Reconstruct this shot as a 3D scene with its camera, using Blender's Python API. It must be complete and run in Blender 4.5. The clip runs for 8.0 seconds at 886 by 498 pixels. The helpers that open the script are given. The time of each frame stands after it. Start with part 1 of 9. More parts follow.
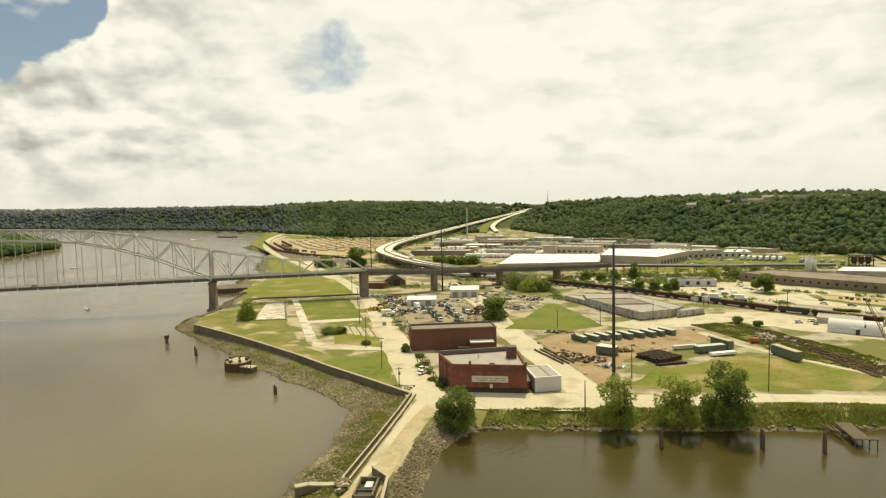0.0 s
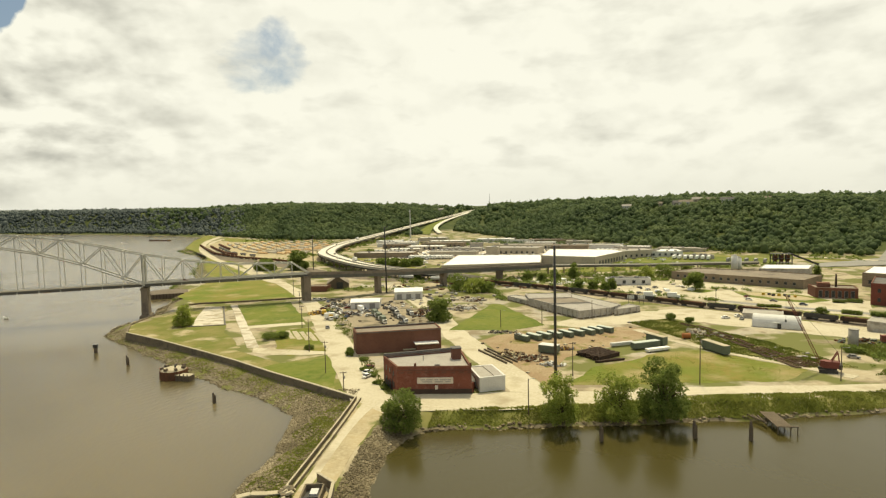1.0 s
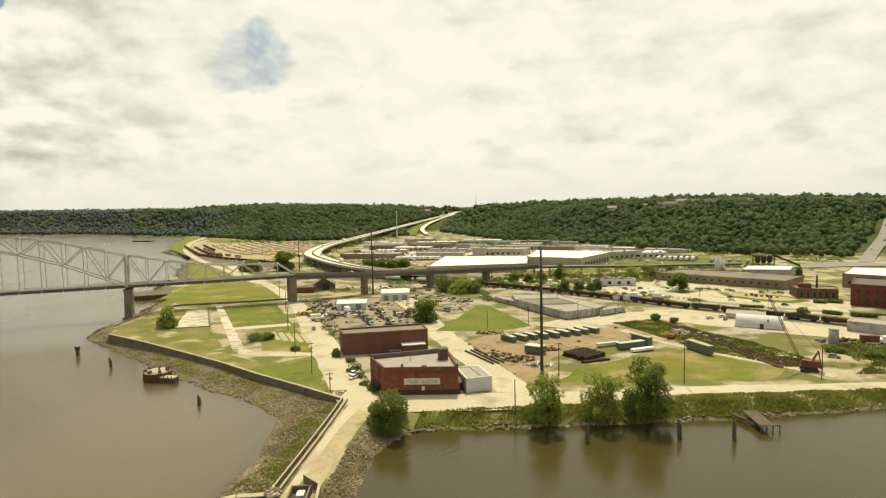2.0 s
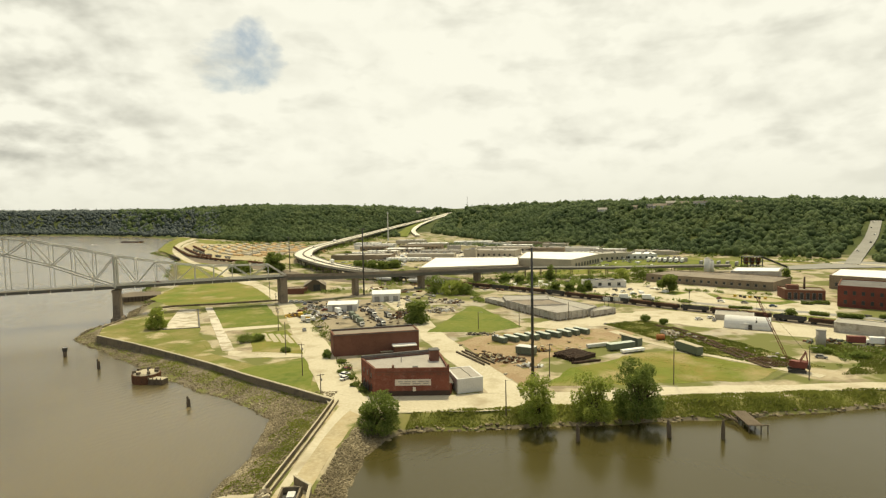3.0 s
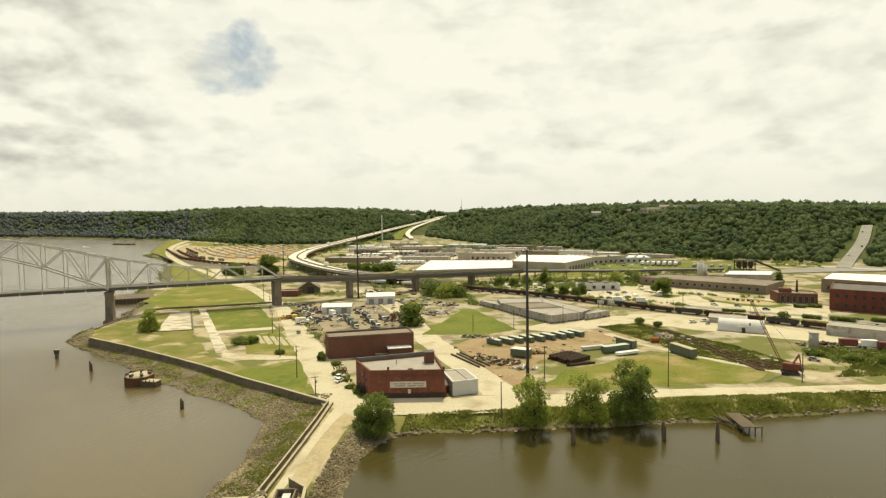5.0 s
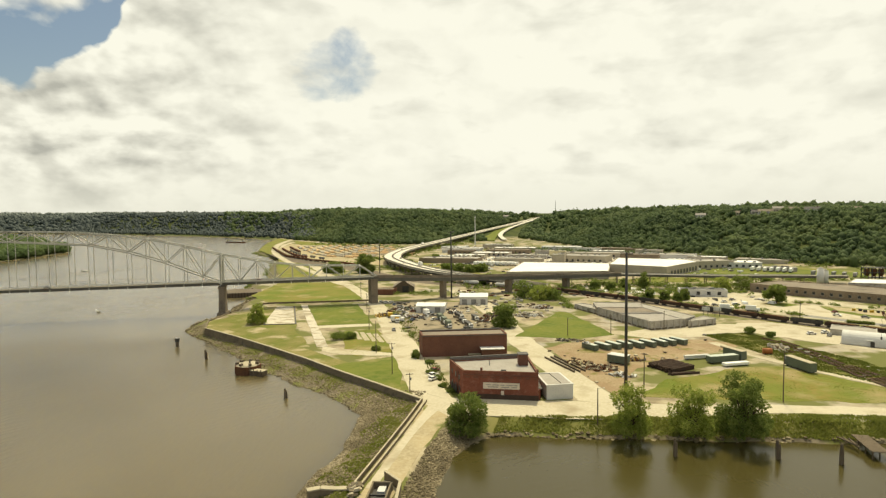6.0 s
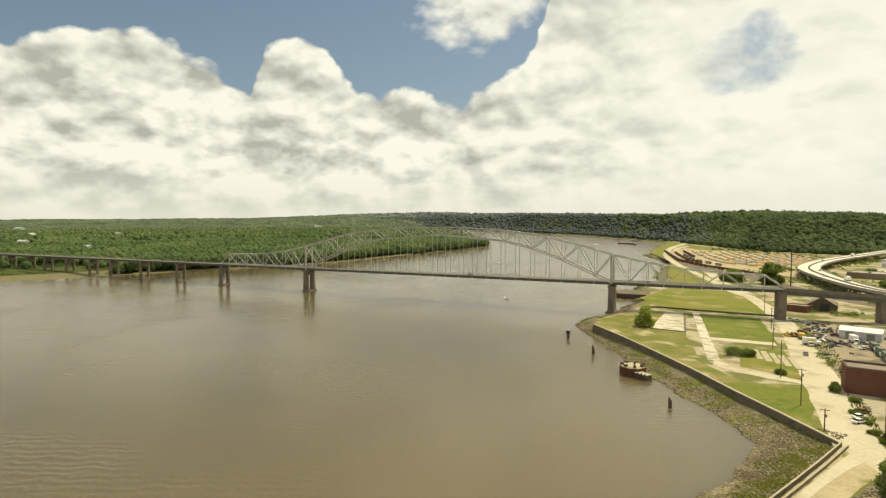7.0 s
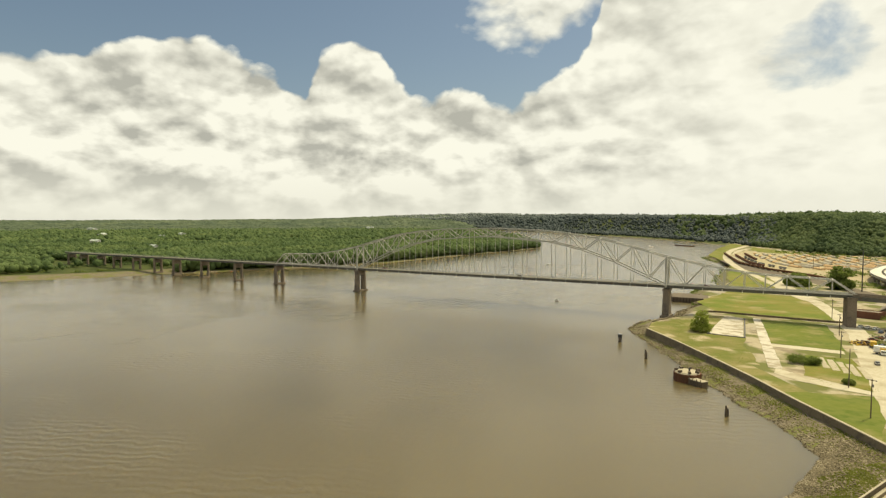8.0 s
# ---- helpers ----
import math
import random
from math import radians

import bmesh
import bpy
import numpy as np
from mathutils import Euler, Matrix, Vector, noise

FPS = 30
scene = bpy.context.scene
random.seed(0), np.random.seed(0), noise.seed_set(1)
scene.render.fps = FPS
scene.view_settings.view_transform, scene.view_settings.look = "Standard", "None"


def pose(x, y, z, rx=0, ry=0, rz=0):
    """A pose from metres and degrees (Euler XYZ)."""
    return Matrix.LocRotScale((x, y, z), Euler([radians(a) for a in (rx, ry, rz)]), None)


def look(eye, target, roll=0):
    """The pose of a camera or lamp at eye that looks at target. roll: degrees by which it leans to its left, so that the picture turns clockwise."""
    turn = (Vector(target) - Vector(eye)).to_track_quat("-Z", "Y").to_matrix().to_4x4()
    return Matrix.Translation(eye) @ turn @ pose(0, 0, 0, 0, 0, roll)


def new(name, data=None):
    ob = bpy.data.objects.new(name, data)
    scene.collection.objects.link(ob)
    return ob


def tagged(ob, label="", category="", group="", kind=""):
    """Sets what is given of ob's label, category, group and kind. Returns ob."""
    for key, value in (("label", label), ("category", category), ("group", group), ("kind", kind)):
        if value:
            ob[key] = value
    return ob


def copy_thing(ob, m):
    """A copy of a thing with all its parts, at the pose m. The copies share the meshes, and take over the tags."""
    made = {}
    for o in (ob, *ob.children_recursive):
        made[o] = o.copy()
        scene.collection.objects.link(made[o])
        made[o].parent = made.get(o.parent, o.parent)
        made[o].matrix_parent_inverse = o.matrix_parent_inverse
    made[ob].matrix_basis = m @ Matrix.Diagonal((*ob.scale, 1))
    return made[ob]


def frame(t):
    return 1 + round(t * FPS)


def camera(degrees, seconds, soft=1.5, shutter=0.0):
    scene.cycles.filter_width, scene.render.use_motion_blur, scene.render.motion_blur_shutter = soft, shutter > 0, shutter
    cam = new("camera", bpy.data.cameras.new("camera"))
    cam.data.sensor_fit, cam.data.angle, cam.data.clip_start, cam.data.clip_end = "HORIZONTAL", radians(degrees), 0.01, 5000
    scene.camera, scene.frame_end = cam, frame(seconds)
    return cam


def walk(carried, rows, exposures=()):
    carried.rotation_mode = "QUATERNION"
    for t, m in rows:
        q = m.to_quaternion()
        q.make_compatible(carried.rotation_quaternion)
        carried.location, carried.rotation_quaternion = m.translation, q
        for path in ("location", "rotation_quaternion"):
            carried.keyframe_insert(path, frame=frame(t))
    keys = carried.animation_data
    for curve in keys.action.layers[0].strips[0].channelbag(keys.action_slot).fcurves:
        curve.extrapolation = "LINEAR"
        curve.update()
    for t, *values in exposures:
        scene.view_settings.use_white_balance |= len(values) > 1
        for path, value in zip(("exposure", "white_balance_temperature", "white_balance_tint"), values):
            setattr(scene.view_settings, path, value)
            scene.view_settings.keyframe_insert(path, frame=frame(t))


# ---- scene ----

# ---------------------------------------------------------------- camera and its way
cam = camera(74.1, 8.0, soft=1.3)
WAY = [
    (0.0, pose(1.20, 0.62, 67.57, 85.675, 1.344, 8.921)),
    (0.5, pose(0.90, 0.40, 67.75, 85.630, 1.352, 4.413)),
    (1.0, pose(0.88, 0.38, 67.74, 85.704, 1.391, 3.360)),
    (1.5, pose(0.80, 0.25, 67.70, 85.731, 1.323, 2.648)),
    (1.7, pose(0.78, 0.22, 67.68, 85.750, 1.300, 2.400)),
    (2.8, pose(0.70, 0.05, 67.52, 85.895, 1.130, 1.310)),
    (3.0, pose(0.68, 0.01, 67.48, 85.914, 1.098, 1.187)),
    (3.5, pose(0.50, -0.20, 67.38, 85.956, 0.985, 0.795)),
    (4.0, pose(0.42, -0.25, 67.22, 86.042, 0.960, 0.446)),
    (4.2, pose(0.38, -0.22, 67.18, 86.075, 0.940, 0.230)),
    (5.3, pose(0.05, 0.0, 67.02, 86.260, 0.840, 1.190)),
    (5.5, pose(0.0, 0.0, 67.0, 86.283, 0.823, 2.711)),
    (6.0, pose(-0.81, 0.31, 66.78, 86.476, 0.709, 9.622)),
    (6.5, pose(-1.30, 0.80, 66.62, 86.746, 0.500, 26.186)),
    (7.0, pose(-1.20, 1.70, 66.37, 86.870, -0.119, 46.633)),
    (7.5, pose(-0.80, 2.70, 66.10, 86.960, -0.190, 51.336)),
    (8.0, pose(-0.65, 2.75, 66.30, 86.964, -0.155, 51.606)),
]
walk(cam, WAY, exposures=[(0.0, -0.12, 7400, 2), (8.0, -0.12, 7400, 2)])

# ---------------------------------------------------------------- sky and sun
SUN_EL, SUN_TURN = radians(62), radians(7)
world = bpy.data.worlds.new("sky")
scene.world = world
world.use_nodes = True
wt = world.node_tree
wt.nodes.clear()


def wn(kind, **values):
    n = wt.nodes.new(kind)
    for k, v in values.items():
        n.inputs[k].default_value = v
    return n


def wlink(a, b):
    wt.links.new(a, b)


sky = wt.nodes.new("ShaderNodeTexSky")
sky.sky_type = "NISHITA"
sky.sun_disc = False
sky.sun_elevation, sky.sun_rotation = SUN_EL, SUN_TURN
sky.air_density, sky.dust_density = 1.0, 1.5
tc = wt.nodes.new("ShaderNodeTexCoord")
sep = wt.nodes.new("ShaderNodeSeparateXYZ")
wlink(tc.outputs["Generated"], sep.inputs[0])


def wmath(op, a, b=None, c=None, clamp=False):
    n = wt.nodes.new("ShaderNodeMath")
    n.operation, n.use_clamp = op, clamp
    for i, v in enumerate((a, b, c)):
        if v is None:
            continue
        if isinstance(v, (int, float)):
            n.inputs[i].default_value = v
        else:
            wlink(v, n.inputs[i])
    return n.outputs[0]


def wramp(value, stops):
    n = wt.nodes.new("ShaderNodeValToRGB")
    e = n.color_ramp.elements
    while len(e) < len(stops):
        e.new(0.5)
    for i, (p, c) in enumerate(stops):
        e[i].position, e[i].color = p, (*c, 1)
    wlink(value, n.inputs[0])
    return n.outputs[0]


# cumulus heaped up to the west below a lifted deck, a closed bright deck round the sun
bearing = wmath("ARCTAN2", wmath("MULTIPLY", sep.outputs[0], -1.0), sep.outputs[1])
turn01 = wmath("MULTIPLY_ADD", bearing, 0.5 / math.pi, 0.5)
height = sep.outputs[2]


def by_bearing(stops):
    """A level that follows the bearing: (degrees anticlockwise from +y, value)."""
    return wramp(turn01, [(d / 360 + 0.5, (v, v, v)) for d, v in stops])


def lifted(dx, dy, dz, sz):
    n = wt.nodes.new("ShaderNodeMapping")
    n.inputs["Scale"].default_value = (1.0, 1.0, sz)
    n.inputs["Location"].default_value = (0.35 + dx, 0.1 + dy, dz)
    wlink(tc.outputs["Generated"], n.inputs[0])
    return n.outputs[0]


def heap_noise(vector, scale, detail, rough=0.55):
    n = wn("ShaderNodeTexNoise", Scale=scale, Detail=detail, Roughness=rough, Distortion=0.2)
    wlink(vector, n.inputs["Vector"])
    return n.outputs["Fac"]


def billow(vector, scale, detail):
    """Cauliflower swellings: high in the middle of each cell."""
    n = wt.nodes.new("ShaderNodeTexVoronoi")
    n.feature = "SMOOTH_F1"
    for k, v in (("Scale", scale), ("Detail", detail), ("Roughness", 0.5), ("Smoothness", 0.6)):
        n.inputs[k].default_value = v
    wlink(vector, n.inputs["Vector"])
    return wmath("SUBTRACT", 1.0, n.outputs["Distance"])


def cloud_body(dx=0.0, dy=0.0, dz=0.0, fine=3.0):
    v = lifted(dx, dy, dz, 1.5)
    return wmath("MULTIPLY_ADD", heap_noise(v, 5.6, fine + 3.0), 1.1, wmath("MULTIPLY", billow(v, 9.5, fine), 0.5))


body = cloud_body()
toward = cloud_body(0.010, 0.012, 0.034)
bank_top = by_bearing([(-180, 0.30), (-120, 0.34), (-60, 0.55), (34, 0.60), (37, 0.33), (39.5, 0.252), (42, 0.228), (45, 0.204), (48, 0.220), (51, 0.226), (54, 0.207), (56, 0.232), (58.5, 0.272),
                       (60.5, 0.284), (63, 0.268), (64.8, 0.213), (67, 0.244), (71.5, 0.262), (76, 0.276), (82, 0.250), (92, 0.245), (120, 0.30)])
deck_low = by_bearing([(-180, 0.55), (34, 0.25), (43, 0.252), (46.5, 0.264), (49.5, 0.31), (52.5, 0.345), (57, 0.43), (66, 0.60)])
low_bank = wramp(wmath("ADD", wmath("MULTIPLY", wmath("SUBTRACT", bank_top, height), 13.0), wmath("MULTIPLY_ADD", body, 0.95, -0.42)), [(0.30, (0, 0, 0)), (0.42, (1, 1, 1))])
high_deck = wramp(wmath("ADD", wmath("MULTIPLY", wmath("SUBTRACT", height, deck_low), 7.0), wmath("MULTIPLY_ADD", body, 1.5, -0.85)), [(0.22, (0, 0, 0)), (0.55, (0.93, 0.93, 0.93))])
# a thin place in the deck, where the blue shows through
thin_a = wmath("DIVIDE", wmath("SUBTRACT", bearing, radians(19.4)), radians(3.6))
thin_z = wmath("DIVIDE", wmath("SUBTRACT", height, 0.236), 0.046)
ragged_thin = wmath("MULTIPLY_ADD", wmath("ADD", wmath("MULTIPLY", thin_a, thin_a), wmath("MULTIPLY", thin_z, thin_z)), 0.6, wmath("MULTIPLY_ADD", heap_noise(lifted(0, 0, 0, 1.3), 11.0, 5.0), -3.4, 2.0))
thin = wramp(ragged_thin, [(0.25, (0.22, 0.22, 0.22)), (1.1, (1, 1, 1))])
cover = wmath("MULTIPLY", wmath("MAXIMUM", low_bank, high_deck), thin)
haze = wramp(height, [(0.0, (1, 1, 1)), (0.085, (0, 0, 0))])
# light from above: tops bright, undersides grey; smoother round the sun, heaped to the west
west = by_bearing([(-180, 0.75), (-60, 0.4), (10, 0.13), (24, 0.22), (38, 0.70), (55, 1.0)])
relief = wmath("MULTIPLY", wmath("SUBTRACT", body, toward), 1.9)
small = heap_noise(lifted(0, 0, 0, 2.4), 17.0, 4.0)
small_up = heap_noise(lifted(0.004, 0.004, 0.030, 2.4), 17.0, 4.0)
low_sky = wramp(height, [(0.03, (0.4, 0.4, 0.4)), (0.10, (1, 1, 1)), (0.24, (0.25, 0.25, 0.25))])
relief = wmath("ADD", relief, wmath("MULTIPLY", wmath("MULTIPLY", wmath("SUBTRACT", small, small_up), 0.9), low_sky))
# scattered grey bases, drawn out flat
flat_vec = wt.nodes.new("ShaderNodeMapping")
flat_vec.inputs["Scale"].default_value = (1.0, 1.0, 2.6)
wlink(tc.outputs["Generated"], flat_vec.inputs[0])
bases = heap_noise(flat_vec.outputs[0], 9.0, 4.0, 0.5)
base_shade = wramp(bases, [(0.53, (0, 0, 0)), (0.70, (1, 1, 1))])
broad = wmath("SUBTRACT", heap_noise(lifted(0, 0, 0, 1.4), 2.6, 3.0), 0.5)
level = wmath("ADD", wmath("MULTIPLY_ADD", relief, west, 0.66), wmath("MULTIPLY", broad, -0.22))
level = wmath("SUBTRACT", level, wmath("MULTIPLY", base_shade, wmath("MULTIPLY_ADD", west, 0.02, 0.16)))
# the deck is brightest below the sun
glow = by_bearing([(-180, 0.0), (-75, 0.0), (-20, 0.15), (0, 0.19), (20, 0.12), (45, 0.0)])
cloud = wramp(wmath("ADD", level, glow), [(0.22, (0.54, 0.545, 0.54)), (0.50, (0.80, 0.80, 0.785)), (0.84, (1.12, 1.12, 1.10))])
mixc = wt.nodes.new("ShaderNodeMixRGB")
wlink(cover, mixc.inputs[0])
skyb = wt.nodes.new("ShaderNodeMixRGB")
skyb.blend_type, skyb.inputs[0].default_value = "MULTIPLY", 1.0
wlink(sky.outputs[0], skyb.inputs[1])
skyb.inputs[2].default_value = (0.105, 0.105, 0.105, 1)
wlink(skyb.outputs[0], mixc.inputs[1])
wlink(cloud, mixc.inputs[2])
mixh = wt.nodes.new("ShaderNodeMixRGB")
wlink(wmath("MULTIPLY", haze, 0.8), mixh.inputs[0])
wlink(mixc.outputs[0], mixh.inputs[1])
mixh.inputs[2].default_value = (0.94, 0.94, 0.91, 1)
bg = wt.nodes.new("ShaderNodeBackground")
wlink(mixh.outputs[0], bg.inputs[0])
bg.inputs[1].default_value = 0.92
wout = wt.nodes.new("ShaderNodeOutputWorld")
wlink(bg.outputs[0], wout.inputs[0])

sun_data = bpy.data.lights.new("sun", "SUN")
sun_data.energy, sun_data.angle, sun_data.color = 4.1, radians(3.0), (1.0, 0.90, 0.68)
sun = new("sun", sun_data)
sun_dir = Vector((math.sin(SUN_TURN) * math.cos(SUN_EL), math.cos(SUN_TURN) * math.cos(SUN_EL), math.sin(SUN_EL)))
sun.matrix_world = look(sun_dir * 500, (0, 0, 0))

# ---------------------------------------------------------------- materials


def material(name, base, rough=0.85, metal=0.0, second=None, scale=1.0, fine=8.0, third=None, bump=0.3, bump_scale=None, piece=0.0,
             spots=None, spot_edge=(0.55, 0.65), spot_scale=0.3, specular=None, dist=0.05):
    """Two-scale surface: broad drift from base to second, fine grain, and stains of a third colour."""
    m = bpy.data.materials.new(name)
    m.use_nodes = True
    t = m.node_tree
    b = t.nodes["Principled BSDF"]
    b.inputs["Roughness"].default_value, b.inputs["Metallic"].default_value = rough, metal
    b.inputs["Specular IOR Level"].default_value = specular if specular is not None else (0.12 if rough > 0.8 else 0.45)
    co = t.nodes.new("ShaderNodeTexCoord")
    second = second or tuple(c * 0.7 for c in base)

    def noise_at(s, detail=5.0):
        n = t.nodes.new("ShaderNodeTexNoise")
        n.inputs["Scale"].default_value, n.inputs["Detail"].default_value = s, detail
        t.links.new(co.outputs["Object"], n.inputs["Vector"])
        return n.outputs["Fac"]

    def ramp(v, a, bb):
        r = t.nodes.new("ShaderNodeMapRange")
        r.inputs["From Min"].default_value, r.inputs["From Max"].default_value = a, bb
        t.links.new(v, r.inputs["Value"])
        return r.outputs[0]

    def mix(f, a, bb):
        x = t.nodes.new("ShaderNodeMixRGB")
        t.links.new(f, x.inputs[0])
        for i, v in ((1, a), (2, bb)):
            if isinstance(v, tuple):
                x.inputs[i].default_value = (*v, 1)
            else:
                t.links.new(v, x.inputs[i])
        return x.outputs[0]

    col = mix(ramp(noise_at(scale), 0.40, 0.60), base, second)
    grain = noise_at(scale * fine, 6.0)
    col = mix(ramp(grain, 0.3, 0.75), col, third or tuple(min(1, c * 1.25) for c in base))
    if spots:
        col = mix(ramp(noise_at(spot_scale, 7.0), *spot_edge), col, spots)
    if piece:
        info = t.nodes.new("ShaderNodeObjectInfo")
        hsv = t.nodes.new("ShaderNodeHueSaturation")
        r = t.nodes.new("ShaderNodeMapRange")
        r.inputs["To Min"].default_value, r.inputs["To Max"].default_value = 1 - piece, 1 + piece
        t.links.new(info.outputs["Random"], r.inputs["Value"])
        t.links.new(r.outputs[0], hsv.inputs["Value"])
        t.links.new(col, hsv.inputs["Color"])
        col = hsv.outputs[0]
    t.links.new(col, b.inputs["Base Color"])
    if bump:
        bn = t.nodes.new("ShaderNodeBump")
        bn.inputs["Strength"].default_value, bn.inputs["Distance"].default_value = bump, dist
        t.links.new(noise_at(bump_scale or scale * fine, 6.0), bn.inputs["Height"])
        t.links.new(bn.outputs[0], b.inputs["Normal"])
    return m


def leaf_material(name, a, b_, c, scale=0.35, translucent=0.25, island=0.75, drift=0.9):
    """Foliage: colour drifts over the crown and varies from leaf clump to leaf clump."""
    m = bpy.data.materials.new(name)
    m.use_nodes = True
    t = m.node_tree
    p = t.nodes["Principled BSDF"]
    p.inputs["Roughness"].default_value = 0.7
    p.inputs["Specular IOR Level"].default_value = 0.12
    co = t.nodes.new("ShaderNodeTexCoord")
    n = t.nodes.new("ShaderNodeTexNoise")
    n.inputs["Scale"].default_value, n.inputs["Detail"].default_value = scale, 4.0
    t.links.new(co.outputs["Object"], n.inputs["Vector"])
    geo = t.nodes.new("ShaderNodeNewGeometry")
    r = t.nodes.new("ShaderNodeValToRGB")
    e = r.color_ramp.elements
    e.new(0.5)
    for i, (pos, cc) in enumerate(((0.1, a), (0.5, b_), (0.9, c))):
        e[i].position, e[i].color = pos, (*cc, 1)
    add = t.nodes.new("ShaderNodeMath")
    add.operation = "MULTIPLY_ADD"
    t.links.new(geo.outputs["Random Per Island"], add.inputs[0])
    add.inputs[1].default_value = island
    s = t.nodes.new("ShaderNodeMath")
    s.operation = "MULTIPLY_ADD"
    t.links.new(n.outputs["Fac"], s.inputs[0])
    s.inputs[1].default_value, s.inputs[2].default_value = drift, 0.5 - 0.5 * (island + drift)
    t.links.new(s.outputs[0], add.inputs[2])
    t.links.new(add.outputs[0], r.inputs[0])
    t.links.new(r.outputs[0], p.inputs["Base Color"])
    tr = t.nodes.new("ShaderNodeBsdfTranslucent")
    t.links.new(r.outputs[0], tr.inputs[0])
    mx = t.nodes.new("ShaderNodeMixShader")
    mx.inputs[0].default_value = translucent
    t.links.new(p.outputs[0], mx.inputs[1])
    t.links.new(tr.outputs[0], mx.inputs[2])
    t.links.new(mx.outputs[0], t.nodes["Material Output"].inputs[0])
    return m


def water_material(name="river_water", deep=(0.110, 0.086, 0.040), light=(0.142, 0.113, 0.055), ripple=0.35, ior=1.5, silt=0.85):
    m = bpy.data.materials.new(name)
    m.use_nodes = True
    t = m.node_tree
    b = t.nodes["Principled BSDF"]
    co = t.nodes.new("ShaderNodeTexCoord")
    n = t.nodes.new("ShaderNodeTexNoise")
    n.inputs["Scale"].default_value, n.inputs["Detail"].default_value = 0.006, 3.0
    t.links.new(co.outputs["Object"], n.inputs["Vector"])
    r = t.nodes.new("ShaderNodeValToRGB")
    r.color_ramp.elements[0].position, r.color_ramp.elements[0].color = 0.35, (*deep, 1)
    r.color_ramp.elements[1].position, r.color_ramp.elements[1].color = 0.7, (*light, 1)
    t.links.new(n.outputs["Fac"], r.inputs[0])
    t.links.new(r.outputs[0], b.inputs["Base Color"])
    b.inputs["Roughness"].default_value = 0.2
    # silt scatters the light some metres sideways
    b.subsurface_method = "BURLEY"
    b.inputs["Subsurface Weight"].default_value = silt
    b.inputs["Subsurface Radius"].default_value = (1.0, 0.85, 0.6)
    b.inputs["Subsurface Scale"].default_value = 16.0
    b.inputs["IOR"].default_value = ior
    h = []
    for s, stretch in ((0.9, 0.35), (0.12, 0.5)):
        mp = t.nodes.new("ShaderNodeMapping")
        mp.inputs["Scale"].default_value = (s, s * stretch, s)
        mp.inputs["Rotation"].default_value = (0, 0, 0.5)
        t.links.new(co.outputs["Object"], mp.inputs[0])
        w = t.nodes.new("ShaderNodeTexNoise")
        w.inputs["Scale"].default_value, w.inputs["Detail"].default_value = 1.0, 4.0
        t.links.new(mp.outputs[0], w.inputs["Vector"])
        h.append(w.outputs["Fac"])
    # wind patches: ripples come and go over the river
    patch = t.nodes.new("ShaderNodeTexNoise")
    patch.inputs["Scale"].default_value = 0.012
    t.links.new(co.outputs["Object"], patch.inputs["Vector"])
    mul = t.nodes.new("ShaderNodeMath")
    mul.operation = "MULTIPLY"
    t.links.new(h[0], mul.inputs[0])
    t.links.new(patch.outputs["Fac"], mul.inputs[1])
    add = t.nodes.new("ShaderNodeMath")
    add.operation = "ADD"
    t.links.new(mul.outputs[0], add.inputs[0])
    t.links.new(h[1], add.inputs[1])
    # short wind waves where a gust runs over the water
    wv = t.nodes.new("ShaderNodeTexWave")
    wv.inputs["Scale"].default_value, wv.inputs["Distortion"].default_value, wv.inputs["Detail"].default_value, wv.inputs["Detail Scale"].default_value = 0.085, 7.0, 3.0, 1.6
    turned = t.nodes.new("ShaderNodeMapping")
    turned.inputs["Rotation"].default_value = (0, 0, 0.75)
    t.links.new(co.outputs["Object"], turned.inputs[0])
    t.links.new(turned.outputs[0], wv.inputs["Vector"])
    gust = t.nodes.new("ShaderNodeMapRange")
    gust.inputs["From Min"].default_value, gust.inputs["From Max"].default_value, gust.inputs["To Max"].default_value = 0.50, 0.62, 0.8
    t.links.new(patch.outputs["Fac"], gust.inputs["Value"])
    waves = t.nodes.new("ShaderNodeMath")
    waves.operation = "MULTIPLY_ADD"
    t.links.new(wv.outputs["Fac"], waves.inputs[0])
    t.links.new(gust.outputs[0], waves.inputs[1])
    t.links.new(add.outputs[0], waves.inputs[2])
    bn = t.nodes.new("ShaderNodeBump")
    bn.inputs["Strength"].default_value, bn.inputs["Distance"].default_value = ripple, 0.25
    t.links.new(waves.outputs[0], bn.inputs["Height"])
    t.links.new(bn.outputs[0], b.inputs["Normal"])
    return m


M_WATER = water_material()
M_HARBOUR = water_material("harbour_water", (0.052, 0.043, 0.012), (0.066, 0.055, 0.018), 0.18, 1.36, 0.0)
M_BRICK = material("red_brick", (0.205, 0.066, 0.043), 0.9, second=(0.15, 0.05, 0.034), third=(0.26, 0.105, 0.072), scale=0.25, fine=14, spots=(0.30, 0.15, 0.11), spot_edge=(0.52, 0.85), spot_scale=0.7)
M_BRICK_RED = material("old_red_brick", (0.165, 0.05, 0.038), 0.9, second=(0.12, 0.04, 0.032), third=(0.21, 0.075, 0.055), scale=0.25, fine=14)
M_BRICK_DARK = material("dark_brick", (0.165, 0.078, 0.052), 0.9, second=(0.125, 0.06, 0.042), third=(0.205, 0.10, 0.072), scale=0.25, fine=14)
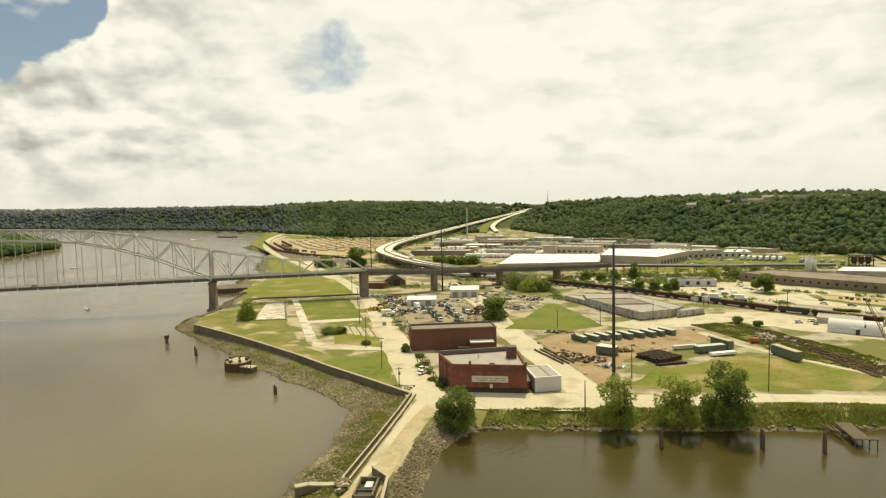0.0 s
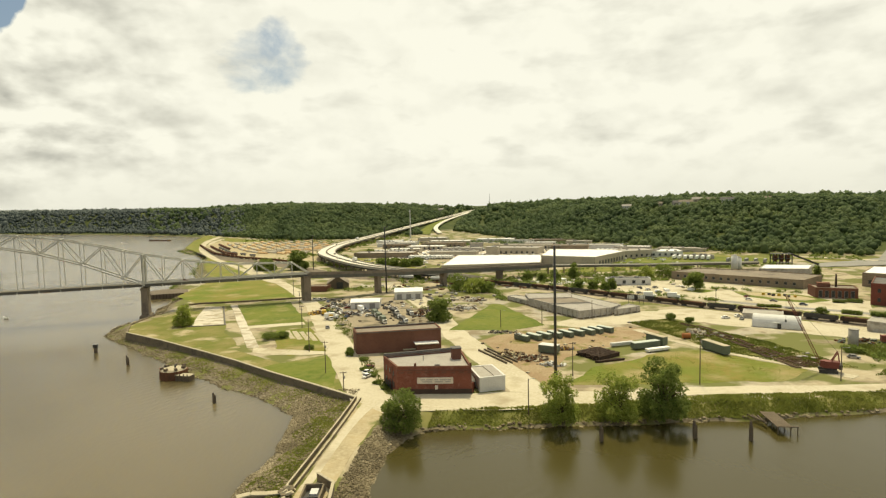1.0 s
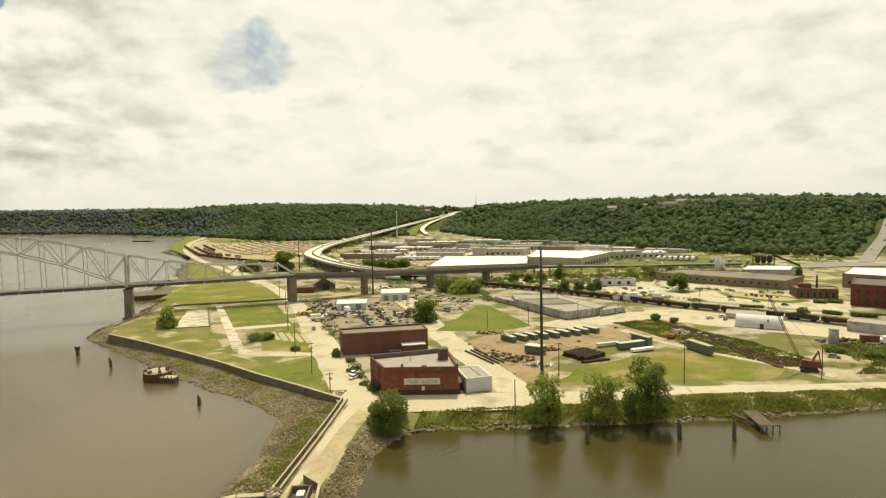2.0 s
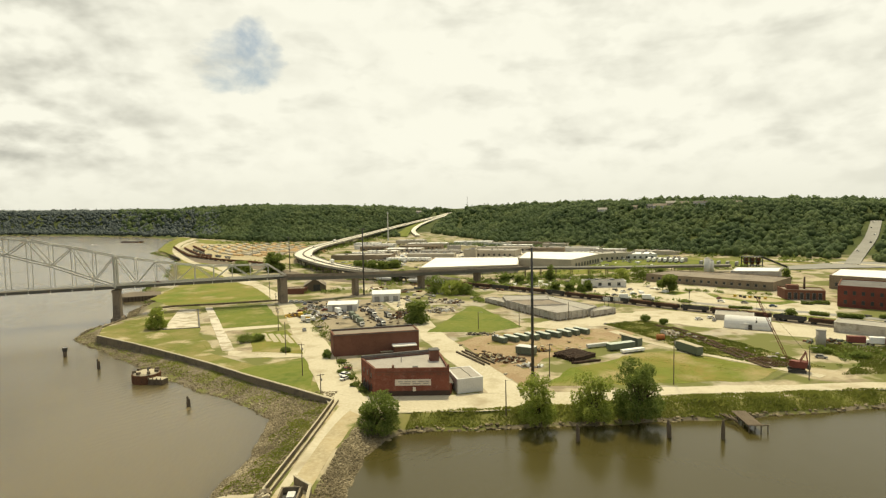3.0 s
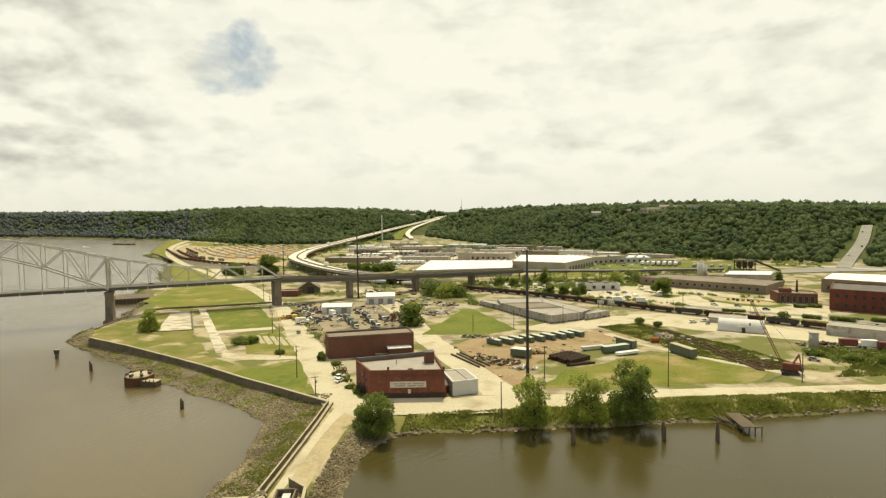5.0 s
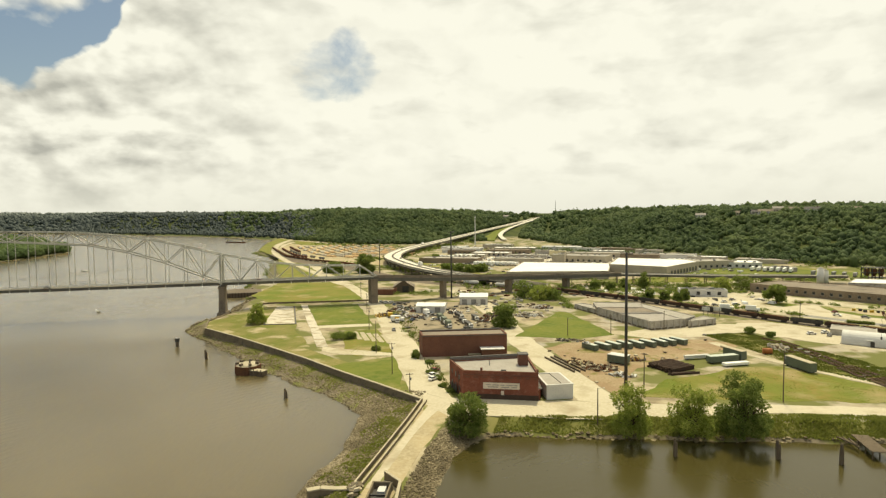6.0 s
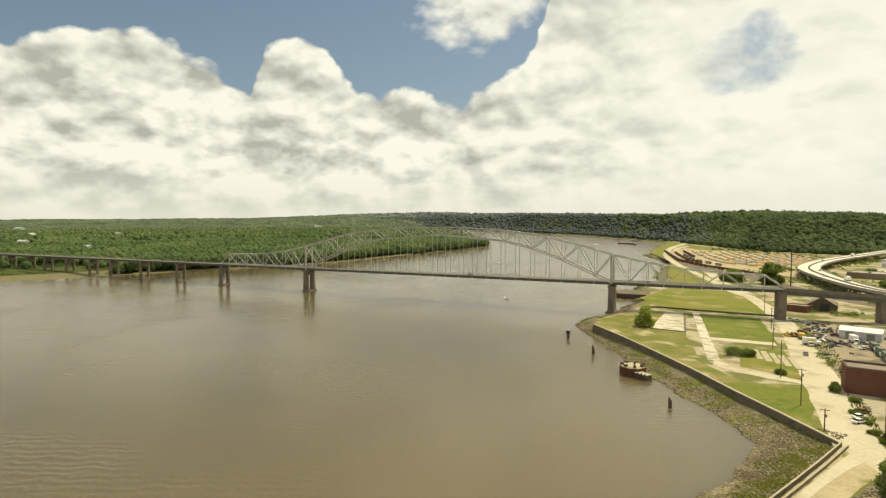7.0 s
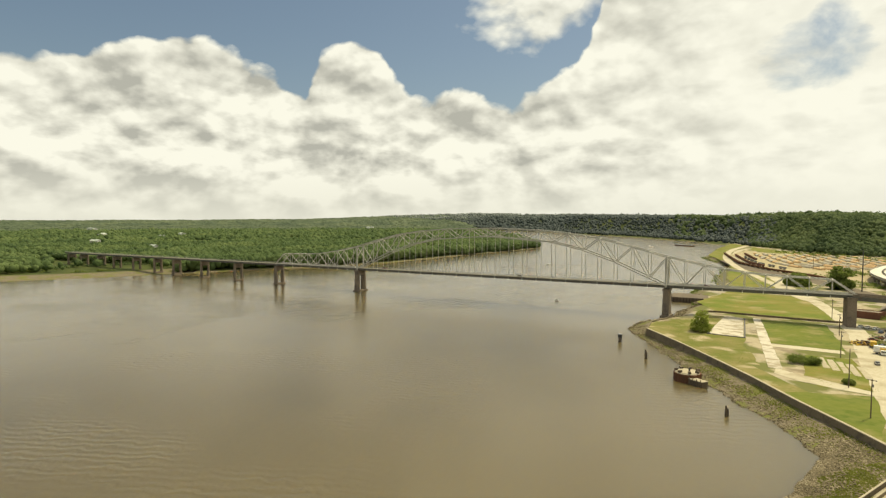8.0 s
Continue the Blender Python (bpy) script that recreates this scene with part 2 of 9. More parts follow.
M_ROOF = material("grey_roofing", (0.35, 0.32, 0.28), 0.9, second=(0.28, 0.26, 0.23), third=(0.41, 0.38, 0.34), scale=0.2, fine=10, spots=(0.24, 0.22, 0.2), spot_edge=(0.6, 0.72), spot_scale=0.25)
M_ROOF_WHITE = material("white_membrane", (0.80, 0.79, 0.75), 0.7, second=(0.70, 0.69, 0.65), third=(0.83, 0.82, 0.79), scale=0.06, fine=12)
M_ROOF_DARK = material("tar_roofing", (0.09, 0.085, 0.08), 0.9, second=(0.14, 0.13, 0.12), third=(0.19, 0.18, 0.17), scale=0.2)
M_ROOF_TAN = material("tan_metal_roof", (0.33, 0.30, 0.25), 0.7, second=(0.25, 0.23, 0.19), third=(0.38, 0.35, 0.30), scale=0.08, fine=12)
M_SIDING = material("pale_siding", (0.58, 0.57, 0.54), 0.6, second=(0.5, 0.49, 0.46), third=(0.64, 0.63, 0.6), scale=0.3)
M_SIDING_TAN = material("tan_siding", (0.42, 0.37, 0.28), 0.7, second=(0.34, 0.30, 0.23), third=(0.47, 0.42, 0.33), scale=0.15)
M_SIDING_GREY = material("grey_siding", (0.25, 0.245, 0.23), 0.7, second=(0.19, 0.185, 0.175), third=(0.31, 0.30, 0.285), scale=0.2)
M_SIDING_PALE = material("dusty_block_wall", (0.40, 0.37, 0.32), 0.8, second=(0.32, 0.295, 0.25), third=(0.46, 0.43, 0.38), scale=0.2, fine=7, spots=(0.26, 0.235, 0.195), spot_edge=(0.55, 0.68), spot_scale=0.35)
M_WALL_BROWN = material("brown_works_wall", (0.25, 0.195, 0.135), 0.9, second=(0.19, 0.145, 0.10), third=(0.31, 0.25, 0.18), scale=0.15, fine=9)
M_ROOF_BROWN = material("brown_gravel_roof", (0.24, 0.20, 0.155), 0.9, second=(0.18, 0.15, 0.115), third=(0.29, 0.25, 0.20), scale=0.08, fine=10, spots=(0.13, 0.11, 0.09), spot_edge=(0.58, 0.7), spot_scale=0.1)
M_STEEL = material("weathered_grey_steel", (0.45, 0.435, 0.38), 0.65, 0.0, second=(0.36, 0.35, 0.305), third=(0.53, 0.515, 0.46), scale=0.15, fine=10, spots=(0.22, 0.14, 0.09), spot_edge=(0.68, 0.8), spot_scale=0.4)
M_GIRDER = material("dull_green_grey_girder", (0.095, 0.09, 0.075), 0.7, second=(0.066, 0.063, 0.053), third=(0.125, 0.12, 0.10), scale=0.2, spots=(0.12, 0.08, 0.05), spot_edge=(0.62, 0.75), spot_scale=0.3)
M_CONCRETE = material("old_concrete", (0.36, 0.33, 0.28), 0.9, second=(0.28, 0.255, 0.215), third=(0.42, 0.39, 0.34), scale=0.2, fine=9, spots=(0.17, 0.15, 0.13), spot_edge=(0.6, 0.78), spot_scale=0.3)
M_PIER = material("pier_concrete", (0.20, 0.16, 0.12), 0.9, second=(0.145, 0.118, 0.088), third=(0.26, 0.215, 0.165), scale=0.2, fine=9, spots=(0.10, 0.09, 0.08), spot_edge=(0.55, 0.75), spot_scale=0.2)
M_WALL = material("floodwall_concrete", (0.19, 0.152, 0.10), 0.9, second=(0.145, 0.118, 0.078), third=(0.235, 0.192, 0.13), scale=0.15, fine=10, spots=(0.11, 0.1, 0.08), spot_edge=(0.55, 0.75))
M_COPING = material("pale_coping", (0.41, 0.36, 0.26), 0.9, second=(0.32, 0.28, 0.20), scale=0.4)
M_SLAB = material("pale_slab", (0.58, 0.525, 0.425), 0.9, second=(0.47, 0.42, 0.335), third=(0.64, 0.59, 0.49), scale=0.08, fine=14, spots=(0.36, 0.31, 0.22), spot_edge=(0.48, 0.62), spot_scale=0.16)
M_STREET = material("sun_bleached_street", (0.50, 0.445, 0.325), 0.92, second=(0.42, 0.365, 0.25), third=(0.57, 0.52, 0.395), scale=0.06, fine=16, spots=(0.36, 0.305, 0.205), spot_edge=(0.53, 0.70), spot_scale=0.09)
M_HIGHWAY = material("highway_concrete", (0.68, 0.64, 0.54), 0.9, second=(0.58, 0.545, 0.46), third=(0.74, 0.70, 0.60), scale=0.03, fine=20)
M_ROADGREY = material("grey_road_surface", (0.27, 0.26, 0.235), 0.9, second=(0.22, 0.21, 0.19), third=(0.31, 0.30, 0.27), scale=0.05, fine=14)
M_DIRT = material("packed_dirt", (0.41, 0.325, 0.185), 0.95, second=(0.32, 0.265, 0.16), third=(0.47, 0.40, 0.27), scale=0.08, fine=14, spots=(0.17, 0.19, 0.06), spot_edge=(0.58, 0.7), spot_scale=0.12)
M_YARD = material("oily_yard_dirt", (0.30, 0.25, 0.175), 0.95, second=(0.235, 0.195, 0.135), third=(0.36, 0.305, 0.215), scale=0.1, fine=12, spots=(0.15, 0.13, 0.09), spot_edge=(0.52, 0.66), spot_scale=0.13)
M_ASPHALT = material("worn_asphalt", (0.075, 0.072, 0.068), 0.9, second=(0.10, 0.095, 0.09), third=(0.13, 0.125, 0.115), scale=0.1, fine=12)
M_SIGN = material("faded_sign_board", (0.66, 0.57, 0.47), 0.8, second=(0.58, 0.49, 0.40), third=(0.72, 0.64, 0.54), scale=0.5, fine=5)
M_DECK = material("worn_deck_asphalt", (0.17, 0.155, 0.125), 0.9, second=(0.13, 0.12, 0.10), third=(0.21, 0.195, 0.16), scale=0.05, fine=14)
M_GRASS = material("mown_grass", (0.12, 0.155, 0.022), 0.95, second=(0.235, 0.185, 0.055), third=(0.17, 0.195, 0.04), scale=0.045, fine=9, spots=(0.34, 0.27, 0.14), spot_edge=(0.54, 0.74), spot_scale=0.06, bump=0.5)
M_GRASS_DRY = material("dry_grass", (0.14, 0.155, 0.035), 0.95, second=(0.27, 0.22, 0.095), third=(0.175, 0.18, 0.05), scale=0.075, fine=8, spots=(0.42, 0.35, 0.22), spot_edge=(0.53, 0.66), spot_scale=0.08, bump=0.5)
M_GRASS_LUSH = material("lush_grass", (0.09, 0.13, 0.02), 0.95, second=(0.15, 0.17, 0.03), third=(0.165, 0.18, 0.045), scale=0.05, fine=8, spots=(0.27, 0.235, 0.10), spot_edge=(0.58, 0.72), spot_scale=0.065, bump=0.5)
M_RUST = material("rusty_iron", (0.12, 0.055, 0.032), 0.9, second=(0.075, 0.042, 0.03), third=(0.17, 0.085, 0.045), scale=0.5)
M_SOIL = material("brown_yard_soil", (0.33, 0.24, 0.145), 0.95, second=(0.40, 0.32, 0.20), third=(0.26, 0.18, 0.105), scale=0.12, fine=10, spots=(0.18, 0.165, 0.05), spot_edge=(0.56, 0.66), spot_scale=0.14)
M_WAGON = material("grimy_wagon_steel", (0.06, 0.038, 0.027), 0.85, second=(0.042, 0.031, 0.025), third=(0.085, 0.055, 0.038), scale=0.5)
M_PLINTH = material("dark_brown_plinth", (0.075, 0.05, 0.038), 0.9, second=(0.055, 0.04, 0.032), scale=0.4)
M_WOOD = material("weathered_timber", (0.13, 0.10, 0.07), 0.9, second=(0.09, 0.07, 0.05), third=(0.18, 0.145, 0.105), scale=0.6)
M_BALLAST = material("track_ballast", (0.17, 0.14, 0.105), 0.95, second=(0.22, 0.185, 0.14), third=(0.13, 0.105, 0.08), scale=0.15, fine=10)
M_LUMBER = material("sawn_lumber", (0.58, 0.38, 0.19), 0.85, second=(0.48, 0.30, 0.14), third=(0.66, 0.48, 0.28), scale=0.2)
M_DARK = material("dark_metal", (0.035, 0.033, 0.03), 0.6, second=(0.05, 0.047, 0.042), scale=0.5)
M_GREEN_BOX = material("green_painted_steel", (0.11, 0.135, 0.09), 0.6, second=(0.085, 0.105, 0.072), third=(0.15, 0.175, 0.125), scale=0.4, spots=(0.11, 0.07, 0.04), spot_edge=(0.66, 0.75), spot_scale=0.8)
M_GREEN_ROOF = material("pale_green_sheet", (0.42, 0.46, 0.40), 0.6, second=(0.36, 0.40, 0.35), scale=0.3)
M_WHITE = material("white_paint", (0.78, 0.77, 0.73), 0.5, second=(0.68, 0.67, 0.63), scale=0.5)
M_RED = material("faded_red_paint", (0.17, 0.035, 0.026), 0.7, second=(0.12, 0.03, 0.022), third=(0.22, 0.065, 0.045), scale=0.6)
M_YELLOW = material("yellow_paint", (0.50, 0.32, 0.03), 0.5, second=(0.42, 0.27, 0.03), scale=0.6)
M_YELLOW_PALE = material("cream_paint", (0.60, 0.54, 0.34), 0.7, second=(0.52, 0.46, 0.28), scale=0.2)
M_ORANGE = material("orange_paint", (0.30, 0.105, 0.025), 0.7, second=(0.22, 0.08, 0.02), scale=0.6)
M_BLUE = material("blue_paint", (0.06, 0.09, 0.15), 0.5, second=(0.05, 0.07, 0.12), scale=0.6)
M_GLASS_DARK = material("dark_window_glass", (0.02, 0.022, 0.024), 0.3, second=(0.03, 0.033, 0.035), scale=0.5, bump=0)
M_BARK = material("bark", (0.10, 0.075, 0.05), 0.95, second=(0.07, 0.052, 0.036), scale=1.5)
M_LEAF = leaf_material("willow_leaves", (0.22, 0.28, 0.055), (0.32, 0.37, 0.085), (0.42, 0.45, 0.13), translucent=0.6)
M_LEAF_DARK = leaf_material("elm_leaves", (0.12, 0.17, 0.04), (0.19, 0.24, 0.06), (0.27, 0.31, 0.09), translucent=0.55)
M_WOODS = leaf_material("hill_woods", (0.092, 0.135, 0.064), (0.142, 0.193, 0.084), (0.215, 0.262, 0.112), scale=0.016, translucent=0.55, island=0.22, drift=1.6)
M_WOODS_FLAT = leaf_material("bottomland_woods", (0.09, 0.14, 0.055), (0.145, 0.205, 0.078), (0.215, 0.275, 0.105), scale=0.009, translucent=0.45, island=0.25, drift=2.0)
# distance haze is put into these three leaf colours, grey and bluish
M_WOODS_MID_HAZED = leaf_material("haze_tinted_woods", (0.085, 0.115, 0.072), (0.12, 0.155, 0.092), (0.17, 0.205, 0.115), scale=0.006, translucent=0.3, island=0.25, drift=2.2)
M_RIDGE_HAZED = leaf_material("haze_tinted_ridge", (0.19, 0.215, 0.20), (0.22, 0.245, 0.225), (0.25, 0.275, 0.25), scale=0.004, translucent=0.1, island=0.15, drift=1.6)
M_WOODS_FAR_HAZED = leaf_material("haze_tinted_bluff", (0.088, 0.106, 0.100), (0.10, 0.12, 0.112), (0.118, 0.138, 0.122), scale=0.008, translucent=0.15, island=0.2, drift=1.4)
M_ROCK = leaf_material("riprap_rock", (0.11, 0.088, 0.052), (0.185, 0.15, 0.09), (0.34, 0.285, 0.185), scale=0.12, drift=1.4, island=0.6, translucent=0.0)
M_WEED = leaf_material("bank_weeds", (0.19, 0.215, 0.05), (0.235, 0.255, 0.06), (0.30, 0.305, 0.085), scale=0.12, translucent=0.6, island=0.3, drift=1.8)

M_WEED_DARK = leaf_material("field_weeds", (0.12, 0.15, 0.03), (0.16, 0.185, 0.042), (0.22, 0.225, 0.07), scale=0.12, translucent=0.45, island=0.3, drift=1.8)


def ground_material():
    """Open ground: packed dirt and gravel with dry grass; leaf litter and brush on the slopes; mud and stones by the water."""
    m = bpy.data.materials.new("ground")
    m.use_nodes = True
    t = m.node_tree
    b = t.nodes["Principled BSDF"]
    b.inputs["Roughness"].default_value = 0.95
    b.inputs["Specular IOR Level"].default_value = 0.1
    co = t.nodes.new("ShaderNodeTexCoord")

    def nz(s, d=6.0):
        n = t.nodes.new("ShaderNodeTexNoise")
        n.inputs["Scale"].default_value, n.inputs["Detail"].default_value = s, d
        t.links.new(co.outputs["Object"], n.inputs["Vector"])
        return n.outputs["Fac"]

    def rng(v, a, c):
        r = t.nodes.new("ShaderNodeMapRange")
        r.inputs["From Min"].default_value, r.inputs["From Max"].default_value = a, c
        t.links.new(v, r.inputs["Value"])
        return r.outputs[0]

    def mix(f, a, c):
        x = t.nodes.new("ShaderNodeMixRGB")
        t.links.new(f, x.inputs[0])
        for i, v in ((1, a), (2, c)):
            if isinstance(v, tuple):
                x.inputs[i].default_value = (*v, 1)
            else:
                t.links.new(v, x.inputs[i])
        return x.outputs[0]

    s = t.nodes.new("ShaderNodeSeparateXYZ")
    t.links.new(co.outputs["Object"], s.inputs[0])
    dirt = mix(rng(nz(0.03), 0.35, 0.65), (0.42, 0.355, 0.24), (0.34, 0.285, 0.185))
    dirt = mix(rng(nz(0.017, 5.0), 0.50, 0.60), dirt, (0.35, 0.32, 0.265))
    dirt = mix(rng(nz(0.6), 0.40, 0.75), dirt, (0.46, 0.40, 0.285))
    dirt = mix(rng(nz(0.11, 7.0), 0.51, 0.63), dirt, (0.25, 0.205, 0.135))
    dirt = mix(rng(nz(0.05, 9.0), 0.465, 0.55), dirt, (0.155, 0.16, 0.055))
    stone = mix(rng(nz(0.5), 0.4, 0.6), (0.15, 0.125, 0.085), (0.22, 0.185, 0.13))
    stone = mix(rng(nz(0.09, 7.0), 0.48, 0.58), stone, (0.155, 0.16, 0.05))
    col = mix(rng(s.outputs[2], 3.2, 3.9), stone, dirt)
    brush = mix(rng(nz(0.02), 0.35, 0.65), (0.05, 0.066, 0.022), (0.085, 0.10, 0.032))
    bank = mix(rng(nz(0.11), 0.4, 0.6), (0.155, 0.165, 0.042), (0.26, 0.24, 0.09))
    low = t.nodes.new("ShaderNodeMath")
    low.operation = "MULTIPLY"
    t.links.new(rng(s.outputs[0], -1140.0, -1100.0), low.inputs[0])
    t.links.new(rng(s.outputs[0], -20.0, -16.0), low.inputs[1])
    low2 = t.nodes.new("ShaderNodeMath")
    low2.operation = "MULTIPLY"
    t.links.new(low.outputs[0], low2.inputs[0])
    t.links.new(rng(s.outputs[2], 3.95, 3.7), low2.inputs[1])
    low3 = t.nodes.new("ShaderNodeMath")
    low3.operation = "MULTIPLY"
    t.links.new(low2.outputs[0], low3.inputs[0])
    t.links.new(rng(s.outputs[2], 0.6, 1.1), low3.inputs[1])
    col = mix(low3.outputs[0], col, bank)
    col = mix(rng(s.outputs[2], 5.0, 8.0), col, brush)
    east = t.nodes.new("ShaderNodeMath")
    east.operation = "MULTIPLY"
    t.links.new(rng(s.outputs[0], -700.0, -720.0), east.inputs[0])
    t.links.new(rng(s.outputs[2], 0.9, 1.5), east.inputs[1])
    # the low sand at the bridge end stays bare
    bare = t.nodes.new("ShaderNodeMath")
    bare.operation = "MULTIPLY"
    t.links.new(east.outputs[0], bare.inputs[0])
    inland = t.nodes.new("ShaderNodeMath")
    inland.operation = "MAXIMUM"
    t.links.new(rng(s.outputs[1], 195.0, 215.0), inland.inputs[0])
    t.links.new(rng(s.outputs[2], 2.0, 2.45), inland.inputs[1])
    t.links.new(inland.outputs[0], bare.inputs[1])
    col = mix(bare.outputs[0], col, brush)
    t.links.new(col, b.inputs["Base Color"])
    bn = t.nodes.new("ShaderNodeBump")
    bn.inputs["Strength"].default_value, bn.inputs["Distance"].default_value = 0.5, 0.15
    t.links.new(nz(0.8), bn.inputs["Height"])
    t.links.new(bn.outputs[0], b.inputs["Normal"])
    return m


M_GROUND = ground_material()

# ---------------------------------------------------------------- mesh tools
rng = random.Random(7)


class Mesh:
    """Gathers corners and faces of one mesh."""

    def __init__(self):
        self.v, self.f = [], []

    def add(self, verts, faces):
        o = len(self.v)
        self.v.extend(verts)
        self.f.extend([tuple(i + o for i in q) for q in faces])
        return self

    def box(self, c, size, turn=0.0, tilt=0.0):
        """A box by its centre, size and turn about z (degrees)."""
        m = pose(*c, 0, tilt, turn)
        x, y, z = (s / 2 for s in size)
        pts = [m @ Vector(p) for p in ((-x, -y, -z), (x, -y, -z), (x, y, -z), (-x, y, -z), (-x, -y, z), (x, -y, z), (x, y, z), (-x, y, z))]
        return self.add([tuple(p) for p in pts], [(3, 2, 1, 0), (4, 5, 6, 7), (0, 1, 5, 4), (1, 2, 6, 5), (2, 3, 7, 6), (3, 0, 4, 7)])

    def prism(self, poly, z0, z1):
        """An upright block over a plan outline (anticlockwise)."""
        n = len(poly)
        pts = [(x, y, z0) for x, y in poly] + [(x, y, z1) for x, y in poly]
        return self.add(pts, [tuple(range(n))[::-1], tuple(range(n, 2 * n))] + [(i, (i + 1) % n, n + (i + 1) % n, n + i) for i in range(n)])

    def bar(self, a, b, w, h=None):
        """A straight member from a to b, w wide and h high."""
        h = h or w
        a, b = Vector(a), Vector(b)
        d = (b - a).normalized()
        side = d.cross(Vector((0, 0, 1)))
        side = side.normalized() if side.length > 1e-3 else Vector((1, 0, 0))
        up = side.cross(d)
        pts = [tuple(p + side * sx * w / 2 + up * sz * h / 2) for p in (a, b) for sx, sz in ((-1, -1), (1, -1), (1, 1), (-1, 1))]
        return self.add(pts, [(0, 1, 2, 3), (7, 6, 5, 4), (0, 4, 5, 1), (1, 5, 6, 2), (2, 6, 7, 3), (3, 7, 4, 0)])

    def tube(self, rows, n=8):
        """A round tapered member along rows of (x, y, z, radius)."""
        o = len(self.v)
        k = len(rows)
        for i, (x, y, z, r) in enumerate(rows):
            a = Vector(rows[max(0, i - 1)][:3])
            b = Vector(rows[min(k - 1, i + 1)][:3])
            d = (b - a).normalized()
            s = d.cross(Vector((0, 0, 1)))
            s = s.normalized() if s.length > 1e-3 else Vector((1, 0, 0))
            u = s.cross(d)
            for j in range(n):
                q = 2 * math.pi * j / n
                self.v.append(tuple(Vector((x, y, z)) + r * (math.cos(q) * s + math.sin(q) * u)))
        for i in range(k - 1):
            for j in range(n):
                self.f.append((o + i * n + j, o + i * n + (j + 1) % n, o + (i + 1) * n + (j + 1) % n, o + (i + 1) * n + j))
        self.f.append(tuple(o + j for j in range(n))[::-1])
        self.f.append(tuple(o + (k - 1) * n + j for j in range(n)))
        return self

    def data(self, name, mat, smooth=False):
        me = bpy.data.meshes.new(name)
        me.from_pydata(self.v, [], self.f)
        me.materials.append(mat)
        if smooth:
            me.polygons.foreach_set("use_smooth", [True] * len(me.polygons))
        me.update()
        return me


def part(name, mesh, mat, parent=None, label="", smooth=False):
    """Links a mesh as one object, under a thing or a part."""
    ob = new(name, mesh.data(name, mat, smooth) if isinstance(mesh, Mesh) else mesh)
    if parent is not None:
        ob.parent = parent
    return tagged(ob, label)


def thing(name, label, category, at=(0, 0, 0), turn=0.0, group=""):
    """An empty at the base of a thing that carries its parts."""
    ob = new(name)
    ob.matrix_world = pose(*at, 0, 0, turn)
    return tagged(ob, label, category, group)


def box_part(name, c, size, mat, parent, turn=0.0, label=""):
    return part(name, Mesh().box(c, size, turn), mat, parent, label)


def ico(sub=1):
    bm = bmesh.new()
    bmesh.ops.create_icosphere(bm, subdivisions=sub, radius=1.0)
    v = np.array([tuple(x.co) for x in bm.verts])
    f = np.array([[x.index for x in q.verts] for q in bm.faces])
    bm.free()
    return v, f


def many(name, verts, faces, mat, smooth=False):
    """A mesh from arrays of corners and triangles or quads; smooth may be given face by face."""
    me = bpy.data.meshes.new(name)
    k = faces.shape[1]
    me.vertices.add(len(verts))
    me.vertices.foreach_set("co", np.ascontiguousarray(verts, dtype=np.float32).ravel())
    me.loops.add(len(faces) * k)
    me.loops.foreach_set("vertex_index", np.ascontiguousarray(faces, dtype=np.int32).ravel())
    me.polygons.add(len(faces))
    me.polygons.foreach_set("loop_start", np.arange(0, len(faces) * k, k, dtype=np.int32))
    me.polygons.foreach_set("use_smooth", np.broadcast_to(np.asarray(smooth, bool), (len(faces),)).copy())
    me.update(calc_edges=True)
    me.materials.append(mat)
    return me


def scatter(base_v, base_f, places, sizes, seed=1, rough=0.25, squash=(0.7, 1.0)):
    """Many turned, dented copies of one small form as arrays."""
    r = np.random.RandomState(seed)
    n, k = len(places), len(base_v)
    a = r.uniform(0, 2 * np.pi, n)
    v = np.repeat(base_v[None], n, 0) * (1 + r.uniform(-rough, rough, (n, k, 1)))
    sx, sy, sz = sizes * r.uniform(0.8, 1.2, n), sizes * r.uniform(0.8, 1.2, n), sizes * r.uniform(*squash, n)
    x = v[:, :, 0] * sx[:, None]
    y = v[:, :, 1] * sy[:, None]
    out = np.stack([x * np.cos(a)[:, None] - y * np.sin(a)[:, None], x * np.sin(a)[:, None] + y * np.cos(a)[:, None], v[:, :, 2] * sz[:, None]], 2)
    out += places[:, None, :]
    f = (base_f[None] + (np.arange(n) * k)[:, None, None]).reshape(-1, base_f.shape[1])
    return out.reshape(-1, 3), f

# ---------------------------------------------------------------- land and water
# shorelines, in plan
WEST_SHORE = [(-40, 92), (-58, 110), (-58, 136), (-56, 155), (-60, 184), (-81, 203), (-125, 235), (-160, 268), (-206, 307), (-214, 330), (-207, 358),
              (-222, 392), (-228, 425), (-255, 470), (-300, 600), (-395, 820), (-500, 960), (-590, 1170), (-690, 1430), (-880, 1610), (-1230, 1800),
              (-1900, 2080), (-2900, 2350), (-5200, 2700), (-5200, 5600), (5600, 5600), (5600, 400), (300, 216), (141, 189), (86, 180), (52, 176.5),
              (17, 173.7), (-17, 171), (-25, 160), (-27, 126), (-31, 96)]
EAST_SHORE = [(-700, -2500), (-735, -300), (-750, 19), (-728, 122), (-735, 190), (-731, 241), (-726, 313), (-716, 389), (-733, 492), (-784, 644), (-838, 836),
              (-890, 985), (-985, 1090), (-1300, 1330), (-1900, 1760), (-2300, 2120), (-3000, 2700), (-5600, 3600), (-5600, -2500)]


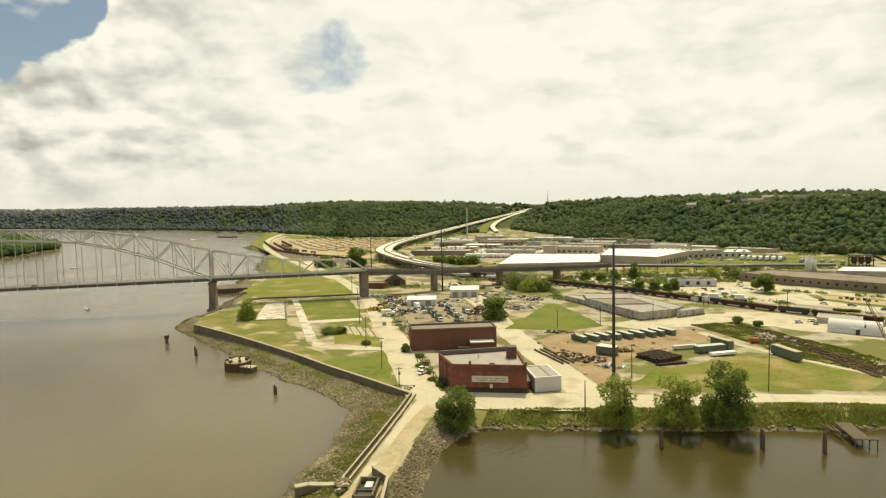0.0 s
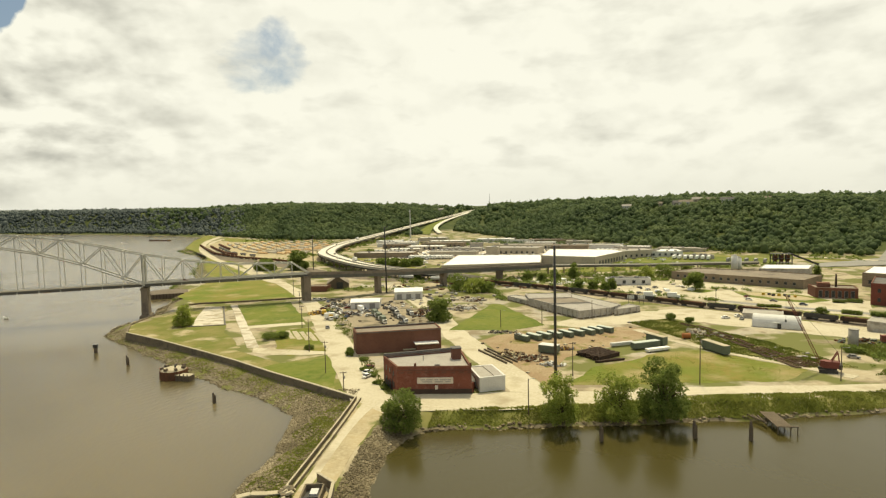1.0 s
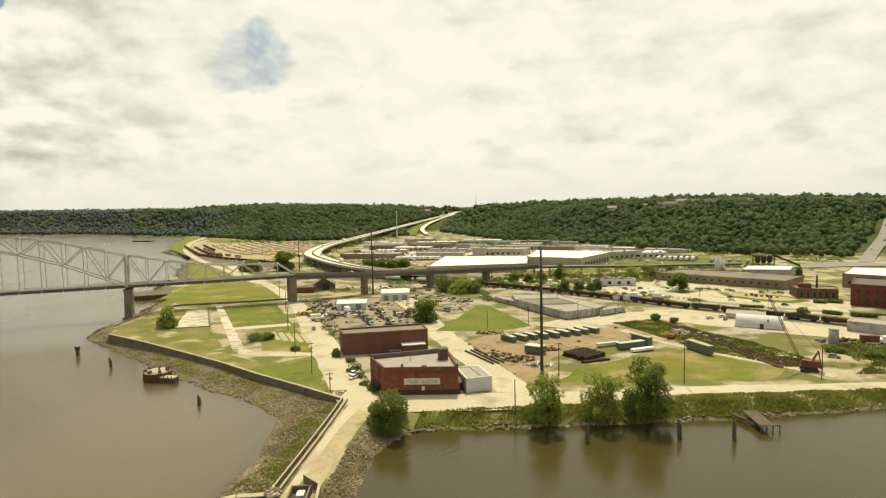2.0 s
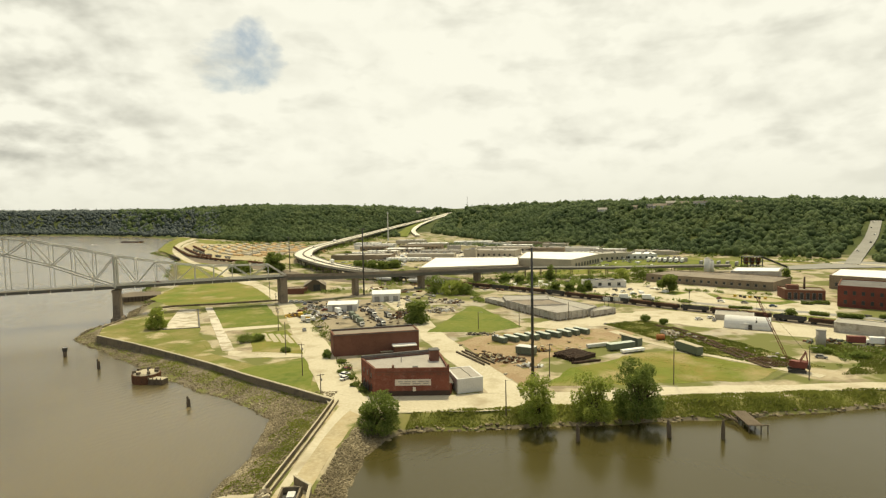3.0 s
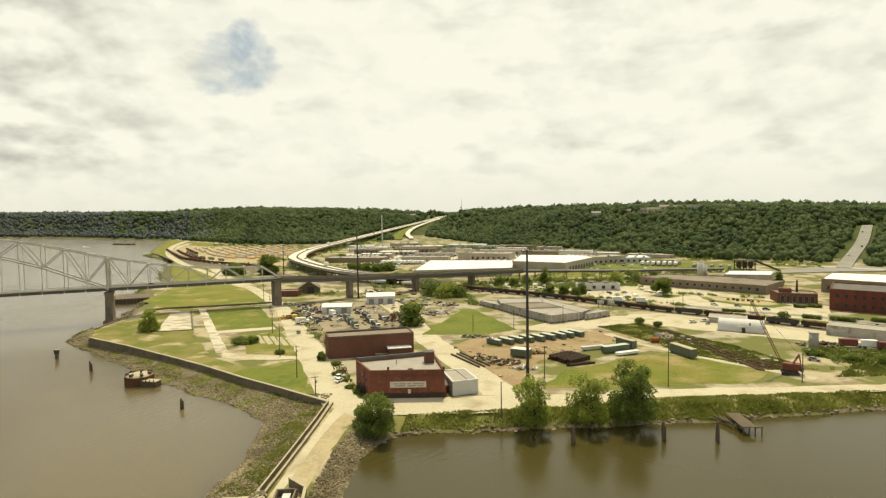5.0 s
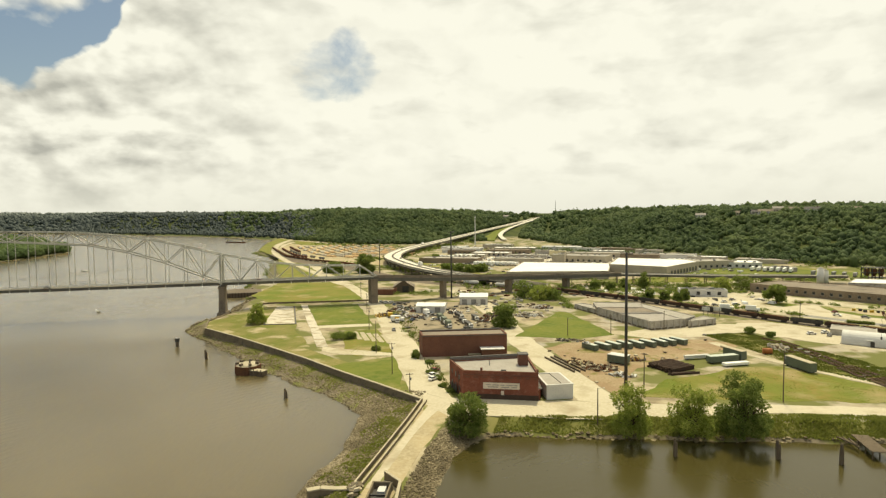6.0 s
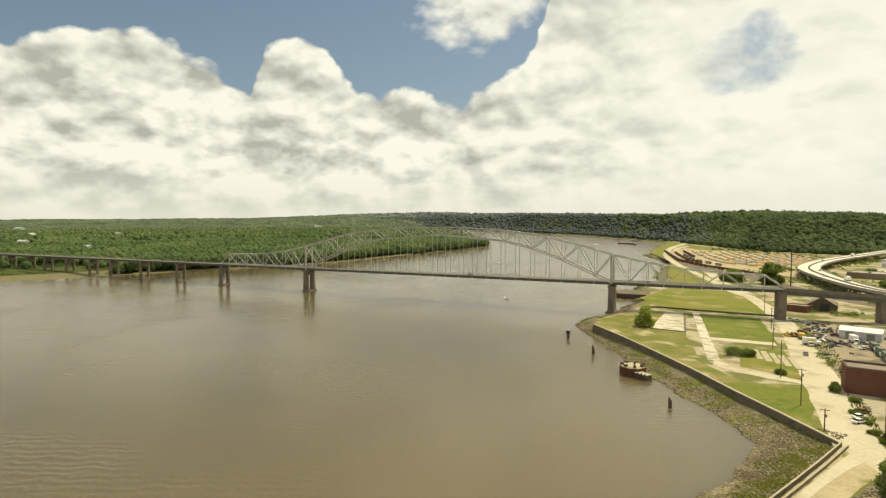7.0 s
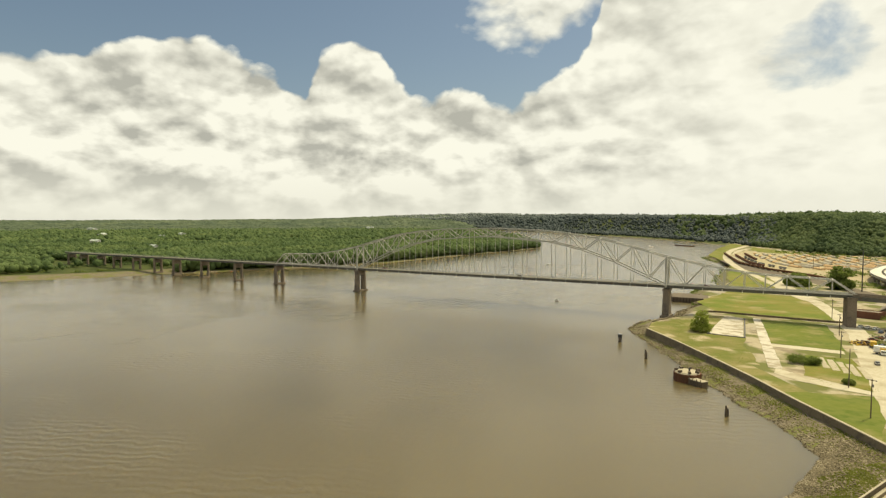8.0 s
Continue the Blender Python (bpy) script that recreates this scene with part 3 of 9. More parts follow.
def inside_distance(x, y, poly):
    """Signed distance to an outline, positive inside."""
    p = np.array(poly, float)
    q = np.roll(p, -1, 0)
    best = np.full(x.shape, 1e9)
    ins = np.zeros(x.shape, bool)
    for (ax, ay), (bx, by) in zip(p, q):
        dx, dy = bx - ax, by - ay
        t = np.clip(((x - ax) * dx + (y - ay) * dy) / (dx * dx + dy * dy), 0, 1)
        best = np.minimum(best, np.hypot(x - ax - t * dx, y - ay - t * dy))
        if ay != by:
            ins ^= ((ay > y) != (by > y)) & (x < (bx - ax) * (y - ay) / (by - ay) + ax)
    return np.where(ins, best, -best)


def wave(x, y, s, seed=0.0):
    """Cheap smooth noise, about -1 to 1."""
    a = np.sin(x / s * 1.3 + 1.7 * seed + 1.1 * np.sin(y / s * 0.9 + seed)) + np.sin(y / s * 1.7 - seed + 0.8 * np.sin(x / s * 1.1 + 2 * seed))
    b = np.sin((x + y) / s * 2.3 + seed * 3.1) + np.sin((x - 0.6 * y) / s * 2.9 + seed)
    return a * 0.35 + b * 0.15


def step(v):
    v = np.clip(v, 0, 1)
    return v * v * (3 - 2 * v)


# bearings (degrees, anticlockwise from +y), the foot of the bluffs, their run and their height
BLUFF = np.array([(-180, 2500, 600, 40), (-70, 900, 300, 50), (-42, 690, 280, 47), (-34, 705, 330, 49), (-25, 720, 300, 58), (-17, 772, 345, 60), (-10, 862, 400, 56), (-4, 965, 520, 50), (0, 1170, 760, 44),
                  (2.5, 1300, 800, 43), (6, 1200, 500, 52), (12, 1105, 420, 62), (18, 1130, 400, 66), (22, 1350, 420, 62), (26, 1600, 430, 58), (33, 2080, 450, 62), (42, 2600, 500, 58), (52, 3300, 700, 52),
                  (60, 3700, 700, 46), (70, 3900, 600, 36), (80, 4000, 600, 30), (95, 4000, 600, 28), (180, 2500, 600, 40)])


def bluff(x, y):
    r = np.hypot(x, y)
    az = np.degrees(np.arctan2(-x, y))
    foot, run, high = (np.interp(az, BLUFF[:, 0], BLUFF[:, i]) for i in (1, 2, 3))
    foot = foot + 40 * wave(x, y, 150.0, 2.0)
    return step((r - foot) / run), high


HIGH_WAY = [(-196, 1058, 12), (-170, 1290, 16), (-120, 1600, 25), (-55, 1900, 37), (-15, 2080, 45), (50, 2400, 51)]
SLIP_WAY = [(-82, 1270, 7), (-100, 1400, 13), (-92, 1560, 22), (-62, 1750, 32), (-18, 1960, 42.6)]
HILL_WAY = [(385, 575, 4.6), (400, 596, 4.9), (440, 646, 9), (490, 705, 17), (524, 747, 24.5), (588, 833, 34), (602, 852, 36)]
LOW_BANK = [(-43.5, 185), (-39, 191.5), (-58.4, 206.4), (-78.4, 221.4), (-100.4, 239.4), (-123.4, 256.4), (-153.4, 278), (-184, 298), (-197, 319), (-240, 330), (-230, 280), (-100, 185), (-62, 165), (-52, 172)]


def ground_z(x, y):
    x, y = np.asarray(x, float), np.asarray(y, float)
    r = np.hypot(x, y)
    d = inside_distance(x, y, WEST_SHORE)
    e = inside_distance(x, y, EAST_SHORE)
    jag = np.where(r < 500, 1.3 * wave(x, y, 7.0) + 0.6 * wave(x, y, 2.6, 3.0), 6 * wave(x, y, 40.0))
    near = np.where((x > -36) & (y < 400), 0.62, 0.36)
    zw = np.where(d > 0, np.minimum(4.0, np.maximum(-0.4, (d + jag)) * near), np.maximum(-3, (d + jag) * 0.5))
    ze = np.where(e > 0, np.minimum(2.5, np.where(y < 205, 0.05, 0.45) * np.maximum(0.0, e + jag)), np.maximum(-3, (e + jag) * 0.3))
    # the river bank stays low in front of the floodwall
    low = inside_distance(x, y, LOW_BANK) > 0
    zw = np.where(low & (d > 0), np.minimum(zw, 0.17 * np.maximum(-0.4, d + jag)), zw)
    z = np.maximum(zw, ze)
    up, high = bluff(x, y)
    hill = up * (high + 6 * wave(x, y, 170.0, 1.0) + 3 * wave(x, y, 60.0, 5.0))
    z = np.where((d > 20) | (e > 20), z + hill * step(np.maximum(d, e) / 200), z)
    # cuttings: the ground is taken down below the highway and its slip road
    for way, half in ((HIGH_WAY, 16), (SLIP_WAY, 12)):
        best, level = np.full(x.shape, 1e9), np.zeros(x.shape)
        for (ax, ay, az_), (bx, by, bz) in zip(way[:-1], way[1:]):
            dx, dy = bx - ax, by - ay
            t = np.clip(((x - ax) * dx + (y - ay) * dy) / (dx * dx + dy * dy), 0, 1)
            q = np.hypot(x - ax - t * dx, y - ay - t * dy)
            level = np.where(q < best, az_ + (bz - az_) * t, level)
            best = np.minimum(best, q)
        cut = level - 2.0 + (z - level + 2.0) * step((best - half) / 60)
        z = np.where(best < 90, np.minimum(z, cut), z)
    # the cutting of the hill road
    best, level = np.full(x.shape, 1e9), np.zeros(x.shape)
    for (ax, ay, az_), (bx, by, bz) in zip(HILL_WAY[:-1], HILL_WAY[1:]):
        dx, dy = bx - ax, by - ay
        t = np.clip(((x - ax) * dx + (y - ay) * dy) / (dx * dx + dy * dy), 0, 1)
        q = np.hypot(x - ax - t * dx, y - ay - t * dy)
        level = np.where(q < best, az_ + (bz - az_) * t, level)
        best = np.minimum(best, q)
    az = np.degrees(np.arctan2(-x, y))
    ridge = np.interp(az, [26, 36, 49, 55, 64, 72, 84, 100], [40, 82, 87, 72, 44, 26, 20, 18]) + 5 * wave(x, y, 260.0, 1.0)
    z = np.where((r > 3900) & (az > 20) & (az < 110), np.maximum(z, ridge * step((r - 3900) / 700)), z)
    return np.where(best < 70, level - 1.0 + (z - level + 1.0) * step((best - 14) / 50), z)


def build_ground():
    rings = [60 * 1.0125 ** i for i in range(356)]
    rings = np.array([3.0, 30.0] + [r for r in rings if r < 4950] + [4980.0])
    az = np.concatenate([np.arange(-52, 100, 0.5), np.arange(100, 308, 4)])
    a = np.radians(az)[None, :]
    x, y = -rings[:, None] * np.sin(a), rings[:, None] * np.cos(a)
    z = ground_z(x, y)
    nr, na = x.shape
    i, j = np.meshgrid(np.arange(nr - 1), np.arange(na), indexing="ij")
    k = (j + 1) % na
    f = np.stack([i * na + j, i * na + k, (i + 1) * na + k, (i + 1) * na + j], -1).reshape(-1, 4)[:, ::-1]
    me = many("ground", np.stack([x, y, z], -1).reshape(-1, 3), f, M_GROUND, True)
    return tagged(new("ground", me), "flat dusty riverside ground rising to wooded bluffs", "ground", kind="structure")


build_ground()
water = Mesh().add([(-4990 * math.sin(q * math.pi / 32), 4990 * math.cos(q * math.pi / 32), 0) for q in range(64)], [tuple(range(64))])
tagged(part("water", water, M_WATER), "wide muddy brown river with faint ripples", "river", kind="structure")


harbour = Mesh().prism([(-30, -300), (420, -300), (420, 232), (300, 220), (141, 191), (86, 182), (52, 178.5), (17, 175.5), (-17, 173), (-24, 165), (-29, 126), (-32, 92)], -2.2, 0.03)
tagged(part("harbour_water", harbour, M_HARBOUR), "still dark greenish harbour water", "harbour", kind="structure")


def sheet(name, outline, mat, label, category, z=4.05, thick=0.12, ragged=0.0, cell=6.0):
    """A thin paved or grown sheet over the ground, its edge broken up where it is ragged."""
    pts = []
    n = len(outline)
    for i in range(n):
        (ax, ay), (bx, by) = outline[i], outline[(i + 1) % n]
        k = max(1, int(math.hypot(bx - ax, by - ay) / cell)) if ragged else 1
        for j in range(k):
            t = j / k
            g = ragged if j else ragged * 0.3
            pts.append((ax + (bx - ax) * t + rng.uniform(-g, g), ay + (by - ay) * t + rng.uniform(-g, g)))
    area = sum(pts[i - 1][0] * pts[i][1] - pts[i][0] * pts[i - 1][1] for i in range(len(pts)))
    if area < 0:
        pts.reverse()
    m = Mesh().prism(pts, z - thick, z)
    return tagged(part(name, m, mat), label, category, kind="structure")


def ribbon(name, rows, mat, label, category, thick=0.12, kind="structure"):
    """A road along rows of (x, y, z, width)."""
    m = Mesh()
    k = len(rows)
    for i, (x, y, z, w) in enumerate(rows):
        ax, ay = rows[max(0, i - 1)][:2]
        bx, by = rows[min(k - 1, i + 1)][:2]
        dx, dy = bx - ax, by - ay
        q = math.hypot(dx, dy)
        nx, ny = -dy / q * w / 2, dx / q * w / 2
        m.v += [(x + nx, y + ny, z), (x - nx, y - ny, z), (x - nx, y - ny, z - thick), (x + nx, y + ny, z - thick)]
        if i:
            o = 4 * (i - 1)
            m.f += [(o, o + 1, o + 5, o + 4), (o + 1, o + 2, o + 6, o + 5), (o + 2, o + 3, o + 7, o + 6), (o + 3, o, o + 4, o + 7)]
    m.f += [(3, 2, 1, 0), (4 * k - 4, 4 * k - 3, 4 * k - 2, 4 * k - 1)]
    return tagged(part(name, m, mat), label, category, kind=kind)


def smooth_rows(rows, n=8):
    """Catmull-Rom through rows."""
    p = [np.array(r, float) for r in rows]
    p = [2 * p[0] - p[1]] + p + [2 * p[-1] - p[-2]]
    out = []
    for i in range(1, len(p) - 2):
        for j in range(n):
            t = j / n
            out.append(tuple(0.5 * (2 * p[i] + (p[i + 1] - p[i - 1]) * t + (2 * p[i - 1] - 5 * p[i] + 4 * p[i + 1] - p[i + 2]) * t * t
                                    + (3 * p[i] - p[i - 1] - 3 * p[i + 1] + p[i + 2]) * t ** 3)))
    return out + [tuple(p[-2])]


# streets
sheet("road_front", [(-48, 203), (-42, 187), (-36, 176), (-20, 178), (18, 179.5), (45, 186), (72, 192.5), (144, 195), (300, 221), (300, 229), (149, 202.5), (72, 200.5), (45, 196), (24, 196), (-31, 194)],
      M_STREET, "sun-bleached gravel road along the harbour bank", "road", 4.04, ragged=0.7)
sheet("road_river", [(-48, 201), (-30, 191), (-43, 222), (-60, 271), (-98, 366), (-128, 430), (-168, 500), (-187, 516), (-150, 450), (-114, 378)],
      M_STREET, "pale concrete street beside the brick warehouses", "street", 4.06, ragged=0.4)
sheet("road_yard", [(11, 196), (25, 195), (0, 271), (-9, 300), (-24, 371), (-60, 470), (-78, 470), (-40, 371), (-15, 275)],
      M_STREET, "pale dusty street behind the brick warehouses", "street", 4.055, ragged=0.6)
ribbon("road_levee", smooth_rows([(-178, 508, 4.07, 13), (-235, 600, 4.07, 10), (-330, 780, 4.07, 10), (-440, 950, 4.07, 10), (-520, 1120, 4.07, 9), (-560, 1260, 4.1, 9)]), M_STREET, "pale levee road along the river", "road")
sheet("yard_dirt", [(24, 196), (36, 240), (62, 262), (95, 292), (60, 300), (20, 290), (0, 271)], M_SOIL, "bare brown dirt of a scrap yard", "yard", 4.045, ragged=2.0)
sheet("yard_gravel", [(56, 296), (100, 318), (150, 280), (200, 250), (205, 330), (130, 350), (60, 330), (36, 306)], M_STREET, "pale gravel yard", "yard", 4.048, ragged=2.0)
sheet("jetty_track", [(-39, 186), (-29.5, 176), (-32.5, 150), (-33.5, 126), (-35, 104), (-43, 104), (-41, 130)], M_DIRT, "ochre dirt and dry turf along the jetty", "track", 4.05, ragged=0.5)
ribbon("jetty_wheel_track", smooth_rows([(-34.5, 188, 4.075, 6.0), (-36.6, 176, 4.075, 3.6), (-38.2, 160, 4.075, 2.6), (-39.2, 142, 4.075, 2.4), (-39.9, 126, 4.075, 2.2)]), M_STREET, "pale worn wheel track along the jetty", "track")

ribbon("track_field", smooth_rows([(78, 292, 4.10, 5), (88, 268, 4.10, 4), (101, 248, 4.10, 4), (116, 230, 4.10, 4.5), (132, 210, 4.10, 5)]), M_STREET, "pale dirt track across the field", "track")

# lawns and slabs
sheet("bank_terrace", [(-40.2, 188.4), (-59.6, 203.6), (-79.6, 218.6), (-101.6, 236.6), (-124.6, 253.6), (-154.6, 275.1), (-184.8, 294.8), (-197, 318), (-193, 330), (-176, 304), (-145, 284), (-115, 261), (-92, 243), (-70, 226), (-50, 210), (-36, 198)],
      M_GRASS_DRY, "dry grassy terrace behind the floodwall", "terrace", 4.02, thick=3.6)
sheet("lawn_wall", [(-50, 197), (-88, 228), (-84, 233), (-62, 250)], M_GRASS_LUSH, "mown green lawn beside the floodwall", "lawn", 4.05, ragged=0.5)
sheet("lawn_middle", [(-66, 256), (-82, 246), (-92, 258), (-106, 298), (-90, 306)], M_GRASS, "mown green lawn with worn patches", "lawn", 4.05, ragged=0.7)
sheet("lawn_block", [(-160, 381), (-128, 391), (-97, 322), (-129, 312)], M_GRASS_LUSH, "mown green lawn beside the street", "lawn", 4.05, ragged=0.5)
sheet("lawn_bridge", [(-226, 425), (-240, 500), (-181, 514), (-128, 416), (-160, 395), (-190, 386)], M_GRASS, "green lawn under the bridge", "lawn", 4.04, ragged=1.5)
sheet("lawn_shore", [(-172, 296), (-196, 318), (-188, 372), (-166, 380), (-150, 330), (-128, 290), (-110, 262), (-120, 256)], M_GRASS_DRY, "dry patchy grass behind the floodwall", "lawn", 4.035, ragged=1.5)
sheet("slab_large", [(-159, 311), (-141.5, 315.5), (-169.5, 376), (-181, 377)], M_SLAB, "pale cracked concrete slab", "slab", 4.16)
sheet("path_slab", [(-166.5, 383), (-162.5, 384), (-101.5, 263), (-106.5, 261)], M_SLAB, "pale concrete walk between lawns", "path", 4.10, ragged=0.3)
for k in range(5):
    sheet("foundation_strip", [(-101 + 4.2 * k, 298 - 1.6 * k), (-98.8 + 4.2 * k, 299 - 1.6 * k), (-89.8 + 4.2 * k, 280 - 1.6 * k), (-92 + 4.2 * k, 279 - 1.6 * k)], M_COPING, "pale concrete foundation strip left in the grass", "foundation", 4.09, ragged=0.5)
sheet("yard_scrap", [(-108, 404), (-97, 368), (-63, 278), (-50, 276), (-24, 322), (-44, 372), (-58, 408)], M_YARD, "worn brown dirt of a vehicle yard", "yard", 4.04, ragged=2.0)
sheet("path_cross", [(-128, 311), (-98, 321), (-95, 314), (-125, 304)], M_STREET, "pale dirt path between lawns", "path", 4.09, ragged=0.6)
sheet("path_lower", [(-104, 262), (-62, 251.5), (-63, 248.2), (-90, 248), (-101, 253)], M_STREET, "pale dirt path between lawns", "path", 4.085, ragged=0.7)
sheet("lawn_triangle", [(-15, 295), (9, 372), (14, 371), (35, 305), (17, 293)], M_GRASS_LUSH, "triangular mown green lawn", "lawn", 4.07, ragged=0.5)
sheet("field_harbour", [(32, 203), (72, 205), (106, 206), (122, 220), (106, 238), (92, 250), (76, 246), (60, 234), (44, 226)], M_GRASS, "green field with yellowed patches", "field", 4.05, ragged=1.2)
sheet("field_weeds", [(78, 309), (100, 317), (128, 262), (140, 222), (122, 222), (100, 250), (88, 285)], M_GRASS_DRY, "weedy strip with scattered rails", "field", 4.06, ragged=1.2)

# ---------------------------------------------------------------- the river bridge
B0 = Vector((-463.0, 273.6, 0))
BU = Vector((0.9385, 0.3453, 0))
BN = Vector((-0.3453, 0.9385, 0))
MAIN, SIDE, PANEL, HALF = 264.5, 104.0, 11.5, 4.4


def deck_z(s):
    return 20.5 + 0.0042 * s


def on_bridge(s, off, z):
    return B0 + BU * s + BN * off + Vector((0, 0, z))


def top_chord(s):
    d = min(s, MAIN - s)
    if d >= 0:
        return float(np.interp(d, [0, 23, 46, 69, 92, 132], [40.6, 46.8, 52.2, 55.4, 57.2, 58.4]))
    return float(np.interp(-d, [0, 11.5, 23, 46, 58, 94], [40.6, 38.4, 36.0, 32.6, 31.6, 30.6]))


def low_chord(s):
    d = min(s, MAIN - s)
    if d >= 0:
        return float(np.interp(d, [0, 11.5, 34.5, 57.5, 80.5, 132], [21.4, 26.1, 36.0, 43.6, 48.6, 52.0]))
    return deck_z(s) + 0.9


def build_bridge():
    b = thing("river_bridge", "grey steel through-truss road bridge across the river on concrete piers", "bridge", tuple(B0))
    inv = b.matrix_world.inverted()

    def put(name, m, mat, label="", parent=None):
        m.v = [tuple(inv @ Vector(p)) for p in m.v]
        return part(name, m, mat, parent or b, label)

    def member(name, s0, z0, s1, z1, off, w):
        return put(name, Mesh().bar(on_bridge(s0, off, z0), on_bridge(s1, off, z1), w, w), M_STEEL)

    # nodes of the main span from both piers, and of the side spans
    half = [PANEL * i for i in range(12)]
    main = half + [MAIN - q for q in reversed(half)]
    right = [MAIN + SIDE / 9 * i for i in range(10)]
    left = [-SIDE / 9 * i for i in range(10)]
    for off in (-HALF, HALF):
        for k in range(len(main) - 1):
            a, c = main[k], main[k + 1]
            member("top_chord", a, top_chord(a), c, top_chord(c), off, 0.72)
            member("arch_chord", a, low_chord(a), c, low_chord(c), off, 0.72)
            if k == 11:
                member("diagonal", a, low_chord(a), c, top_chord(c), off, 0.5)
                member("diagonal", a, top_chord(a), c, low_chord(c), off, 0.5)
                continue
            up = k if k < 11 else k + 1
            if up % 2 == 0:
                member("diagonal", a, top_chord(a), c, low_chord(c), off, 0.5)
            else:
                member("diagonal", a, low_chord(a), c, top_chord(c), off, 0.5)
        for k, a in enumerate(main):
            if 0 < k < len(main) - 1:
                member("vertical", a, low_chord(a), a, top_chord(a), off, 0.34)
                member("hanger", a, deck_z(a) + 0.5, a, low_chord(a), off, 0.28)
        for nodes in (right, left):
            for k in range(9):
                a, c = nodes[k], nodes[k + 1]
                if k < 8:
                    member("top_chord", a, top_chord(a), c, top_chord(c), off, 0.58)
                member("bottom_chord", a, deck_z(a) + 0.6, c, deck_z(c) + 0.6, off, 0.6)
                if k % 2 == 0:
                    member("diagonal", a, top_chord(a), c, deck_z(c) + 0.6, off, 0.45)
                else:
                    member("diagonal", a, deck_z(a) + 0.6, c, top_chord(c) if k < 8 else deck_z(c) + 0.6, off, 0.45)
                if 0 < k < 9:
                    member("vertical", a, deck_z(a) + 0.6, a, top_chord(a), off, 0.32)
            member("end_post", nodes[8], top_chord(nodes[8]), nodes[9], deck_z(nodes[9]) + 0.6, off, 0.8)
        for s in (0, MAIN):
            member("tower_post", s, deck_z(s) - 1, s, top_chord(s), off, 1.1)
    # sway bracing between the two trusses
    for s in main[1:-1] + right[:9] + left[1:9]:
        z = top_chord(s)
        put("sway_strut", Mesh().bar(on_bridge(s, -HALF, z), on_bridge(s, HALF, z), 0.5), M_STEEL)
    lat = left[8:0:-1] + main + right[1:9]
    for k in range(len(lat) - 1):
        sgn = 1 if k % 2 else -1
        put("lateral_brace", Mesh().bar(on_bridge(lat[k], -HALF * sgn, top_chord(lat[k])), on_bridge(lat[k + 1], HALF * sgn, top_chord(lat[k + 1])), 0.35), M_STEEL)
    for s in (0, MAIN):
        zt = top_chord(s)
        for za, zb in ((zt - 9, zt - 1), (zt - 1, zt - 9)):
            put("cross_brace", Mesh().bar(on_bridge(s, -HALF, za), on_bridge(s, HALF, zb), 0.45), M_STEEL)
    # deck with floor beams and railings, from the east trestle to the west end of the truss
    for s0, s1 in zip(np.arange(-507, 367, 23), np.arange(-484, 390, 23)):
        s1 = min(s1, 369)
        put("deck_slab", Mesh().bar(on_bridge(s0, 0, deck_z(s0)), on_bridge(s1, 0, deck_z(s1)), 8.2, 0.5), M_DECK)
    for off in (-3.6, -1.2, 1.2, 3.6):
        put("stringer", Mesh().bar(on_bridge(-507, off, deck_z(-507) - 0.9), on_bridge(369, off, deck_z(369) - 0.9), 0.4, 1.3), M_DARK)
    for off in (-4.15, 4.15):
        put("edge_girder", Mesh().bar(on_bridge(-507, off, deck_z(-507) - 0.5), on_bridge(369, off, deck_z(369) - 0.5), 0.3, 1.7), M_GIRDER)
        put("railing", Mesh().bar(on_bridge(-507, off, deck_z(-507) + 1.2), on_bridge(369, off, deck_z(369) + 1.2), 0.12, 0.25), M_STEEL)
    for s in np.arange(-104, 369, 11.5):
        put("floor_beam", Mesh().bar(on_bridge(s, -HALF, deck_z(s) - 1.0), on_bridge(s, HALF, deck_z(s) - 1.0), 0.5, 1.6), M_STEEL)

    def river_pier(s, z0, zt, w, l, name="river_pier", legs=True):
        """Two tapered shafts joined by a thinner web, a footing and a cap."""
        p = put(name, Mesh().bar(on_bridge(s, -HALF - l, zt), on_bridge(s, HALF + l, zt), w + 0.7, 1.3), M_PIER, "stained concrete pier")
        for off in (-HALF, HALF):
            rows = []
            for k in range(5):
                t = k / 4
                q = on_bridge(s, off, z0 + (zt - z0) * t)
                rows.append((*q, (w * 0.72) * (1 - 0.22 * t)))
            put("shaft", Mesh().tube(rows, 12), M_PIER, "", p)
        if legs:
            put("web", Mesh().bar(on_bridge(s, -HALF, zt - 2.2), on_bridge(s, HALF, zt - 2.2), w * 0.75, 3.4), M_PIER, "", p)
        put("footing", Mesh().bar(on_bridge(s, -HALF - l - 0.6, z0 + 1.0), on_bridge(s, HALF + l + 0.6, z0 + 1.0), w + 2.2, 2.4), M_PIER, "", p)
        return p

    river_pier(0, -1, 18.3, 3.7, 1.8)
    # the west main pier is one solid battered wall of concrete
    q = [on_bridge(MAIN, o, 0) for o in (-8.2, 8.2)]
    m = Mesh()
    for z, grow in ((-2, 1.0), (18.0, 0.84)):
        for so, oo in ((-2.1, -5.6), (2.1, -5.6), (2.1, 5.6), (-2.1, 5.6)):
            m.v.append(tuple(on_bridge(MAIN + so * grow, oo * grow, z)))
    m.f = [(3, 2, 1, 0), (4, 5, 6, 7), (0, 1, 5, 4), (1, 2, 6, 5), (2, 3, 7, 6), (3, 0, 4, 7)]
    solid = put("main_pier", m, M_PIER, "stained solid concrete pier")
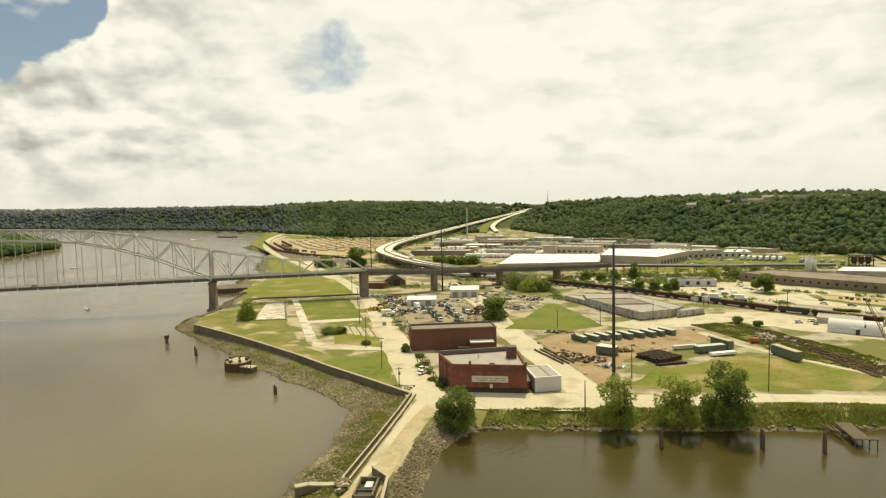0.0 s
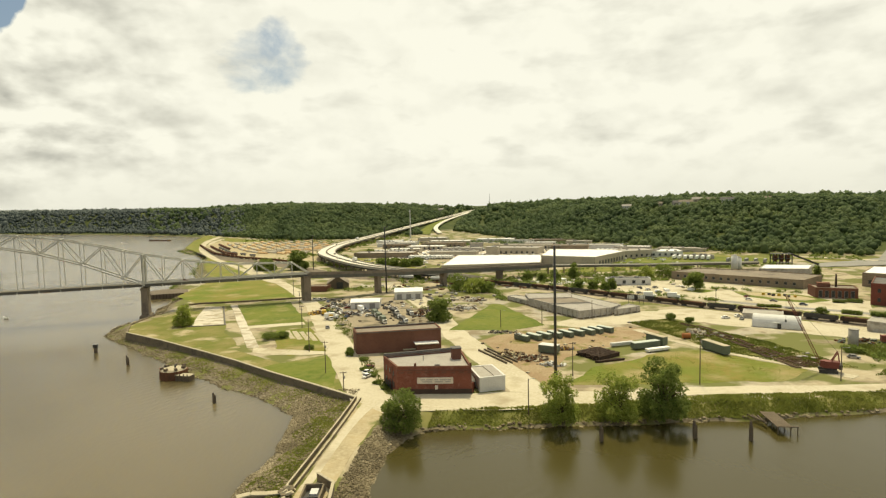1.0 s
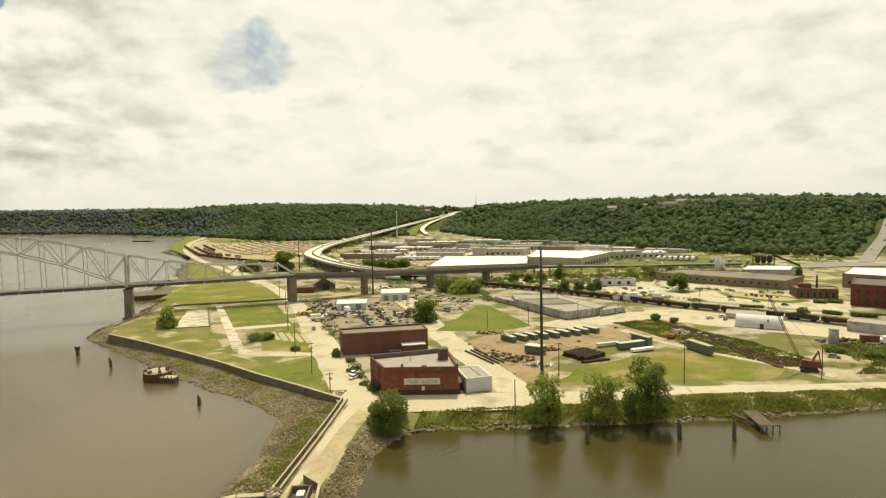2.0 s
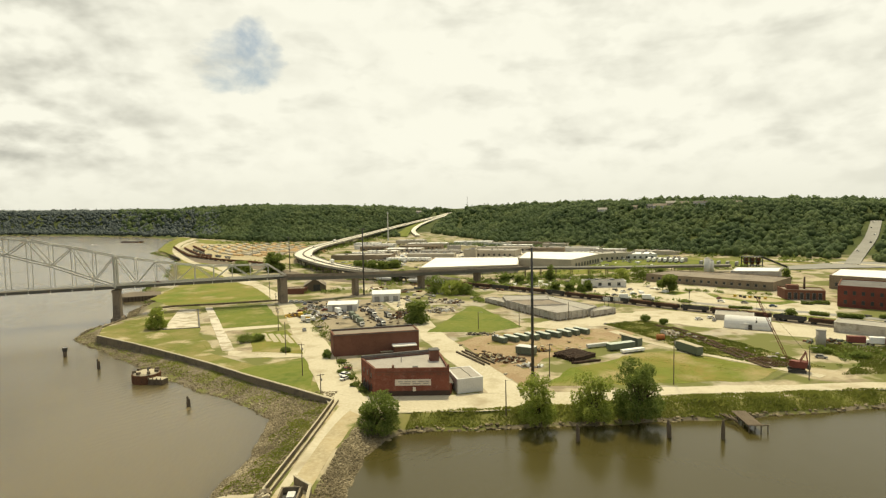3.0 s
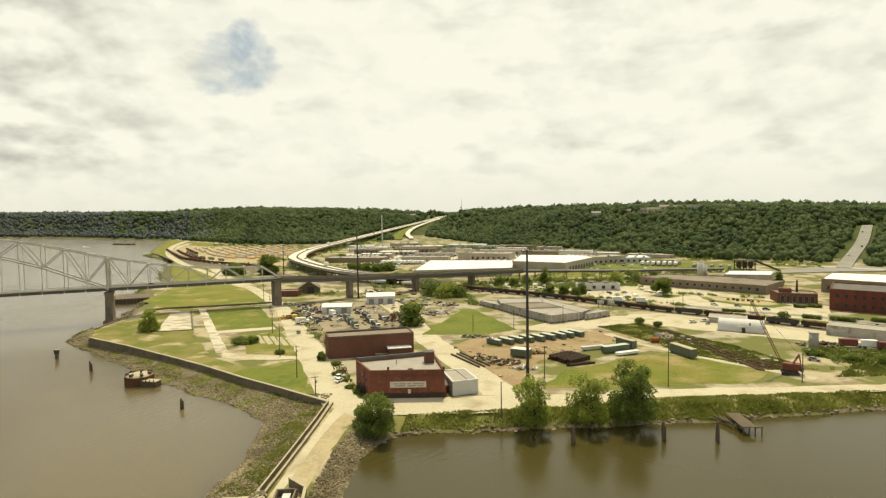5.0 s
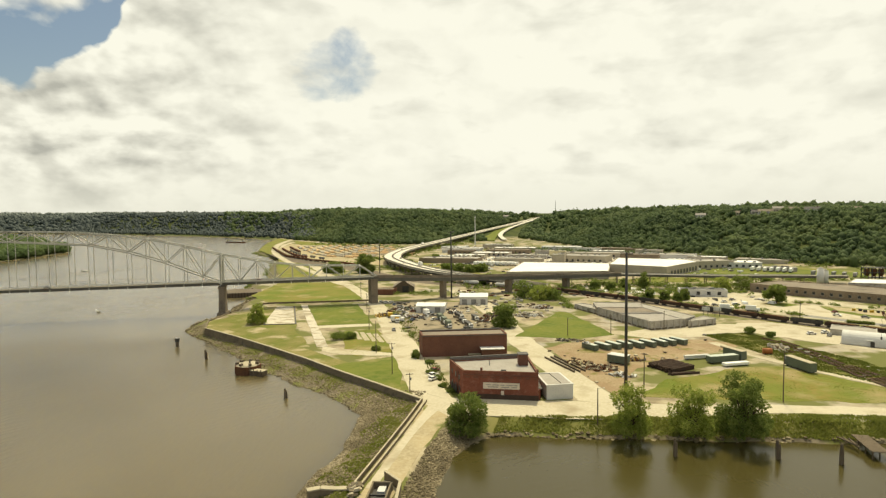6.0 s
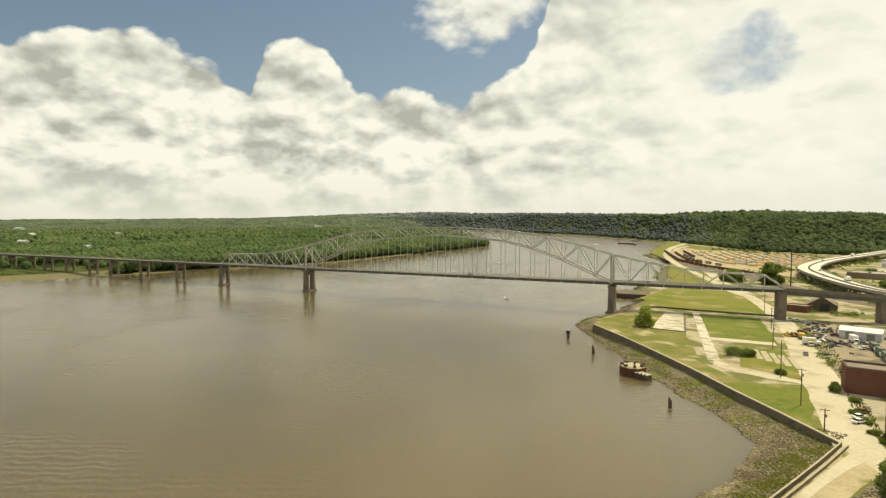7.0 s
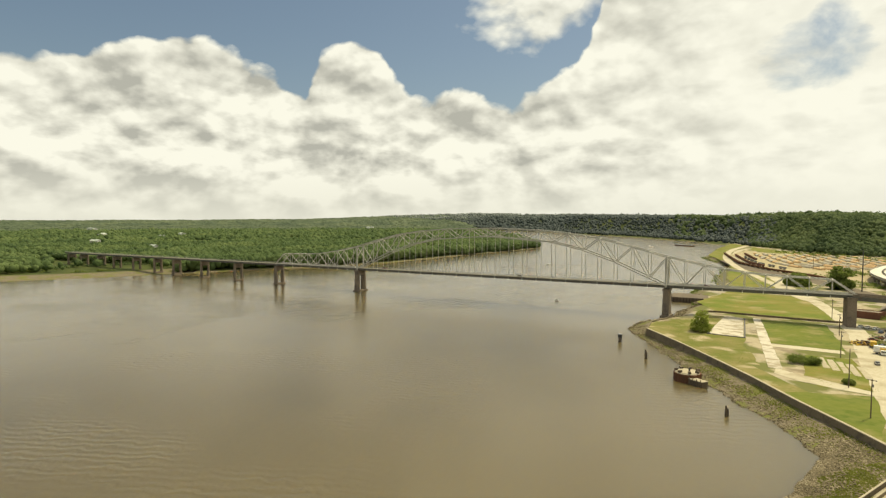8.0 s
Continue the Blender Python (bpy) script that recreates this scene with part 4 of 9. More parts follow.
    put("pier_cap", Mesh().bar(on_bridge(MAIN, -5.4, 18.6), on_bridge(MAIN, 5.4, 18.6), 4.4, 1.2), M_PIER, "", solid)
    put("pier_foot", Mesh().bar(on_bridge(MAIN, -7.2, 0.5), on_bridge(MAIN, 7.2, 0.5), 6.0, 2.4), M_PIER, "", solid)
    river_pier(-SIDE, -1, 17.6, 2.8, 1.0)
    for s in (-165, -220, -270, -306, -349, -391, -427, -468, -499):
        river_pier(s, -1 if s > -245 else 0.2, deck_z(s) - 2.4, 2.2, 0.2, "approach_pier")
    return b


build_bridge()

# west approach viaduct: falling and turning off beyond the truss
VIA = smooth_rows([(-119, 399, 22.0, 9.0), (-74, 428, 19.2, 9.5), (-27.5, 462, 16.6, 10), (18, 493, 14.6, 10.5), (62, 520, 13.2, 11)], 6)


def build_viaduct():
    v = thing("approach_viaduct", "grey steel girder road viaduct on square concrete piers", "viaduct", (-74, 428, 4))
    inv = v.matrix_world.inverted()

    def put(name, m, mat, label=""):
        m.v = [tuple(inv @ Vector(p)) for p in m.v]
        return part(name, m, mat, v, label)

    for k in range(len(VIA) - 1):
        a, b = Vector(VIA[k][:3]), Vector(VIA[k + 1][:3])
        w = VIA[k][3]
        d = (b - a).normalized()
        n = Vector((-d.y, d.x, 0)).normalized()
        e = d * 0.3
        put("deck_slab", Mesh().bar(a - e, b + e, w, 0.5), M_DECK)
        for o in (-w / 2, w / 2):
            put("girder", Mesh().bar(a - e + n * o - Vector((0, 0, 1.3)), b + e + n * o - Vector((0, 0, 1.3)), 0.35, 2.2), M_GIRDER)
            put("parapet", Mesh().bar(a - e + n * o + Vector((0, 0, 0.65)), b + e + n * o + Vector((0, 0, 0.65)), 0.3, 0.9), M_PIER)
    for i, (x, y, zt) in enumerate(((-119, 398, 21.0), (-74, 428, 17.0), (-27.5, 462, 14.4), (18, 493, 12.4))):
        big = i == 0
        put("viaduct_pier", Mesh().box((x, y, (zt + 3) / 2), (4.6 if big else 2.6, 8.4 if big else 7.5, zt - 3), 32), M_PIER, "square concrete pier")
        put("pier_cap", Mesh().box((x, y, zt - 0.3), (5.2 if big else 3.4, 9.2 if big else 9.5, 1.2), 32), M_PIER)
    return v


build_viaduct()

# elevated highway sweeping up to the gap in the bluffs
HWY = [(2, 488, 6.0, 11), (-40, 504, 9.6, 13), (-78, 526, 11.4, 15), (-112, 562, 12.2, 17), (-150, 628, 12.4, 20), (-186, 712, 12.2, 22), (-203, 806, 12.0, 22), (-207, 910, 12.0, 22), (-196, 1058, 13, 22),
       (-170, 1290, 17, 22), (-120, 1600, 26, 22), (-55, 1900, 38, 22), (-15, 2080, 46, 22), (50, 2400, 52, 22)]


def build_highway():
    h = thing("elevated_highway", "pale concrete elevated highway curving towards the wooded bluffs", "highway", (-196, 712, 4))
    inv = h.matrix_world.inverted()
    rows = smooth_rows(HWY, 7)

    def put(name, m, mat, label=""):
        m.v = [tuple(inv @ Vector(p)) for p in m.v]
        return part(name, m, mat, h, label)

    def band(lo, hi, z0, z1):
        m = Mesh()
        for i, (x, y, z, w) in enumerate(rows):
            a, b = rows[max(0, i - 1)], rows[min(len(rows) - 1, i + 1)]
            d = Vector((b[0] - a[0], b[1] - a[1], 0)).normalized()
            for o, q in ((lo, z0), (hi, z0), (hi, z1), (lo, z1)):
                m.v.append((x - d.y * o * w / 22, y + d.x * o * w / 22, z + q))
            if i:
                k = 4 * (i - 1)
                m.f += [(k, k + 1, k + 5, k + 4), (k + 1, k + 2, k + 6, k + 5), (k + 2, k + 3, k + 7, k + 6), (k + 3, k, k + 4, k + 7)]
        return m

    put("carriageway", band(-10.5, -0.8, -1.2, 0), M_HIGHWAY, "pale concrete carriageway")
    put("carriageway", band(0.8, 10.5, -1.2, 0), M_HIGHWAY, "pale concrete carriageway")
    for o in (-10.8, 10.5):
        put("barrier", band(o, o + 0.35, -0.9, 0.95), M_CONCRETE)
    for o in (-0.95, 0.65):
        put("median_barrier", band(o, o + 0.3, -0.9, 0.9), M_CONCRETE)
    for o in (-8, -3, 3, 8):
        put("girder", band(o, o + 0.5, -2.9, -1.2), M_DARK)
    for i in range(2, len(rows) - 10, 2):
        x, y, z, w = rows[i]
        g = float(ground_z(x, y))
        if z - g < 4:
            continue
        a, b = rows[i - 1], rows[i + 1]
        turn = math.degrees(math.atan2(b[1] - a[1], b[0] - a[0]))
        put("bent_cap", Mesh().box((x, y, z - 3.4), (1.8, w * 0.92, 1.2), turn), M_PIER)
        for o in (-w / 3.2, w / 3.2):
            q = pose(x, y, 0, 0, 0, turn) @ Vector((0, o, 0))
            put("column", Mesh().tube([(q.x, q.y, g - 0.5, 0.8), (q.x, q.y, z - 3, 0.8)], 10), M_PIER)
    return h


build_highway()
# the slip road that leaves the highway on the slope
ribbon("road_slip", smooth_rows([(x, y, z + 1, 10) for x, y, z in SLIP_WAY]), M_HIGHWAY, "pale slip road climbing a grassy slope", "road", 2.0)

# ---------------------------------------------------------------- buildings


def inset(poly, d):
    n = len(poly)
    c = (sum(p[0] for p in poly) / n, sum(p[1] for p in poly) / n)
    out = []
    for i in range(n):
        a, b, q = Vector(poly[i - 1]), Vector(poly[i]), Vector(poly[(i + 1) % n])
        e, f = (b - a).normalized(), (q - b).normalized()
        n1, n2 = Vector((-e.y, e.x)), Vector((-f.y, f.x))
        k = d / max(0.35, 1 + n1.dot(n2))
        out.append(tuple(b + (n1 + n2) * k))
    return out


def ring(outer, inner, z0, z1):
    m = Mesh()
    n = len(outer)
    for p, z in ((outer, z0), (outer, z1), (inner, z1), (inner, z0)):
        m.v += [(x, y, z) for x, y in p]
    for r in range(4):
        for i in range(n):
            j = (i + 1) % n
            s = (r + 1) % 4
            m.f.append((r * n + i, r * n + j, s * n + j, s * n + i))
    return m


def flat_building(name, poly, height, wall, roof, label, category="building", z0=4.0, parapet=0.6, coping=None, windows=(), frames=None):
    """A flat-roofed block over an anticlockwise plan: four walls, roof, parapet with its coping, and windows
    given as (edge, from, to, count, width, sill, head)."""
    cx, cy = sum(p[0] for p in poly) / len(poly), sum(p[1] for p in poly) / len(poly)
    b = thing(name, label, category, (cx, cy, z0))
    P = [(x - cx, y - cy) for x, y in poly]
    inner = inset(P, 0.45)
    n = len(P)
    for i in range(n):
        j = (i + 1) % n
        m = Mesh()
        m.v = [(*P[i], -0.3), (*P[j], -0.3), (*inner[j], -0.3), (*inner[i], -0.3), (*P[i], height), (*P[j], height), (*inner[j], height), (*inner[i], height)]
        m.f = [(3, 2, 1, 0), (4, 5, 6, 7), (0, 1, 5, 4), (2, 3, 7, 6), (1, 2, 6, 5), (3, 0, 4, 7)]
        part("wall", m, wall, b)
    part("roof", Mesh().prism(inner, height - parapet - 0.3, height - parapet), roof, b)
    part("coping", ring(inset(P, -0.12), inset(P, 0.55), height, height + 0.16), coping or wall, b)
    for e, t0, t1, count, w, zs, zh in windows:
        a, c = Vector(P[e]), Vector(P[(e + 1) % n])
        d = (c - a).normalized()
        out = Vector((d.y, -d.x))
        L = (c - a).length
        ang = math.degrees(math.atan2(d.y, d.x))
        for k in range(count):
            q = a + d * L * (t0 + (t1 - t0) * (k + 0.5) / count)
            f = box_part("window", (q.x + out.x * 0.02, q.y + out.y * 0.02, (zs + zh) / 2), (w, 0.16, zh - zs), frames or M_SIDING_GREY, b, ang)
            box_part("pane", (q.x + out.x * 0.08, q.y + out.y * 0.08, (zs + zh) / 2), (w - 0.2, 0.1, zh - zs - 0.2), M_GLASS_DARK, f, ang)
            box_part("sill", (q.x + out.x * 0.12, q.y + out.y * 0.12, zs - 0.08), (w + 0.3, 0.3, 0.16), frames or M_CONCRETE, f, ang)
    return b, P


def gable_building(name, at, size, eaves, ridge, turn, wall, roof, label, category="shed", doors=0, group=""):
    """A long shed with a pitched roof; its ridge runs along x."""
    b = thing(name, label, category, at, turn, group)
    L, W = size
    m = Mesh()
    m.v = [(-L / 2, -W / 2, -0.2), (L / 2, -W / 2, -0.2), (L / 2, W / 2, -0.2), (-L / 2, W / 2, -0.2),
           (-L / 2, -W / 2, eaves), (L / 2, -W / 2, eaves), (L / 2, W / 2, eaves), (-L / 2, W / 2, eaves), (-L / 2, 0, ridge), (L / 2, 0, ridge)]
    m.f = [(3, 2, 1, 0), (0, 1, 5, 4), (2, 3, 7, 6), (1, 2, 6, 9, 5), (3, 0, 4, 8, 7), (4, 5, 9, 8), (6, 7, 8, 9)]
    part("body", m, wall, b)
    for s in (-1, 1):
        r = Mesh()
        e = 0.35
        k = (ridge - eaves) / (W / 2)
        r.v = [(-L / 2 - e, s * (W / 2 + e), eaves - e * k + 0.06), (L / 2 + e, s * (W / 2 + e), eaves - e * k + 0.06), (L / 2 + e, 0, ridge + 0.06), (-L / 2 - e, 0, ridge + 0.06)]
        r.v += [(x, y, z + 0.14) for x, y, z in r.v]
        r.f = [(3, 2, 1, 0), (4, 5, 6, 7), (0, 1, 5, 4), (1, 2, 6, 5), (2, 3, 7, 6), (3, 0, 4, 7)]
        part("roof", r, roof, b)
    for k in range(doors):
        x = -L / 2 + L * (k + 0.5) / doors
        box_part("door", (x, -W / 2 - 0.03, min(eaves - 0.5, 3.6) / 2), (min(3.4, L / doors * 0.6), 0.1, min(eaves - 0.5, 3.6)), M_SIDING_GREY, b)
    return b


# the two brick warehouses on the corner and the sheet-metal annexe
B1 = [(-27.5, 194.2), (-2.3, 194.4), (-6.6, 218.0), (-34.4, 208.6)]
b1, P1 = flat_building("brick_warehouse", B1, 9.4, M_BRICK, M_ROOF, "two-storey red brick warehouse with a painted wall sign", "warehouse", parapet=0.7, coping=M_BRICK_DARK,
                       windows=((3, 0.1, 0.9, 3, 1.3, 5.4, 7.2), (3, 0.1, 0.9, 3, 1.3, 1.4, 3.4)), frames=M_BRICK_DARK)
B2 = [(-52.6, 248.0), (-16.4, 256.1), (-19.6, 267.0), (-56.0, 257.5)]
b2, P2 = flat_building("brick_warehouse", B2, 9.4, M_BRICK_DARK, M_ROOF_BROWN, "long dark red brick warehouse with a lean-to porch", "warehouse", parapet=0.25, coping=M_BRICK_DARK)
AN = [(0.4, 195.6), (9.2, 198.6), (5.0, 212.4), (-3.4, 210.0)]
an, PA = flat_building("metal_annexe", AN, 4.9, M_SIDING, M_ROOF_TAN, "pale sheet-metal annexe with a dark roof strip", "annexe", parapet=0.1, coping=M_SIDING)

# the low pale storehouse: bays with roofs at several levels, buttressed block walls


def storehouse(poly, height, roof, label, bays):
    """bays: for each edge, how many buttresses stand along it."""
    b, P = flat_building("storehouse", poly, height, M_SIDING_PALE, roof, label, "storehouse", parapet=0.12, coping=M_ROOF)
    for e, count in bays:
        a, c = Vector(P[e]), Vector(P[(e + 1) % len(P)])
        d = (c - a).normalized()
        ang = math.degrees(math.atan2(d.y, d.x))
        for k in range(count):
            q = a.lerp(c, (k + 0.5) / count) + Vector((d.y, -d.x)) * 0.2
            box_part("buttress", (q.x, q.y, height * 0.46), (0.7, 0.5, height * 0.95), M_SIDING_PALE, b, ang)
        q = a.lerp(c, 0.5) + Vector((d.y, -d.x)) * 0.12
        box_part("plinth", (q.x, q.y, 0.35), ((c - a).length, 0.34, 0.8), M_WALL, b, ang)
    return b


storehouse([(55.3, 319), (73.2, 328.5), (66, 345), (42, 342)], 4.5, M_ROOF, "pale block storehouse bay with a flat grey roof", ((0, 5), (3, 6)))
storehouse([(41.9, 342.3), (65.8, 345.4), (58, 364), (31.8, 362)], 4.9, M_ROOF_BROWN, "pale block storehouse bay with a brown gravel roof", ((3, 6), (0, 5)))
storehouse([(31.6, 362.4), (57.8, 364.4), (60, 384), (31, 384)], 4.5, M_ROOF, "rear bay of a pale block storehouse", ((3, 4),))
storehouse([(66.4, 345), (73.6, 329), (82, 340), (60.4, 383.5), (58.4, 364)], 4.2, M_ROOF_TAN, "long side bay of a pale block storehouse with a tan roof", ((1, 4),))
storehouse([(75.4, 327.2), (92.4, 338.3), (88, 346), (80, 336)], 3.4, M_ROOF_TAN, "low loading wing of a pale block storehouse", ((0, 4),))
storehouse([(19.4, 385.5), (31.4, 364.5), (30.6, 383.6), (24, 390)], 2.9, M_ROOF_TAN, "low lean-to wing of a pale block storehouse", ((0, 4),))
# white sheds of the yard
gable_building("white_shed", (-48, 402, 4), (19, 13), 5.2, 7.0, 6, M_SIDING, M_ROOF_WHITE, "white metal shed with a pitched roof", "shed", 3)
gable_building("white_shed", (-71, 366, 4), (18, 12), 4.2, 5.6, 4, M_SIDING, M_ROOF_WHITE, "low white metal shed in a scrap yard", "shed", 2)
barn = gable_building("dark_barn", (-112, 462, 4), (20, 17), 4.0, 9.6, -78, M_WOOD, M_ROOF_BROWN, "dark weathered barn under the viaduct with a dark panel for its open gable end", "barn")
# dark panel on the closed gable stands for the shade inside the doorway
box_part("open_doorway", (10.05, 1.5, 2.6), (0.3, 5.0, 5.0), M_DARK, barn, label="dark panel in place of the shaded open doorway")
flat_building("brick_store", [(-131, 437), (-115, 437.5), (-114, 447), (-131, 446)], 4.2, M_BRICK_DARK, M_ROOF_BROWN, "low brown brick store beside the street", "store", parapet=0.2)
# far factory buildings
flat_building("white_roofed_factory", [(-34, 544), (59, 556), (70, 640), (-22, 655)], 7.5, M_SIDING_TAN, M_ROOF_WHITE, "long factory with a bright white roof", "factory", parapet=0.3)
flat_building("white_roofed_factory", [(64.5, 606), (114, 577), (158, 640), (150, 668), (84, 690)], 9.5, M_SIDING_TAN, M_ROOF_WHITE, "tan factory with a bright white roof", "factory", parapet=0.3,
              windows=((1, 0.1, 0.95, 9, 4.0, 1.0, 5.0),))
flat_building("brick_factory", [(227, 351), (262, 319.5), (290, 345), (248, 380)], 12.6, M_BRICK_RED, M_ROOF_DARK, "dark red brick factory with rows of windows", "factory", parapet=0.4, coping=M_BRICK_DARK, frames=M_BRICK_DARK,
              windows=((0, 0.04, 0.96, 10, 1.8, 2.0, 4.4), (0, 0.04, 0.96, 10, 1.8, 7.4, 9.8), (3, 0.04, 0.96, 8, 1.8, 2.0, 4.4), (3, 0.04, 0.96, 8, 1.8, 7.4, 9.8)))
flat_building("long_storehouse", [(155, 478), (223, 414), (250, 440), (222, 474), (183, 498)], 6.2, M_WALL_BROWN, M_ROOF_BROWN, "long brown brick storehouse", "storehouse", parapet=0.3,
              windows=((0, 0.03, 0.97, 16, 2.0, 2.2, 4.2),))
flat_building("white_roofed_works", [(222, 476), (256, 468), (274, 496), (240, 504)], 7.5, M_SIDING_PALE, M_ROOF_WHITE, "pale works hall with a white roof behind the storehouse", "works", parapet=0.2)
flat_building("dark_walled_works", [(268, 424), (300, 392), (352, 430), (300, 462)], 9.5, M_WALL_BROWN, M_ROOF_WHITE, "wide brown works with a pale roof", "works", parapet=0.2,
              windows=((0, 0.05, 0.95, 8, 2.4, 2.0, 4.6),))
# part-open brick works with a tall stack, beside the lot
rb, RB = flat_building("brick_works", [(211, 378), (232, 370), (238, 384), (215, 394)], 6.4, M_BRICK_DARK, M_ROOF_BROWN, "low brown brick works with tall openings and a stack", "works", parapet=0.3,
                       windows=((0, 0.05, 0.95, 6, 2.0, 0.6, 4.8),))
part("stack", Mesh().tube([(2.0, 1.0, 5.5, 0.7), (2.0, 1.0, 14.0, 0.5)], 12), M_PLINTH, rb, "sooty brick stack", True)
box_part("upper_storey", (-5.0, 2.5, 7.4), (7.0, 6.0, 2.8), M_BRICK_DARK, rb, -22)

# tall transmission poles


def steel_pole(at, height, r0, r1, label, arms=0):
    p = thing("transmission_pole", label, "pole", at)
    part("shaft", Mesh().tube([(0, 0, -0.5, r0), (0, 0, height * 0.5, (r0 + r1) / 2), (0, 0, height, r1)], 10), M_DARK, p, "", True)
    part("flange", Mesh().tube([(0, 0, 0, r0 * 1.7), (0, 0, 0.35, r0 * 1.7)], 10), M_DARK, p)
    for k in range(arms):
        z = height - 0.6 - 2.4 * k
        part("crossarm", Mesh().bar((-2.2, 0, z), (2.2, 0, z), 0.28), M_DARK, p)
        for x in (-2.0, 0.0 if k else 1.0, 2.0):
            part("insulator", Mesh().tube([(x, 0, z + 0.1, 0.10), (x, 0, z + 0.5, 0.16), (x, 0, z + 0.9, 0.08)], 6), M_SIDING_GREY, p)
    return p


steel_pole((28.6, 216.4, 4), 48, 0.62, 0.40, "very tall dark steel transmission pole", 1)
steel_pole((-67.5, 427, 4), 49, 0.62, 0.40, "very tall dark steel transmission pole beside the viaduct", 1)
steel_pole((-170, 596, 4), 36, 0.5, 0.34, "tall dark pole by the rail yard", 1)
mast = thing("lattice_mast", "tall pale steel mast beside the highway", "mast", (-131.5, 1145, 4))
part("shaft", Mesh().tube([(0, 0, -1, 1.5), (0, 0, 28, 1.1), (0, 0, 56, 0.7)], 8), M_SIDING, mast)
part("head", Mesh().tube([(0, 0, 52, 1.6), (0, 0, 54, 1.6)], 8), M_SIDING, mast)

# fittings of the corner warehouse
C1 = (sum(p[0] for p in B1) / 4, sum(p[1] for p in B1) / 4)


def at1(x, y, z):
    return (x - C1[0], y - C1[1], z - 4)


sign = box_part("wall_sign", at1(-14.6, 194.14, 8.65), (12.2, 0.14, 2.1), M_SIGN, b1, 0.5, "faded pale painted sign board")
for k, (x0, w, z) in enumerate(((-19.6, 1.6, 8.95), (-17.6, 2.2, 8.95), (-14.9, 1.4, 8.95), (-13.0, 2.4, 8.95), (-10.4, 1.2, 8.95), (-19.0, 3.4, 8.25), (-14.6, 2.6, 8.25), (-11.2, 1.8, 8.25))):
    box_part("lettering_bar", at1(x0 + w / 2, 194.05, z), (w, 0.05, 0.34), M_ROOF, sign, 0.5)
box_part("plaque", at1(-14.2, 194.12, 6.3), (1.0, 0.12, 1.4), M_SIGN, b1, 0.5)
# darker band along the foot of the front wall
part("plinth", Mesh().bar(at1(-27.55, 194.15, 4.8), at1(-2.2, 194.35, 4.8), 0.3, 1.8), M_PLINTH, b1)
part("cornice", Mesh().bar(at1(-27.6, 194.12, 12.2), at1(-2.2, 194.32, 12.2), 0.26, 0.35), M_BRICK_DARK, b1)
for k in range(9):
    box_part("blind_panel", at1(-26.0 + 2.9 * k, 194.16, 11.4), (1.7, 0.1, 0.5), M_BRICK_DARK, b1, 0.5)
for x in (-21.3, -2.6):
    box_part("parapet_post", at1(x, 194.7, 13.9), (0.7, 0.7, 1.3), M_BRICK_DARK, b1)
tower = box_part("stair_tower", at1(-7.9, 207.5, 14.6), (3.2, 3.2, 4.0), M_BRICK_DARK, b1, 12, "dark brick stair tower on the roof")
box_part("tower_cap", at1(-7.9, 207.5, 16.7), (3.6, 3.6, 0.3), M_ROOF_DARK, tower, 12)
part("rear_parapet", Mesh().bar(at1(-34.2, 208.5, 13.7), at1(-6.7, 217.8, 13.7), 0.7, 1.3), M_ROOF_DARK, b1)
part("vent_pipe", Mesh().tube([at1(-19.5, 205, 12.3) + (0.14,), at1(-19.5, 205, 14.6) + (0.14,)], 8), M_SIDING_GREY, b1)
part("roof_hatch", Mesh().box(at1(-14.0, 197.4, 13.0), (1.8, 1.0, 0.6)), M_ROOF_DARK, b1)
for i in range(5):
    x, y = -29.6 - 1.05 * i, 197.6 + 2.1 * i
    box_part("downpipe" if i in (0, 4) else "loading_door", at1(x - 0.12, y + 0.3, 8.4 if i in (0, 4) else 5.4), (0.16, 0.16, 8.8) if i in (0, 4) else (0.14, 1.5, 2.4), M_DARK, b1, 26)

# fittings of the rear warehouse: porch, loading sills, roof strip
C2 = (sum(p[0] for p in B2) / 4, sum(p[1] for p in B2) / 4)
porch = part("porch", Mesh().box((-22.5 - C2[0], 252.6 - C2[1], 1.75), (9.6, 4.2, 3.9), 12.6), M_BRICK_DARK, b2)
part("porch_roof", Mesh().box((-22.6 - C2[0], 252.4 - C2[1], 3.85), (10.4, 5.0, 0.35), 12.6), M_ROOF_WHITE, porch, "white lean-to roof")
part("loading_sill", Mesh().bar((-33 - C2[0], 252.0 - C2[1], 0.9), (-27.6 - C2[0], 253.2 - C2[1], 0.9), 0.7, 0.5), M_COPING, b2)
part("rear_parapet", Mesh().bar((-55.6 - C2[0], 257.4 - C2[1], 9.6), (-19.8 - C2[0], 266.8 - C2[1], 9.6), 0.6, 0.7), M_ROOF_DARK, b2)
part("gutter", Mesh().bar((-52.6 - C2[0], 247.8 - C2[1], 9.2), (-16.4 - C2[0], 255.9 - C2[1], 9.2), 0.2, 0.25), M_ROOF_DARK, b2)
# annexe: dark roof strip, roller door, brick link wall
CA = (sum(p[0] for p in AN) / 4, sum(p[1] for p in AN) / 4)
part("roof_strip", Mesh().prism([(8.6 - CA[0], 198.8 - CA[1]), (4.7 - CA[0], 211.8 - CA[1]), (1.4 - CA[0], 210.8 - CA[1]), (5.6 - CA[0], 197.8 - CA[1])][::1], 4.8, 5.05), M_ROOF, an, "grey roof strip")
lk = thing("brick_link_wall", "low red brick wall joining warehouse and annexe", "wall", (-1.0, 199.5, 4))
part("wall", Mesh().bar((-1.0, -4.0, 1.6), (-0.2, 6.0, 1.6), 0.4, 3.6), M_BRICK, lk)
